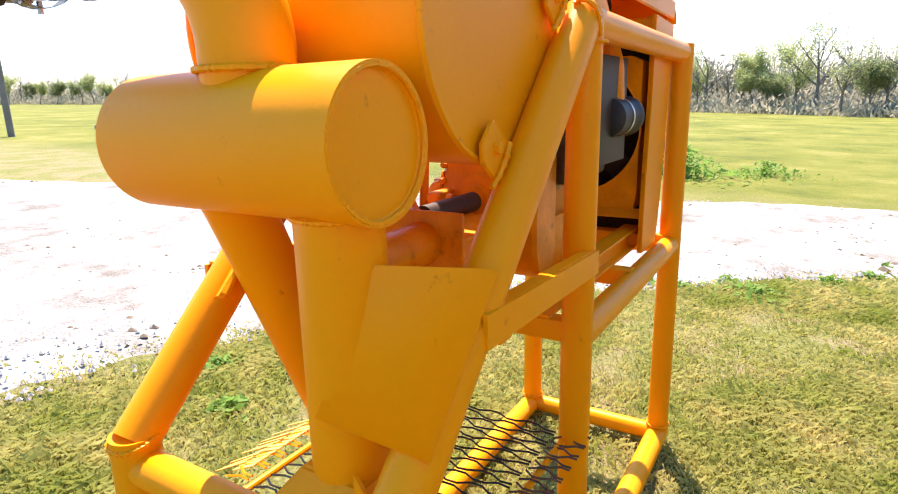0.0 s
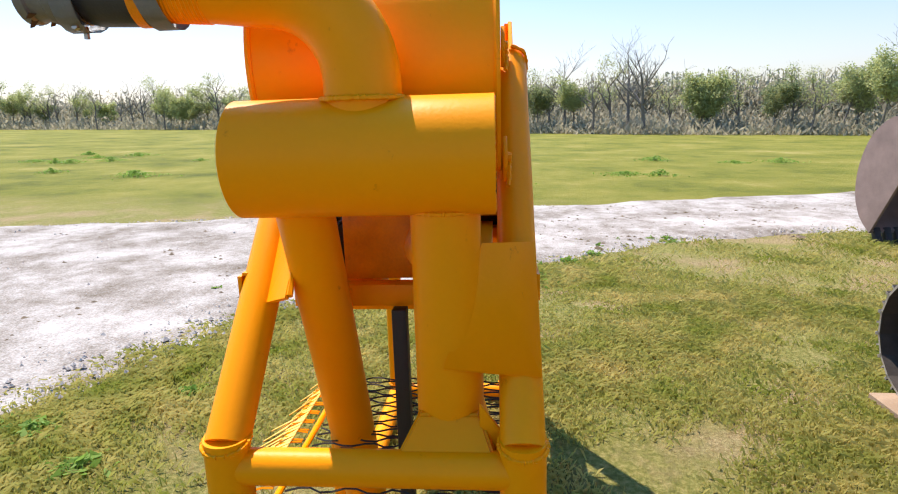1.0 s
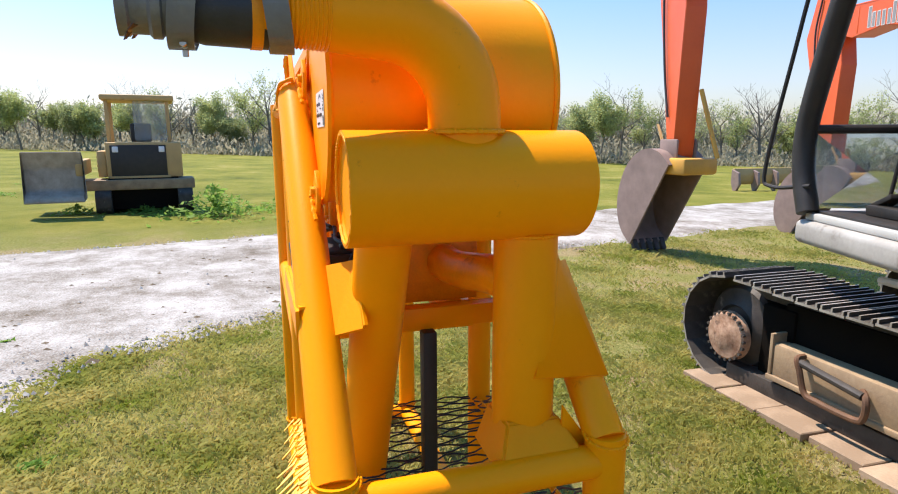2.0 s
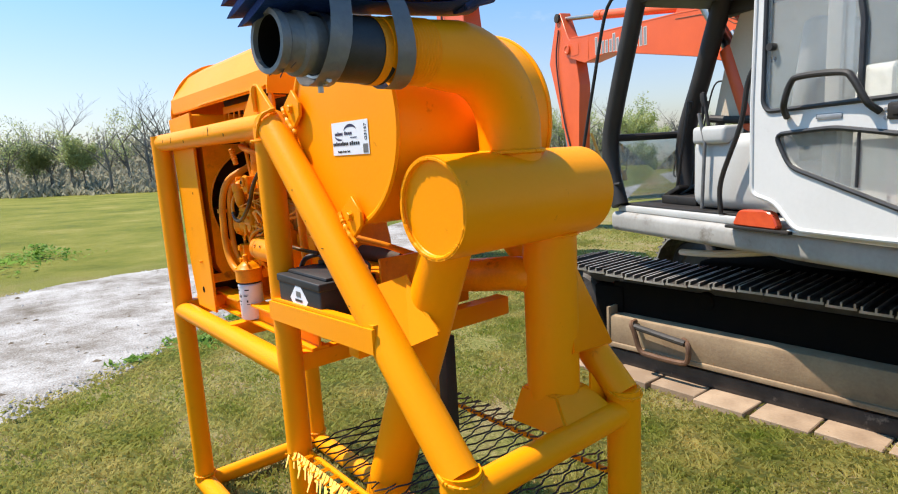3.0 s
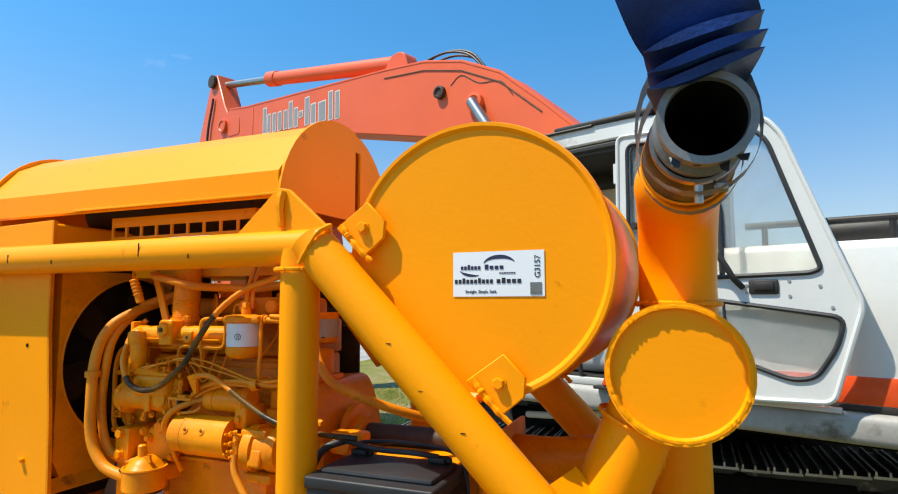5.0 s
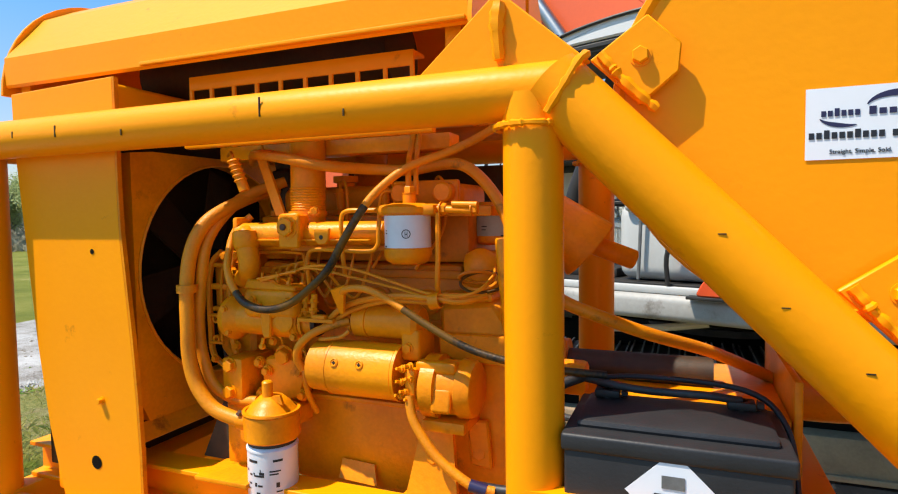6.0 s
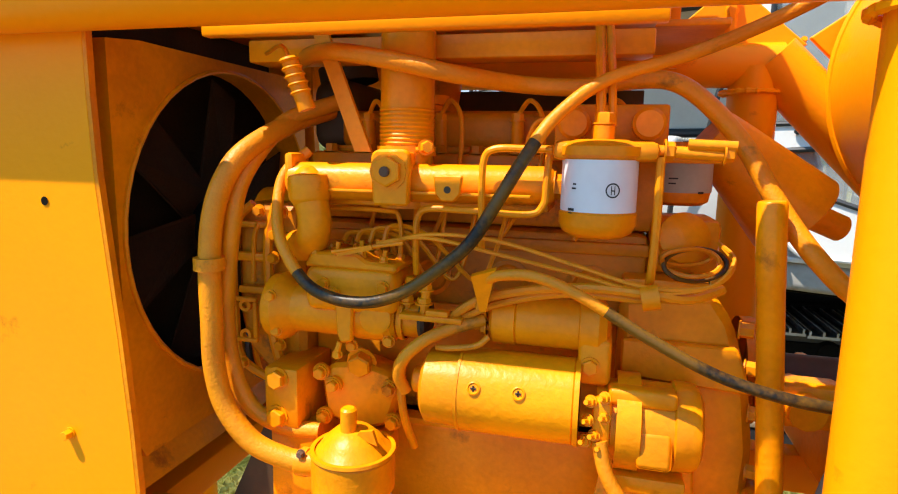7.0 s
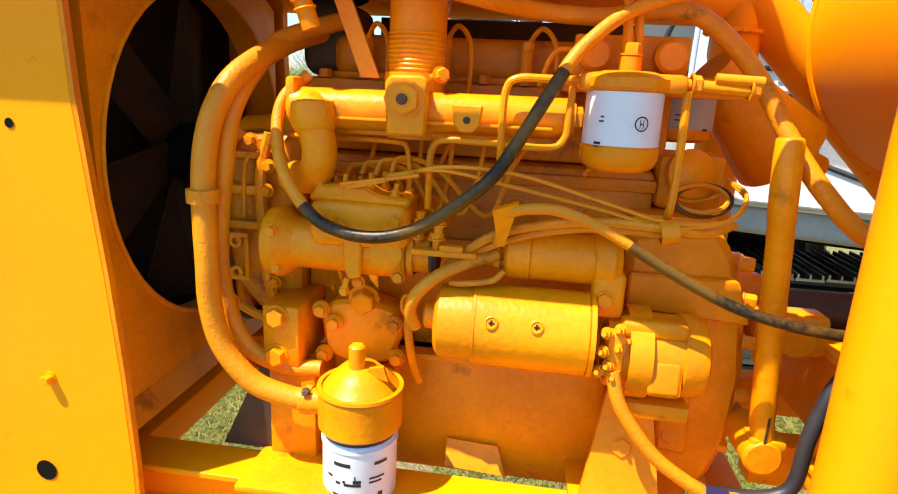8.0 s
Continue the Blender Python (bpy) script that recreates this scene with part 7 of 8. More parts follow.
    lp("mirror_bar", tube(curve([(-0.10, v0 - 0.02, 1.45), (-0.45, v0 - 0.10, 1.42), (-0.52, v0 - 0.12, 1.55), (-0.36, v0 - 0.08, 2.3), (-0.2, v0 - 0.05, 2.85), (0.02, v0 - 0.02, 2.90)], 5), 0.014, 8), BLACK)
    # seat and controls
    seat = lp("seat_base", box(0.75, 1.25, 0.48, 0.86, 1.29, 1.60, 0.05, 3), CAB_WHITE)
    lp("seat_cushion", box(0.72, 1.24, 0.46, 0.88, 1.60, 1.74, 0.06, 4), GREY_SKIRT, seat)
    lp("seat_back", turned(box(-0.07, 0.07, -0.21, 0.21, 0, 0.75, 0.06, 4), pose(1.27, 0.67, 1.70, 0, 8, 0)), GREY_SKIRT, seat)
    lp("side_console", join(box(0.55, 1.30, 0.34, 0.56, 1.29, 1.80, 0.09, 4), box(0.62, 0.92, 0.29, 0.47, 1.74, 1.86, 0.03, 3)), CAB_GREY, seat)
    lp("joystick", join(rod((0.70, 0.37, 1.86), (0.66, 0.37, 2.02), 0.012, 8), spun((0.66, 0.37, 2.0), (-0.2, 0, 1), [(0, 0.016), (0.05, 0.024), (0.09, 0.02), (0.1, 0)], 10)), BLACK, seat)
    for v in (0.55, 0.70):
        lp("travel_lever", join(rod((0.16, v, 1.29), (0.30, v, 2.02), 0.012, 8), rod((0.30, v, 1.97), (0.315, v, 2.06), 0.022, 8)), BLACK)
        lp("pedal", turned(box(-0.11, 0.11, -0.05, 0.05, -0.015, 0.015, 0.005), pose(0.16, v, 1.37, 0, -25, 0)), BLACK)
    lp("pedal_box", box(0.12, 0.50, 0.45, 0.85, 1.286, 1.35, 0.01), BLACK)
    lp("grab_rail", tube(curve([(0.93, v0 + 0.02, 1.28), (0.93, v0 + 0.02, 1.50), (1.08, v0 + 0.02, 1.85), (1.13, v0 + 0.02, 2.10), (1.20, v0 + 0.02, 2.20), (1.32, v0 + 0.02, 2.21)], 5), 0.016, 8), BLACK)
    lp("safety_lever", tube([(0.72, 0.30, 1.30), (0.74, 0.30, 1.75), (0.68, 0.30, 1.95)], 0.012, 8), CAST_ALU)
    lp("inner_panel", sheet(rounded([(0.16, 1.92), (1.66, 1.92), (1.66, 2.72), (0.42, 2.72), (0.30, 2.45)], 0.05), 0.02, "xz", v1 - 0.05, 0.004), TAN, None, "tan inner trim panel")
    # lamp at the sill
    lamp = lp("sill_lamp", sheet(rounded([(1.13, 1.237), (1.47, 1.237), (1.43, 1.325), (1.38, 1.345), (1.18, 1.335)], 0.03), 0.05, "xz", 0.15, 0.008), RED_LENS, None, "orange-red sill lamp")
    lp("lamp_base", box(1.08, 1.54, 0.145, 0.21, 1.215, 1.235, 0.004), BLACK, lamp)
    # door, folded back against the side
    vd = 0.13
    outline = rounded([(1.31, 2.85), (1.70, 2.83), (2.18, 2.80), (2.26, 2.69), (2.58, 1.76), (2.43, 1.27), (2.10, 1.255), (1.60, 1.255), (1.46, 1.40), (1.30, 1.44), (1.29, 1.95)], 0.05)
    up = rounded([(1.375, 2.79), (2.13, 2.735), (2.19, 2.66), (2.41, 1.95), (2.36, 1.93), (1.40, 1.91), (1.365, 1.96)], 0.06)
    low = rounded([(1.45, 1.78), (1.80, 1.80), (2.50, 1.70), (2.46, 1.55), (2.36, 1.39), (2.25, 1.37), (1.55, 1.60)], 0.06)
    door = lp("cab_door", holed_plate(outline, [up[::-1], low[::-1]], 0.045, "xz", vd), CAB_WHITE, None, "white cab door folded open")
    bm = loop_tube(outline, vd + 0.002, 0.014)
    lp("door_rim", bm, CAB_WHITE, door)
    for nm, o in (("upper_gasket", up), ("lower_gasket", low)):
        lp(nm, loop_tube(o, vd - 0.002, 0.013), BLACK_RUBBER, door)
    for nm, o in (("upper_pane", up), ("lower_pane", low)):
        p = lp(nm, sheet(o, 0.005, "xz", vd + 0.02, 0), GLASS, door)
        p.visible_shadow = False
    lp("pane_divider", tube([(1.83, vd + 0.01, 2.76), (1.92, vd + 0.01, 2.30), (1.92, vd + 0.01, 1.92)], 0.016, 8), BLACK_RUBBER, door)
    lp("pane_divider", rod((1.92, vd + 0.012, 1.79), (1.92, vd + 0.012, 1.50), 0.008, 8), BLACK_RUBBER, door)
    lp("door_bar", tube(curve([(1.53, vd - 0.01, 1.87), (1.56, vd - 0.07, 1.93), (1.60, vd - 0.075, 2.04), (1.66, vd - 0.075, 2.07), (1.88, vd - 0.075, 2.06), (1.94, vd - 0.075, 2.02), (2.0, vd - 0.06, 1.91), (2.03, vd - 0.01, 1.86)], 5), 0.017, 10), BLACK, door)
    lp("latch", join(box(2.06, 2.21, vd - 0.015, vd + 0.01, 1.82, 1.90, 0.012, 2), box(2.09, 2.19, vd - 0.022, vd - 0.012, 1.84, 1.885, 0.006)), BLACK, door)
    lp("name_plate", box(1.70, 1.84, vd - 0.006, vd, 1.845, 1.872, 0.006), TAPE, door)
    lp("window_knob", rod((1.41, vd - 0.02, 2.26), (1.41, vd + 0.02, 2.26), 0.022, 10), BLACK, door)
    for x, z in ((2.05, 1.87), (2.26, 1.89), (2.05, 1.83), (2.40, 1.86), (2.26, 1.81), (2.45, 1.75)):
        lp("rivet", rod((x, vd - 0.004, z), (x, vd, z), 0.009, 8), TAPE, door)
    for w in (2.55, 1.60):
        lp("hinge", rod((1.285, vd + 0.02, w), (1.285, vd + 0.02, w + 0.13), 0.018, 10), CAB_WHITE, door)
    lp("door_sill_plate", box(1.50, 2.45, vd + 0.05, vd + 0.10, 1.215, 1.24, 0.004), CAB_WHITE, door)

    # boom, stick and bucket
    b0, b1 = 1.08, 1.52
    boom_out = [(1.65, 1.45), (1.5, 2.0), (0.85, 2.95), (0.12, 3.62), (-0.35, 4.02), (-0.85, 4.27), (-1.40, 4.42), (-2.05, 4.50), (-5.20, 4.78), (-5.75, 4.86), (-6.05, 4.78), (-6.12, 4.58), (-5.95, 4.42), (-5.20, 4.16), (-4.25, 4.22), (-1.95, 3.70), (-1.35, 3.56), (-0.70, 3.34), (-0.10, 3.02), (0.75, 2.1), (1.15, 1.42)]
    boom = lp("boom", sheet(boom_out, b1 - b0, "xz", b0, 0.012), ORANGE)
    lp("boom_edge", tube([(p[0], b0 + 0.01, p[1]) for p in boom_out[2:10]], 0.018, 6), ORANGE, boom)
    for x, w, r in ((-0.66, 3.78, 0.10), (-1.14, 4.00, 0.07), (-5.93, 4.62, 0.12)):
        lp("pin_boss", spun((x, b0, w), (0, -1, 0), [(0, r), (0.05, r), (0.055, r * 0.7), (0.04, r * 0.55), (0.04, 0)], 22), DARK if r < 0.08 else ORANGE, boom)
    lp("boom_seam", box(-5.05, -5.02, b0 - 0.006, b0, 4.22, 4.72, 0.002), ORANGE, boom)
    lp("tip_panel", sheet(rounded([(-5.85, 4.74), (-5.45, 4.70), (-5.42, 4.40), (-5.80, 4.42)], 0.08), 0.008, "xz", b0 - 0.008, 0.002), ORANGE, boom)
    # bold two-tone emblem strokes on the boom side
    for k, (a, wdt, lo, hi) in enumerate(((0.0, 0.07, 0, 0.36), (0.12, 0.07, 0, 0.25), (0.26, 0.07, 0, 0.25), (0.40, 0.07, 0, 0.25), (0.55, 0.07, 0, 0.25), (0.68, 0.07, 0, 0.36), (0.81, 0.07, 0, 0.25), (0.93, 0.07, 0.12, 0.19), (1.07, 0.08, 0, 0.36), (1.21, 0.09, 0, 0.25), (1.38, 0.14, 0, 0.25), (1.60, 0.07, 0, 0.36), (1.74, 0.07, 0, 0.34))):
        u = -4.72 + a
        base = 4.27 - (u + 4.72) * 0.085
        lp("emblem_edge", box(u - 0.015, u + wdt + 0.015, b0 - 0.004, b0 - 0.001, base + lo - 0.015, base + hi + 0.015, 0), CAB_WHITE, boom)
        lp("emblem_stroke", box(u, u + wdt, b0 - 0.007, b0 - 0.0045, base + lo, base + hi, 0), GREY_SKIRT, boom)
    for v, dz in ((0.14, 0.0), (0.19, 0.03), (0.24, -0.01)):
        lp("boom_hose", hose([(-1.60, b0 + v, 4.44), (-1.45, b0 + v, 4.50 + dz), (-1.15, b0 + v, 4.50 + dz), (-0.85, b0 + v, 4.38 + dz), (-0.62, b0 + v, 4.12)], 0.014, 8), BLACK_RUBBER, boom)
    lp("boom_line", tube([(p[0], b0 - 0.004, p[1] - 0.10) for p in boom_out[3:8]], 0.007, 6), RUST, boom)
    lp("weld_seam", tube(curve([(-1.0, b0 - 0.001, 4.05), (-0.85, b0 - 0.001, 4.12), (-0.62, b0 - 0.001, 3.98), (-0.35, b0 - 0.001, 3.93), (-0.2, b0 - 0.001, 3.75)], 4), 0.006, 6), RUST, boom)
    cyl = lp("arm_cylinder", rod((-1.95, 1.3, 4.62), (-4.75, 1.3, 5.17), 0.10, 18, 0.01), ORANGE)
    lp("cylinder_gland", rod((-4.70, 1.3, 5.16), (-4.95, 1.3, 5.21), 0.115, 18, 0.01), ORANGE, cyl)
    lp("cylinder_rod", rod((-4.9, 1.3, 5.20), (-6.42, 1.3, 5.48), 0.055, 14), STEEL, cyl, "bright steel piston rod")
    lp("cylinder_lug", sheet(rounded([(-2.25, 4.50), (-1.75, 4.45), (-1.85, 4.72), (-2.05, 4.74)], 0.08), 0.2, "xz", 1.2, 0.01), ORANGE, cyl)
    for v in (1.0, 1.6):
        cy = lp("boom_cylinder", rod((0.26, v, 2.46), (0.72, v, 1.35), 0.09, 16, 0.01), ORANGE)
        lp("boom_rod", rod((-0.66, v, 3.78), (0.28, v, 2.42), 0.055, 14), STEEL, cy, "bright steel piston rod")
    s0, s1 = 1.14, 1.46
    stick = lp("stick", sheet([(-6.52, 5.60), (-6.36, 5.62), (-6.05, 5.0), (-5.72, 4.55), (-5.55, 3.7), (-5.72, 1.50), (-5.85, 1.40), (-6.00, 1.50), (-6.45, 2.9), (-6.90, 4.20), (-6.98, 4.45)], s1 - s0, "xz", s0, 0.012), ORANGE)
    lp("stick_ear", spun((-6.44, s0, 5.50), (0, -1, 0), [(0, 0.11), (0.06, 0.11), (0.065, 0.05), (0.065, 0)], 18), DARK, stick)
    lp("stick_hose", hose([(-6.4, s0 - 0.03, 5.2), (-6.55, s0 - 0.04, 4.4), (-6.3, s0 - 0.04, 3.0), (-6.0, s0 - 0.03, 2.1)], 0.02, 8), BLACK_RUBBER, stick)
    bc = lp("bucket_cylinder", rod((-6.75, 1.3, 4.1), (-6.55, 1.3, 2.7), 0.085, 16, 0.01), ORANGE)
    lp("bucket_rod", rod((-6.56, 1.3, 2.75), (-6.42, 1.3, 1.95), 0.045, 12), STEEL, bc)
    lk = lp("bucket_link", join(quad_plate((-6.45, s0 - 0.06, 2.0), (-6.35, s0 - 0.06, 1.9), (-5.95, s0 - 0.06, 1.45), (-6.0, s0 - 0.06, 1.6), 0.04), quad_plate((-6.45, s1 + 0.02, 2.0), (-6.35, s1 + 0.02, 1.9), (-5.95, s1 + 0.02, 1.45), (-6.0, s1 + 0.02, 1.6), 0.04)), DOZER)
    for v in (s1 + 0.02,):
        lp("side_link", rod((-5.62, v, 2.50), (-5.36, v + 0.22, 1.46), 0.035, 12, 0.006), COUPLER, lk, "scuffed yellow side link")
    prof = [(-5.60, 1.36), (-5.85, 1.56), (-6.22, 1.58), (-6.58, 1.34), (-6.78, 0.92), (-6.80, 0.50), (-6.66, 0.18), (-6.42, -0.02)]
    q0, q1 = 0.90, 1.70
    rim = [(p.x, p.z) for p in curve([(p[0], 0, p[1]) for p in prof], 3)]
    cx, cz = -6.2, 0.85
    inner = [(x + (cx - x) * 0.045, z + (cz - z) * 0.045) for x, z in rim]
    shell = sheet(rim + inner[::-1], q1 - q0 - 0.06, "xz", q0 + 0.03, 0)
    bucket = lp("bucket", shell, BUCKET, None, "worn brown digging bucket resting on the ground")
    for v in (q0, q1 - 0.03):
        lp("bucket_cheek", sheet([(p.x, p.z) for p in curve([(p[0], 0, p[1]) for p in prof], 3)], 0.03, "xz", v, 0), BUCKET, bucket)
    for v in (s0 - 0.05, s1):
        lp("bucket_lug", box(-6.05, -5.65, v, v + 0.05, 1.35, 1.75, 0.03), BUCKET, bucket)
    lp("coupler", box(-6.1, -5.35, s0 - 0.16, s1 + 0.2, 1.20, 1.46, 0.05), COUPLER, bucket, "yellow bucket coupler")
    for k in range(5):
        v = q0 + 0.06 + k * (q1 - q0 - 0.22) / 4
        lp("bucket_tooth", turned(join(box(-0.05, 0.17, 0, 0.10, -0.04, 0.04, 0.015), box(0.13, 0.28, 0.02, 0.08, -0.025, 0.025, 0.015)), pose(-6.44, v, 0.0, 0, 62, 0)), TRACK, bucket)
    # the bucket hangs askew on its coupler
    bucket.matrix_local = Matrix.Translation((-5.75, 1.3, 0)) @ Matrix.Rotation(radians(24), 4, "Z") @ Matrix.Translation((5.75, -1.3, 0))
    return top


EXCAVATOR = excavator()
twin = copy_thing(EXCAVATOR, pose(-2.42, 8.1, -0.18, 0, 0, -20) @ Matrix.Diagonal((0.96, 0.96, 0.96, 1)))
# its arm is lowered a little further
lowered = Matrix.Translation((1.3, 1.3, 1.5)) @ Matrix.Rotation(radians(-1.6), 4, "Y") @ Matrix.Translation((-1.3, -1.3, -1.5))
for ob in twin.children:
    if ob.name.split(".")[0] in ("boom", "arm_cylinder", "stick", "bucket_cylinder", "bucket_link", "bucket"):
        ob.matrix_basis = lowered @ ob.matrix_basis


def plank_mat():
    rnd = random.Random(11)
    top = thing("timber_mat", (0.3, 3.4, -0.07), "weathered timber planks laid under the excavator track", "timber mat")
    me = None
    for k in range(10):
        x = -1.29 + 0.37 * k
        if me is None:
            ob = part("plank", box(-0.175, 0.175, -0.48, 0.48, -0.03, 0.03, 0.006, 1), PLANK, None)
            me = ob.data
        else:
            ob = new("plank", me)
        ob.parent = top
        ob.matrix_local = pose(x - 0.3 + rnd.uniform(-0.01, 0.01), 0.02 + rnd.uniform(-0.03, 0.03), 0.012, rnd.uniform(-1, 0.5) - 1.4, rnd.uniform(-1, 1), rnd.uniform(-1.5, 1.5))


plank_mat()


# ---- ditching blade beyond the lane ----
def ditching_blade():
    top = thing("ditching_blade", (-18.7, 21.5, -0.54), "faded yellow ditching blade with rusty end plates on grass", "blade")
    prof = [(0.0, 0.28), (0.10, 0.42), (0.12, 0.70), (0.02, 0.98), (-0.04, 0.98), (0.05, 0.70), (0.03, 0.45), (-0.06, 0.30)]
    part("mouldboard", turned(sheet(prof, 4.2, "xz", 0.0, 0.01), pose(-18.7, 19.4, -0.52)), DOZER, top)
    for k in range(5):
        y = 19.35 + 1.05 * k
        part("end_plate", turned(sheet([(-0.1, 0.95), (0.28, 0.80), (0.36, 0.30), (0.16, -0.02), (0.02, 0.0), (-0.12, 0.4)], 0.12, "xz", 0.0, 0.01), pose(-18.66, y, -0.52)), BUCKET, top)


ditching_blade()


# ---- old crawler loader beyond the lane ----
def crawler():
    top = new("crawler_loader")
    top.matrix_world = pose(-13.4, -2.72, gz(-12, -3.0) - 0.02, 0, 0, 8) @ Matrix.Diagonal((0.80, 0.78, 0.84, 1))
    tagged(top, "faded ochre crawler loader with canopy parked beyond the lane", "loader")

    def lp(name, bm, mat, label=""):
        ob = part(name, bm, mat, None, label)
        ob.parent = top
        return ob
    lp("hood", box(-2.2, 0.0, -1.0, 1.05, 0.98, 1.95, 0.04), DOZER)
    lp("grille", box(0.0, 0.03, -0.88, 0.62, 1.02, 1.88, 0.01), BLACK, "black front grille")
    for y in (-0.74, 0.50):
        lp("head_lamp", box(0.03, 0.06, y - 0.08, y + 0.08, 1.68, 1.84, 0.02), FILTER_WHITE)
    lp("grille_sill", box(0.0, 0.05, -0.95, 0.7, 0.95, 1.03, 0.01), DOZER)
    lp("bumper", box(-0.9, 0.25, -2.9, 1.35, 0.66, 0.94, 0.03), MUD_FRAME)
    for y in (-0.9, 0.75):
        for x in (-1.9, -0.5):
            lp("canopy_post", box(x - 0.06, x + 0.06, y - 0.05, y + 0.05, 1.95, 3.1, 0.01), DOZER)
    lp("canopy_roof", box(-2.1, -0.3, -1.05, 0.95, 3.10, 3.26, 0.05), DOZER)
    g = lp("canopy_glass", box(-0.46, -0.44, -0.2, 0.7, 2.0, 3.1, 0), GLASS)
    g.visible_shadow = False
    for y in (-1.35, 0.85):
        lp("crawler_track", sheet(rounded([(-2.7, 0.1), (-2.4, 0.0), (0.2, 0.0), (0.4, 0.15), (0.4, 0.55), (0.2, 0.7), (-2.4, 0.75), (-2.7, 0.6)], 0.2), 0.42, "xz", y, 0.02), TRACK)
    # added black block that stands for the shadow under the machine
    lp("belly_shade", box(-2.3, 0.1, -1.0, 0.9, 0.12, 0.97, 0.03), SHADE_BLACK, "black block added as the shade between the tracks")
    lp("side_panel", box(-1.9, -0.12, -1.24, -1.004, 1.0, 1.72, 0.04), DOZER)
    for k in range(4):
        lp("panel_slot", box(-0.34, -0.20, -1.256, -1.241, 1.16 + 0.12 * k, 1.22 + 0.12 * k, 0.004), BLACK)
    lp("seat_back", box(-1.5, -1.3, -0.35, 0.25, 1.96, 2.5, 0.05), BLACK)
    lp("loader_arm", box(-1.2, 0.9, -1.7, -1.5, 1.1, 1.5, 0.04), DOZER)
    lp("loader_bucket", sheet(rounded([(0.6, 0.5), (1.3, 0.45), (1.2, 0.6), (0.9, 0.75), (0.85, 1.3), (1.05, 1.75), (0.7, 1.5)], 0.08), 1.4, "xz", -2.9, 0.02), LOG, "pale worn loader bucket")
    return top


crawler()


# ---- trees ----
def tree_meshes(seed, height, leafy):
    """A tapered trunk with limbs, and a broken crown of small leaf clumps."""
    rnd = random.Random(seed)
    wood = []
    leaves = []

    def grow(p, d, length, r, depth):
        pts, rs = [p], [r]
        n = 4
        for k in range(n):
            d = (d + Vector((rnd.uniform(-1, 1), rnd.uniform(-1, 1), rnd.uniform(-0.3, 0.6))) * 0.16).normalized()
            p = p + d * length / n
            pts.append(p)
            rs.append(r * (1 - 0.55 * (k + 1) / n))
        wood.append((pts, rs, 6 if depth == 0 else 4 if depth == 1 else 3))
        if depth >= 2:
            for q in pts[1:]:
                for _ in range(leafy * 2):
                    leaves.append(q + Vector((rnd.gauss(0, 1), rnd.gauss(0, 1), rnd.gauss(0, 1))) * 0.36)
        if depth < 3:
            kids = (8, 5, 3)[depth]
            for k in range(kids):
                i = rnd.randint(2 if depth == 0 else 1, n)
                a = rnd.uniform(0, 6.283)
                side = Vector((math.cos(a), math.sin(a), rnd.uniform(0.1, 0.9))).normalized()
                nd = (d * 0.55 + side * 0.85).normalized()
                grow(pts[i], nd, length * rnd.uniform(0.42, 0.65), rs[i] * 0.62, depth + 1)
    grow(Vector((0, 0, -0.2)), Vector((rnd.uniform(-0.06, 0.06), rnd.uniform(-0.06, 0.06), 1)), height * 0.62, height * 0.021, 0)
    V, F = [], []
    for pts, rs, seg in wood:
        base = len(V)
        for (p, a, b), q in zip(ring_frames(pts), rs):
            for k in range(seg):
                V.append(p + (a * math.cos(2 * math.pi * k / seg) + b * math.sin(2 * math.pi * k / seg)) * max(q, 0.012))
        for i in range(len(pts) - 1):
            for k in range(seg):
                j = (k + 1) % seg
                F.append((base + i * seg + k, base + i * seg + j, base + (i + 1) * seg + j, base + (i + 1) * seg + k))
    trunk = bpy.data.meshes.new("trunk")
    trunk.from_pydata(V, [], F)
    trunk.materials.append(BARK)
    smooth(trunk, 60)
    V, F = [], []
    for p in leaves:
        s = rnd.uniform(0.08, 0.20)
        a, b = Vector((rnd.gauss(0, 1), rnd.gauss(0, 1), rnd.gauss(0, 1))).normalized(), Vector((rnd.gauss(0, 1), rnd.gauss(0, 1), rnd.gauss(0, 1))).normalized()
        base = len(V)
        V += [p - a * s, p + b * s * 0.6, p + a * s, p - b * s * 0.6]
        F.append((base, base + 1, base + 2, base + 3))
    crown = bpy.data.meshes.new("crown")
    crown.from_pydata(V, [], F)
    crown.materials.append(LEAF_DARK if seed == 9 else LEAF)
    return trunk, crown


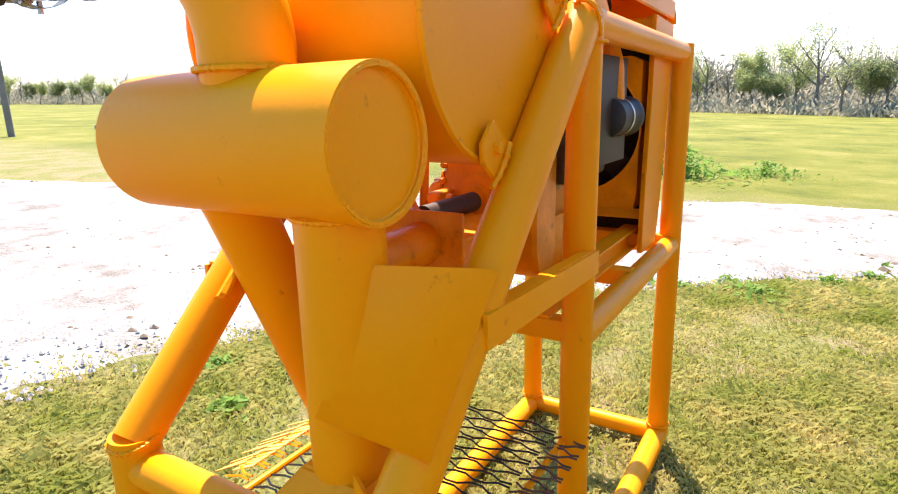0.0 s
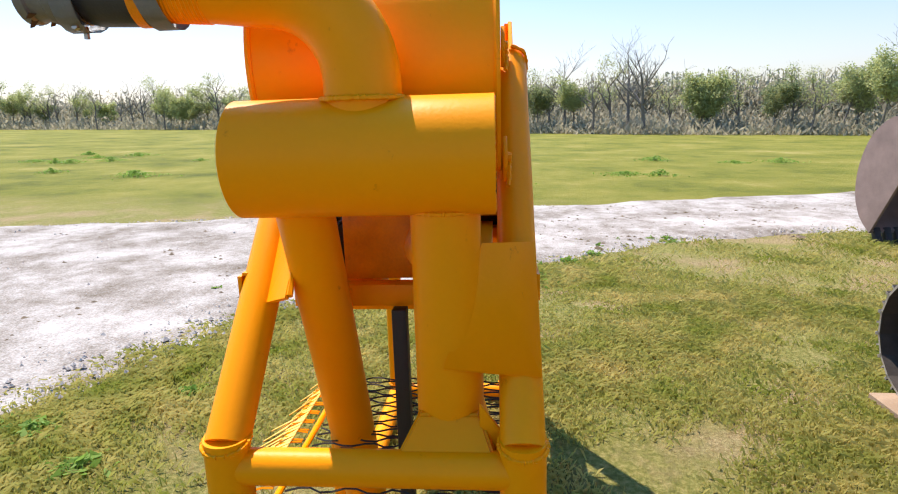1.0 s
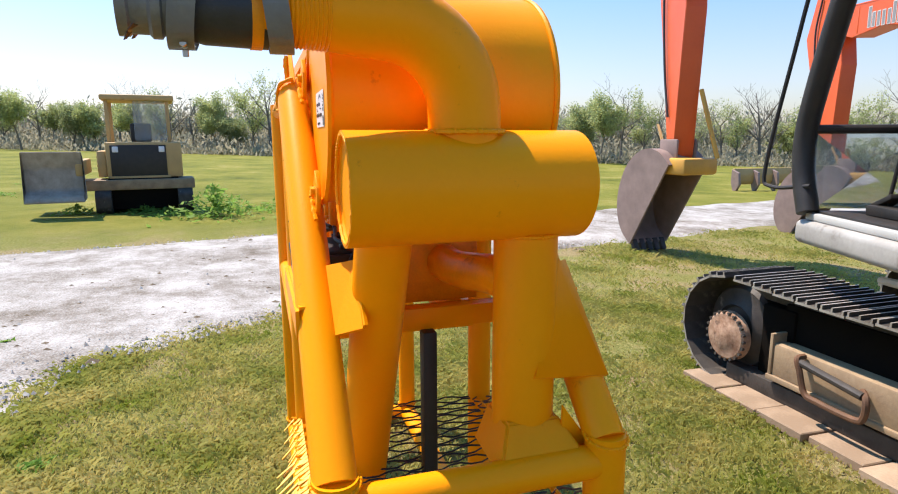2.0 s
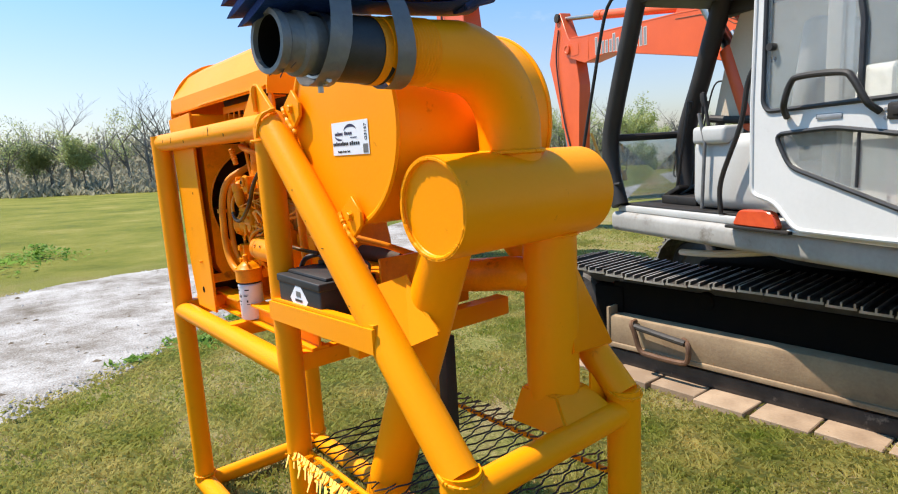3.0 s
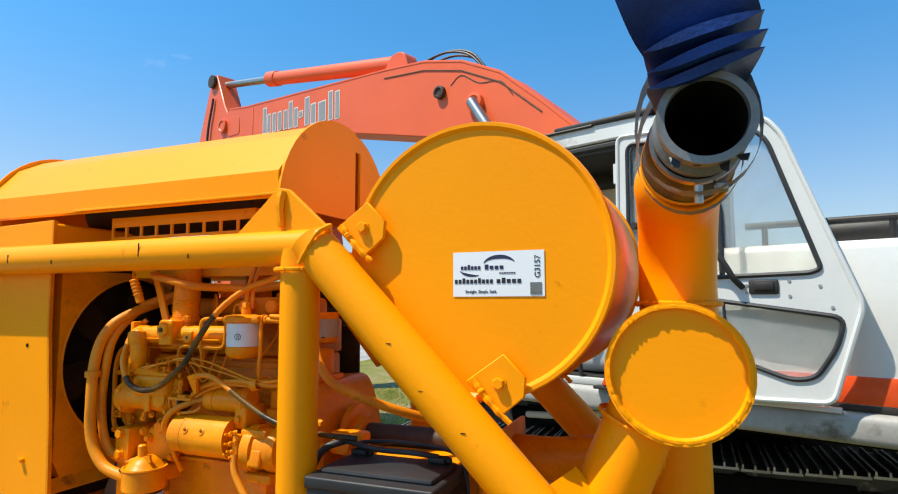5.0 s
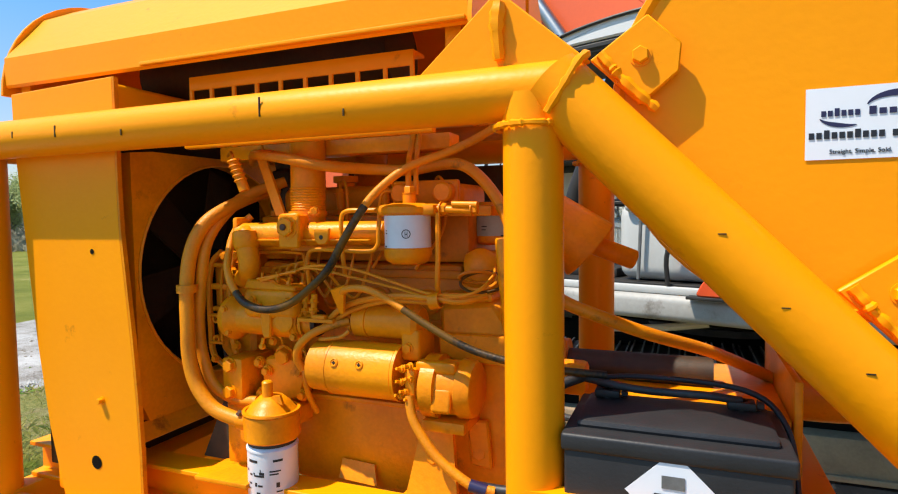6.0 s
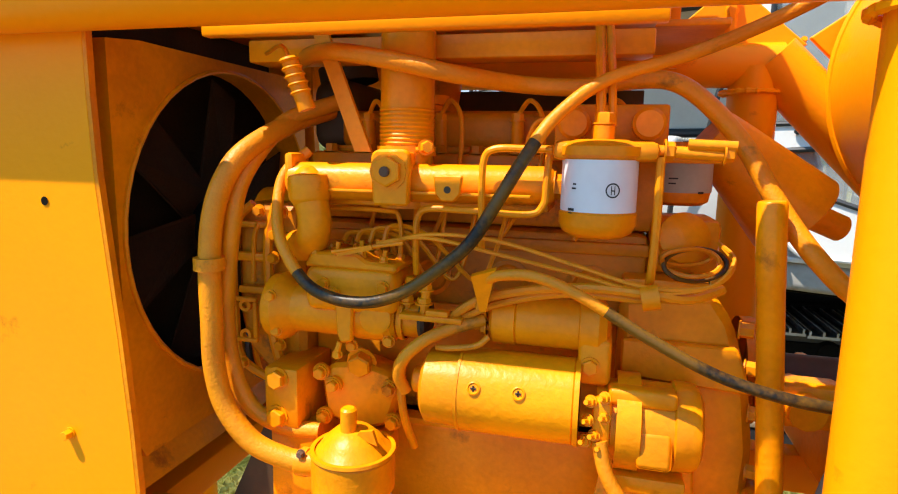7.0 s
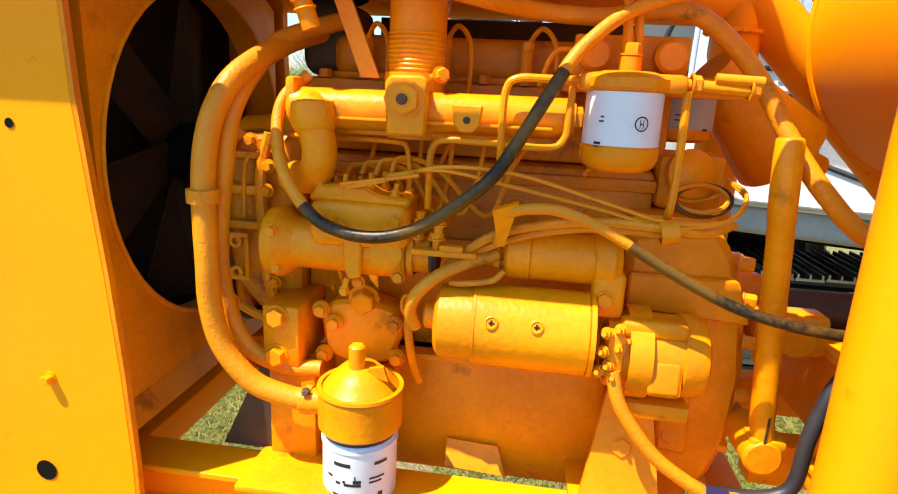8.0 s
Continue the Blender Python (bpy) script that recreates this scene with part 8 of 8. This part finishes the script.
def tree_line():
    kinds = [tree_meshes(s, h, lf) for s, h, lf in ((1, 12.0, 0), (2, 9.0, 3), (3, 8.0, 6), (4, 12.5, 0), (5, 7.0, 7), (9, 7.5, 6), (6, 11.0, 1))]
    rnd = random.Random(21)
    line = curve([(-60, -175, 0), (-80, -130, 0), (-88, -80, 0), (-84, -40, 0), (-72, -10, 0), (-61, 8, 0), (-57, 18, 0), (-55, 30, 0), (-50, 48, 0), (-38, 66, 0), (-18, 78, 0), (10, 82, 0), (40, 80, 0)], 40)
    length = 0.0
    nxt = 0.0
    for a, b in zip(line, line[1:]):
        length += (b - a).length
        while nxt < length:
            n = Vector((b.y - a.y, a.x - b.x, 0)).normalized()
            p = a - n * rnd.choice((rnd.uniform(0, 2), rnd.uniform(2, 9), rnd.uniform(5, 14))) * (-1 if n.x > 0 else 1)
            if (p - Vector((0, 0, 0))).length < a.length - 1:
                p = a * 1.05
            k = rnd.choice((0, 3, 2, 4, 6, 0, 6, 3, 2, 1, 0, 5, 1, 6))
            top = new("tree")
            s = rnd.uniform(0.50, 0.77) if k in (0, 3, 6) else rnd.uniform(0.55, 0.80)
            top.matrix_world = pose(p.x, p.y, gz(p.x, p.y) - 0.05, 0, 0, rnd.uniform(0, 360)) @ Matrix.Diagonal((s, s, s, 1))
            tagged(top, "bare-limbed spring tree at the field edge" if k in (0, 3) else "young green spring tree at the field edge", "tree", "trees along the field edge")
            for nm, me in zip(("trunk", "crown"), kinds[k]):
                ob = new(nm, me)
                ob.parent = top
            nxt += rnd.uniform(1.2, 2.6)
    # undergrowth below them
    V, F = [], []
    for a in line:
        for _ in range(200):
            d = rnd.uniform(-0.6, 12)
            out = a.normalized()
            q = a + out * d + Vector((rnd.uniform(-2, 2), rnd.uniform(-2, 2), 0))
            q.z = gz(q.x, q.y) + abs(rnd.gauss(0, 1)) * (0.45 + 0.10 * d)
            s = rnd.uniform(0.12, 0.34)
            u = Vector((rnd.gauss(0, 0.5), rnd.gauss(0, 0.5), rnd.uniform(0.4, 1.2))).normalized() * s * 1.3
            w = Vector((rnd.gauss(0, 1), rnd.gauss(0, 1), rnd.gauss(0, 0.4))).normalized() * s * 0.45
            base = len(V)
            V += [q - u, q + w, q + u, q - w]
            F.append((base, base + 1, base + 2, base + 3))
    me = bpy.data.meshes.new("undergrowth")
    me.from_pydata(V, [], F)
    me.materials.append(HAZY)
    tagged(new("undergrowth", me), "green undergrowth along the field edge", "undergrowth", kind="stuff")


tree_line()


def far_woods():
    """A second, deeper belt of bare and budding trees, joined."""
    rnd = random.Random(33)
    line = curve([(-72, -205, 0), (-96, -150, 0), (-106, -90, 0), (-101, -46, 0), (-87, -11, 0), (-75, 12, 0), (-70, 24, 0), (-67, 38, 0), (-60, 60, 0), (-45, 80, 0), (-20, 94, 0), (12, 98, 0)], 60)
    V, F = [], []
    for a in line:
        for _ in range(2):
            p = a + Vector((rnd.uniform(-3, 3), rnd.uniform(-3, 3), 0))
            z, h = gz(p.x, p.y) - 0.3, rnd.uniform(4.5, 7.5)
            base, w = len(V), rnd.uniform(0.07, 0.14)
            side = Vector((-p.y, p.x, 0)).normalized() * w
            deep = p.normalized() * w
            for q, sc in ((0, 1.0), (h * 0.55, 0.7), (h * 0.97, 0.2)):
                for v in (side, deep, -side, -deep):
                    V.append((p.x + v.x * sc, p.y + v.y * sc, z + q))
            for i in (0, 4):
                for k in range(4):
                    F.append((base + i + k, base + i + (k + 1) % 4, base + i + 4 + (k + 1) % 4, base + i + 4 + k))
            wide = rnd.uniform(1.0, 2.0)
            for _ in range(rnd.choice((40, 80, 120, 150))):
                q = Vector((p.x + rnd.gauss(0, wide * 0.6), p.y + rnd.gauss(0, wide * 0.6), z + h * min(0.96, max(0.12, rnd.gauss(0.52, 0.20)))))
                s = rnd.uniform(0.16, 0.42)
                u = Vector((rnd.gauss(0, 1), rnd.gauss(0, 1), rnd.gauss(0, 1.6))).normalized() * s
                t = Vector((rnd.gauss(0, 1), rnd.gauss(0, 1), rnd.gauss(0, 1))).normalized() * s * 0.45
                base = len(V)
                V += [q - u, q + t, q + u, q - t]
                F.append((base, base + 1, base + 2, base + 3))
    # the dim depth of the wood, an uneven bank of growth behind the stems
    rows = []
    for k, a in enumerate(line):
        out = a.normalized()
        h = 3.1 + 1.1 * noise.noise(a * 0.11) + 0.7 * noise.noise(a * 0.43) + 0.45 * rnd.uniform(-1, 1)
        ring = []
        for f, lift in ((4.0, -0.4), (3.2, 0.30), (3.8, 0.68), (5.0, 0.9), (6.5, 1.0), (9.0, 0.7), (12.0, -0.2)):
            q = a + out * (f + 0.5 * rnd.uniform(-1, 1))
            V.append((q.x, q.y, gz(q.x, q.y) + h * lift + 0.15 * rnd.uniform(-1, 1)))
            ring.append(len(V) - 1)
        rows.append(ring)
    for p, q in zip(rows, rows[1:]):
        for k in range(len(p) - 1):
            F.append((p[k], q[k], q[k + 1], p[k + 1]))
    me = bpy.data.meshes.new("far_woods")
    me.from_pydata(V, [], F)
    me.materials.append(HAZY)
    tagged(new("far_woods", me), "hazy budding woods behind the field", "woods", kind="stuff")


far_woods()


# ---- grass, stones, weeds ----
def in_lane(x, y):
    """Whether a place lies on the gravel, by its distance past the near edge."""
    best = None
    for (x0, y0), (x1, y1) in zip(NEAR_EDGE, NEAR_EDGE[1:]):
        t = max(0, min(1, ((x - x0) * (x1 - x0) + (y - y0) * (y1 - y0)) / ((x1 - x0) ** 2 + (y1 - y0) ** 2)))
        px, py = x0 + t * (x1 - x0), y0 + t * (y1 - y0)
        d = math.hypot(x - px, y - py)
        side = (x1 - x0) * (y - y0) - (y1 - y0) * (x - x0)
        if best is None or d < best[0]:
            best = (d, side)
    return best[0] if best[1] > 0 else -best[0]


def past_lane(x, y):
    """Whether a place lies beyond the lane's far edge."""
    for (x0, y0), (x1, y1) in zip(FAR_EDGE, FAR_EDGE[1:]):
        if min(y0, y1) <= y <= max(y0, y1):
            return x < x0 + (x1 - x0) * (y - y0) / (y1 - y0) + 0.25
    return False


def grass(count, x0, x1, y0, y1, name, tall, seed):
    rnd = random.Random(seed)
    V, F = [], []
    made = 0
    while made < count:
        x, y = rnd.uniform(x0, x1), rnd.uniform(y0, y1)
        e = in_lane(x, y)
        fx, fy = (x - x0) / (x1 - x0) * 2 - 1, (y - y0) / (y1 - y0) * 2 - 1
        rim = math.hypot(fx, fy) + 0.16 * noise.noise(Vector((x * 0.7, y * 0.7, 11)))
        if rnd.random() > (1.12 - rim) / 0.34:
            made += 0.2
            continue
        if e > 0 and rnd.random() > math.exp(-e * 4):
            made += 0.3
            continue
        thick = noise.noise(Vector((x * 0.8, y * 0.8, 3))) + 0.5 * noise.noise(Vector((x * 2.6, y * 2.6, 7)))
        if rnd.random() > 0.60 + 1.1 * thick:
            made += 0.25
            continue
        h = tall * rnd.uniform(0.4, 1.2) * (0.7 + 1.1 * max(0, thick))
        a = rnd.uniform(0, 6.283)
        lean = rnd.uniform(0.5, 2.4) * h
        w = rnd.uniform(0.0013, 0.0030)
        z = gz(x, y) - 0.02
        dx, dy = math.cos(a), math.sin(a)
        base = len(V)
        V += [(x - dy * w, y + dx * w, z), (x + dy * w, y - dx * w, z), (x + dx * lean * 0.4 + dy * w * 0.7, y + dy * lean * 0.4 - dx * w * 0.7, z + h * 0.7 + 0.02), (x + dx * lean, y + dy * lean, z + h + 0.015)]
        F += [(base, base + 1, base + 2), (base, base + 2, base + 3)]
        made += 1
    me = bpy.data.meshes.new(name)
    me.from_pydata(V, [], F)
    me.materials.append(GRASS)
    tagged(new(name, me), "short mown grass with dry straw", "grass", kind="stuff")


grass(230000, -4.8, 3.0, -3.6, 5.2, "grass", 0.036, 2)
grass(80000, -11.0, 4.0, -3.5, 12.0, "grass", 0.045, 3)


def stones():
    rnd = random.Random(8)
    V, F = [], []
    made = 0
    while made < 10000:
        x, y = rnd.uniform(-9.5, 2), rnd.uniform(-8, 6)
        e = in_lane(x, y)
        if past_lane(x, y):
            continue
        if e < 0.05:
            continue
        made += 1
        s = rnd.uniform(0.007, 0.024) * (2.0 if rnd.random() < 0.03 else 1)
        z = gz(x, y) + 0.03 + s * 0.2
        base = len(V)
        for k in range(5):
            a = 2 * math.pi * k / 5 + rnd.uniform(0, 0.6)
            V.append((x + math.cos(a) * s * rnd.uniform(0.7, 1.2), y + math.sin(a) * s * rnd.uniform(0.7, 1.2), z - s * 0.4))
        V.append((x + rnd.uniform(-0.3, 0.3) * s, y, z + s * rnd.uniform(0.4, 0.8)))
        for k in range(5):
            F.append((base + k, base + (k + 1) % 5, base + 5))
    me = bpy.data.meshes.new("gravel")
    me.from_pydata(V, [], F)
    me.materials.append(PEBBLE)
    tagged(new("gravel", me), "loose white crushed limestone gravel", "gravel", kind="stuff")


stones()


def weed_patch(x, y, wide, tall, seed, name="weed_clump"):
    rnd = random.Random(seed)
    V, F = [], []
    for _ in range(int(500 * wide)):
        a, r = rnd.uniform(0, 6.283), abs(rnd.gauss(0, 0.5)) * wide
        p = Vector((x + math.cos(a) * r, y + math.sin(a) * r, 0))
        p.z = gz(p.x, p.y) + rnd.uniform(0, tall) * max(0.1, 1 - r / wide)
        s = rnd.uniform(0.03, 0.09) * (0.5 + tall)
        u = Vector((rnd.gauss(0, 1), rnd.gauss(0, 1), rnd.gauss(0, 0.5))).normalized() * s
        w = Vector((rnd.gauss(0, 1), rnd.gauss(0, 1), rnd.gauss(0, 0.5))).normalized() * s * 0.5
        base = len(V)
        V += [p - u, p + w, p + u, p - w]
        F.append((base, base + 1, base + 2, base + 3))
    me = bpy.data.meshes.new(name)
    me.from_pydata(V, [], F)
    me.materials.append(WEED)
    tagged(new(name, me), "lush green weeds growing in the grass", "weeds", kind="stuff")


weed_patch(-12.4, -1.15, 1.3, 0.75, 4)
weed_patch(-13.6, 0.4, 1.0, 0.35, 5)
weed_patch(-4.2, 0.9, 0.6, 0.08, 6)
tufts = random.Random(77)
for k in range(26):
    ty = tufts.uniform(-20, 12)
    weed_patch(-11.6 - 0.28 * abs(ty) - tufts.uniform(0, 9), ty, tufts.uniform(0.35, 0.9), tufts.uniform(0.10, 0.22), 100 + k)
for k in range(16):
    ty = tufts.uniform(-2.6, 4.0)
    tx = max(x for x in (-1.2 - 0.9 * j * 0.5 for j in range(18)) if in_lane(x, ty) > -0.15) if ty > -1.2 else -1.0 + tufts.uniform(-2, 1)
    weed_patch(tx - tufts.uniform(0.0, 0.7), ty, tufts.uniform(0.10, 0.28), tufts.uniform(0.03, 0.07), 200 + k)


def clods():
    """Dark lumps of earth and torn turf on the gravel, strewn in ruts along the lane."""
    rnd = random.Random(51)
    V, F = [], []
    for _ in range(420):
        a, b = rnd.uniform(0, 1), rnd.choice((0.18, 0.24, 0.45, 0.52, 0.78)) + rnd.gauss(0, 0.06)
        k = 3 + a * 8.98
        i, f = int(k), k - int(k)
        n0, n1, f0, f1 = NEAR_EDGE[i], NEAR_EDGE[i + 1], FAR_EDGE[min(i, 14)], FAR_EDGE[min(i + 1, 15)]
        nx, ny = n0[0] + (n1[0] - n0[0]) * f, n0[1] + (n1[1] - n0[1]) * f
        ex, ey = f0[0] + (f1[0] - f0[0]) * f, f0[1] + (f1[1] - f0[1]) * f
        x, y = nx + (ex - nx) * b, ny + (ey - ny) * b
        for _ in range(rnd.choice((1, 1, 2, 4))):
            s = rnd.uniform(0.015, 0.055)
            cx, cy = x + rnd.gauss(0, 0.10), y + rnd.gauss(0, 0.16)
            z = gz(cx, cy) + 0.035
            base = len(V)
            for m in range(6):
                t = 2 * math.pi * m / 6 + rnd.uniform(0, 0.5)
                V.append((cx + math.cos(t) * s * rnd.uniform(0.7, 1.4), cy + math.sin(t) * s * rnd.uniform(0.9, 2.0), z - 0.012))
            V.append((cx, cy, z + s * rnd.uniform(0.25, 0.6)))
            for m in range(6):
                F.append((base + m, base + (m + 1) % 6, base + 6))
    me = bpy.data.meshes.new("earth_clod")
    me.from_pydata(V, [], F)
    me.materials.append(EARTH)
    tagged(new("earth_clod", me), "dark earth clods and torn turf on the gravel", "earth clods", kind="stuff")


clods()

bm = rod((-16.0, -31.0, gz(0, -31.0) + 0.16), (-36.0, -47.0, gz(0, -47.0) + 0.16), 0.19, 10, 0.02)
tagged(part("log", bm, LOG), "long pale weathered log lying in the field", "log")
bm = tube([(-11.4, -29.7, gz(0, -29.7) - 0.2), (-11.4, -29.7, 5.0), (-11.4, -29.7, 9.5)], [0.14, 0.13, 0.11], 12)
tagged(part("utility_pole", bm, BARK), "weathered grey wooden utility pole in the field", "pole")
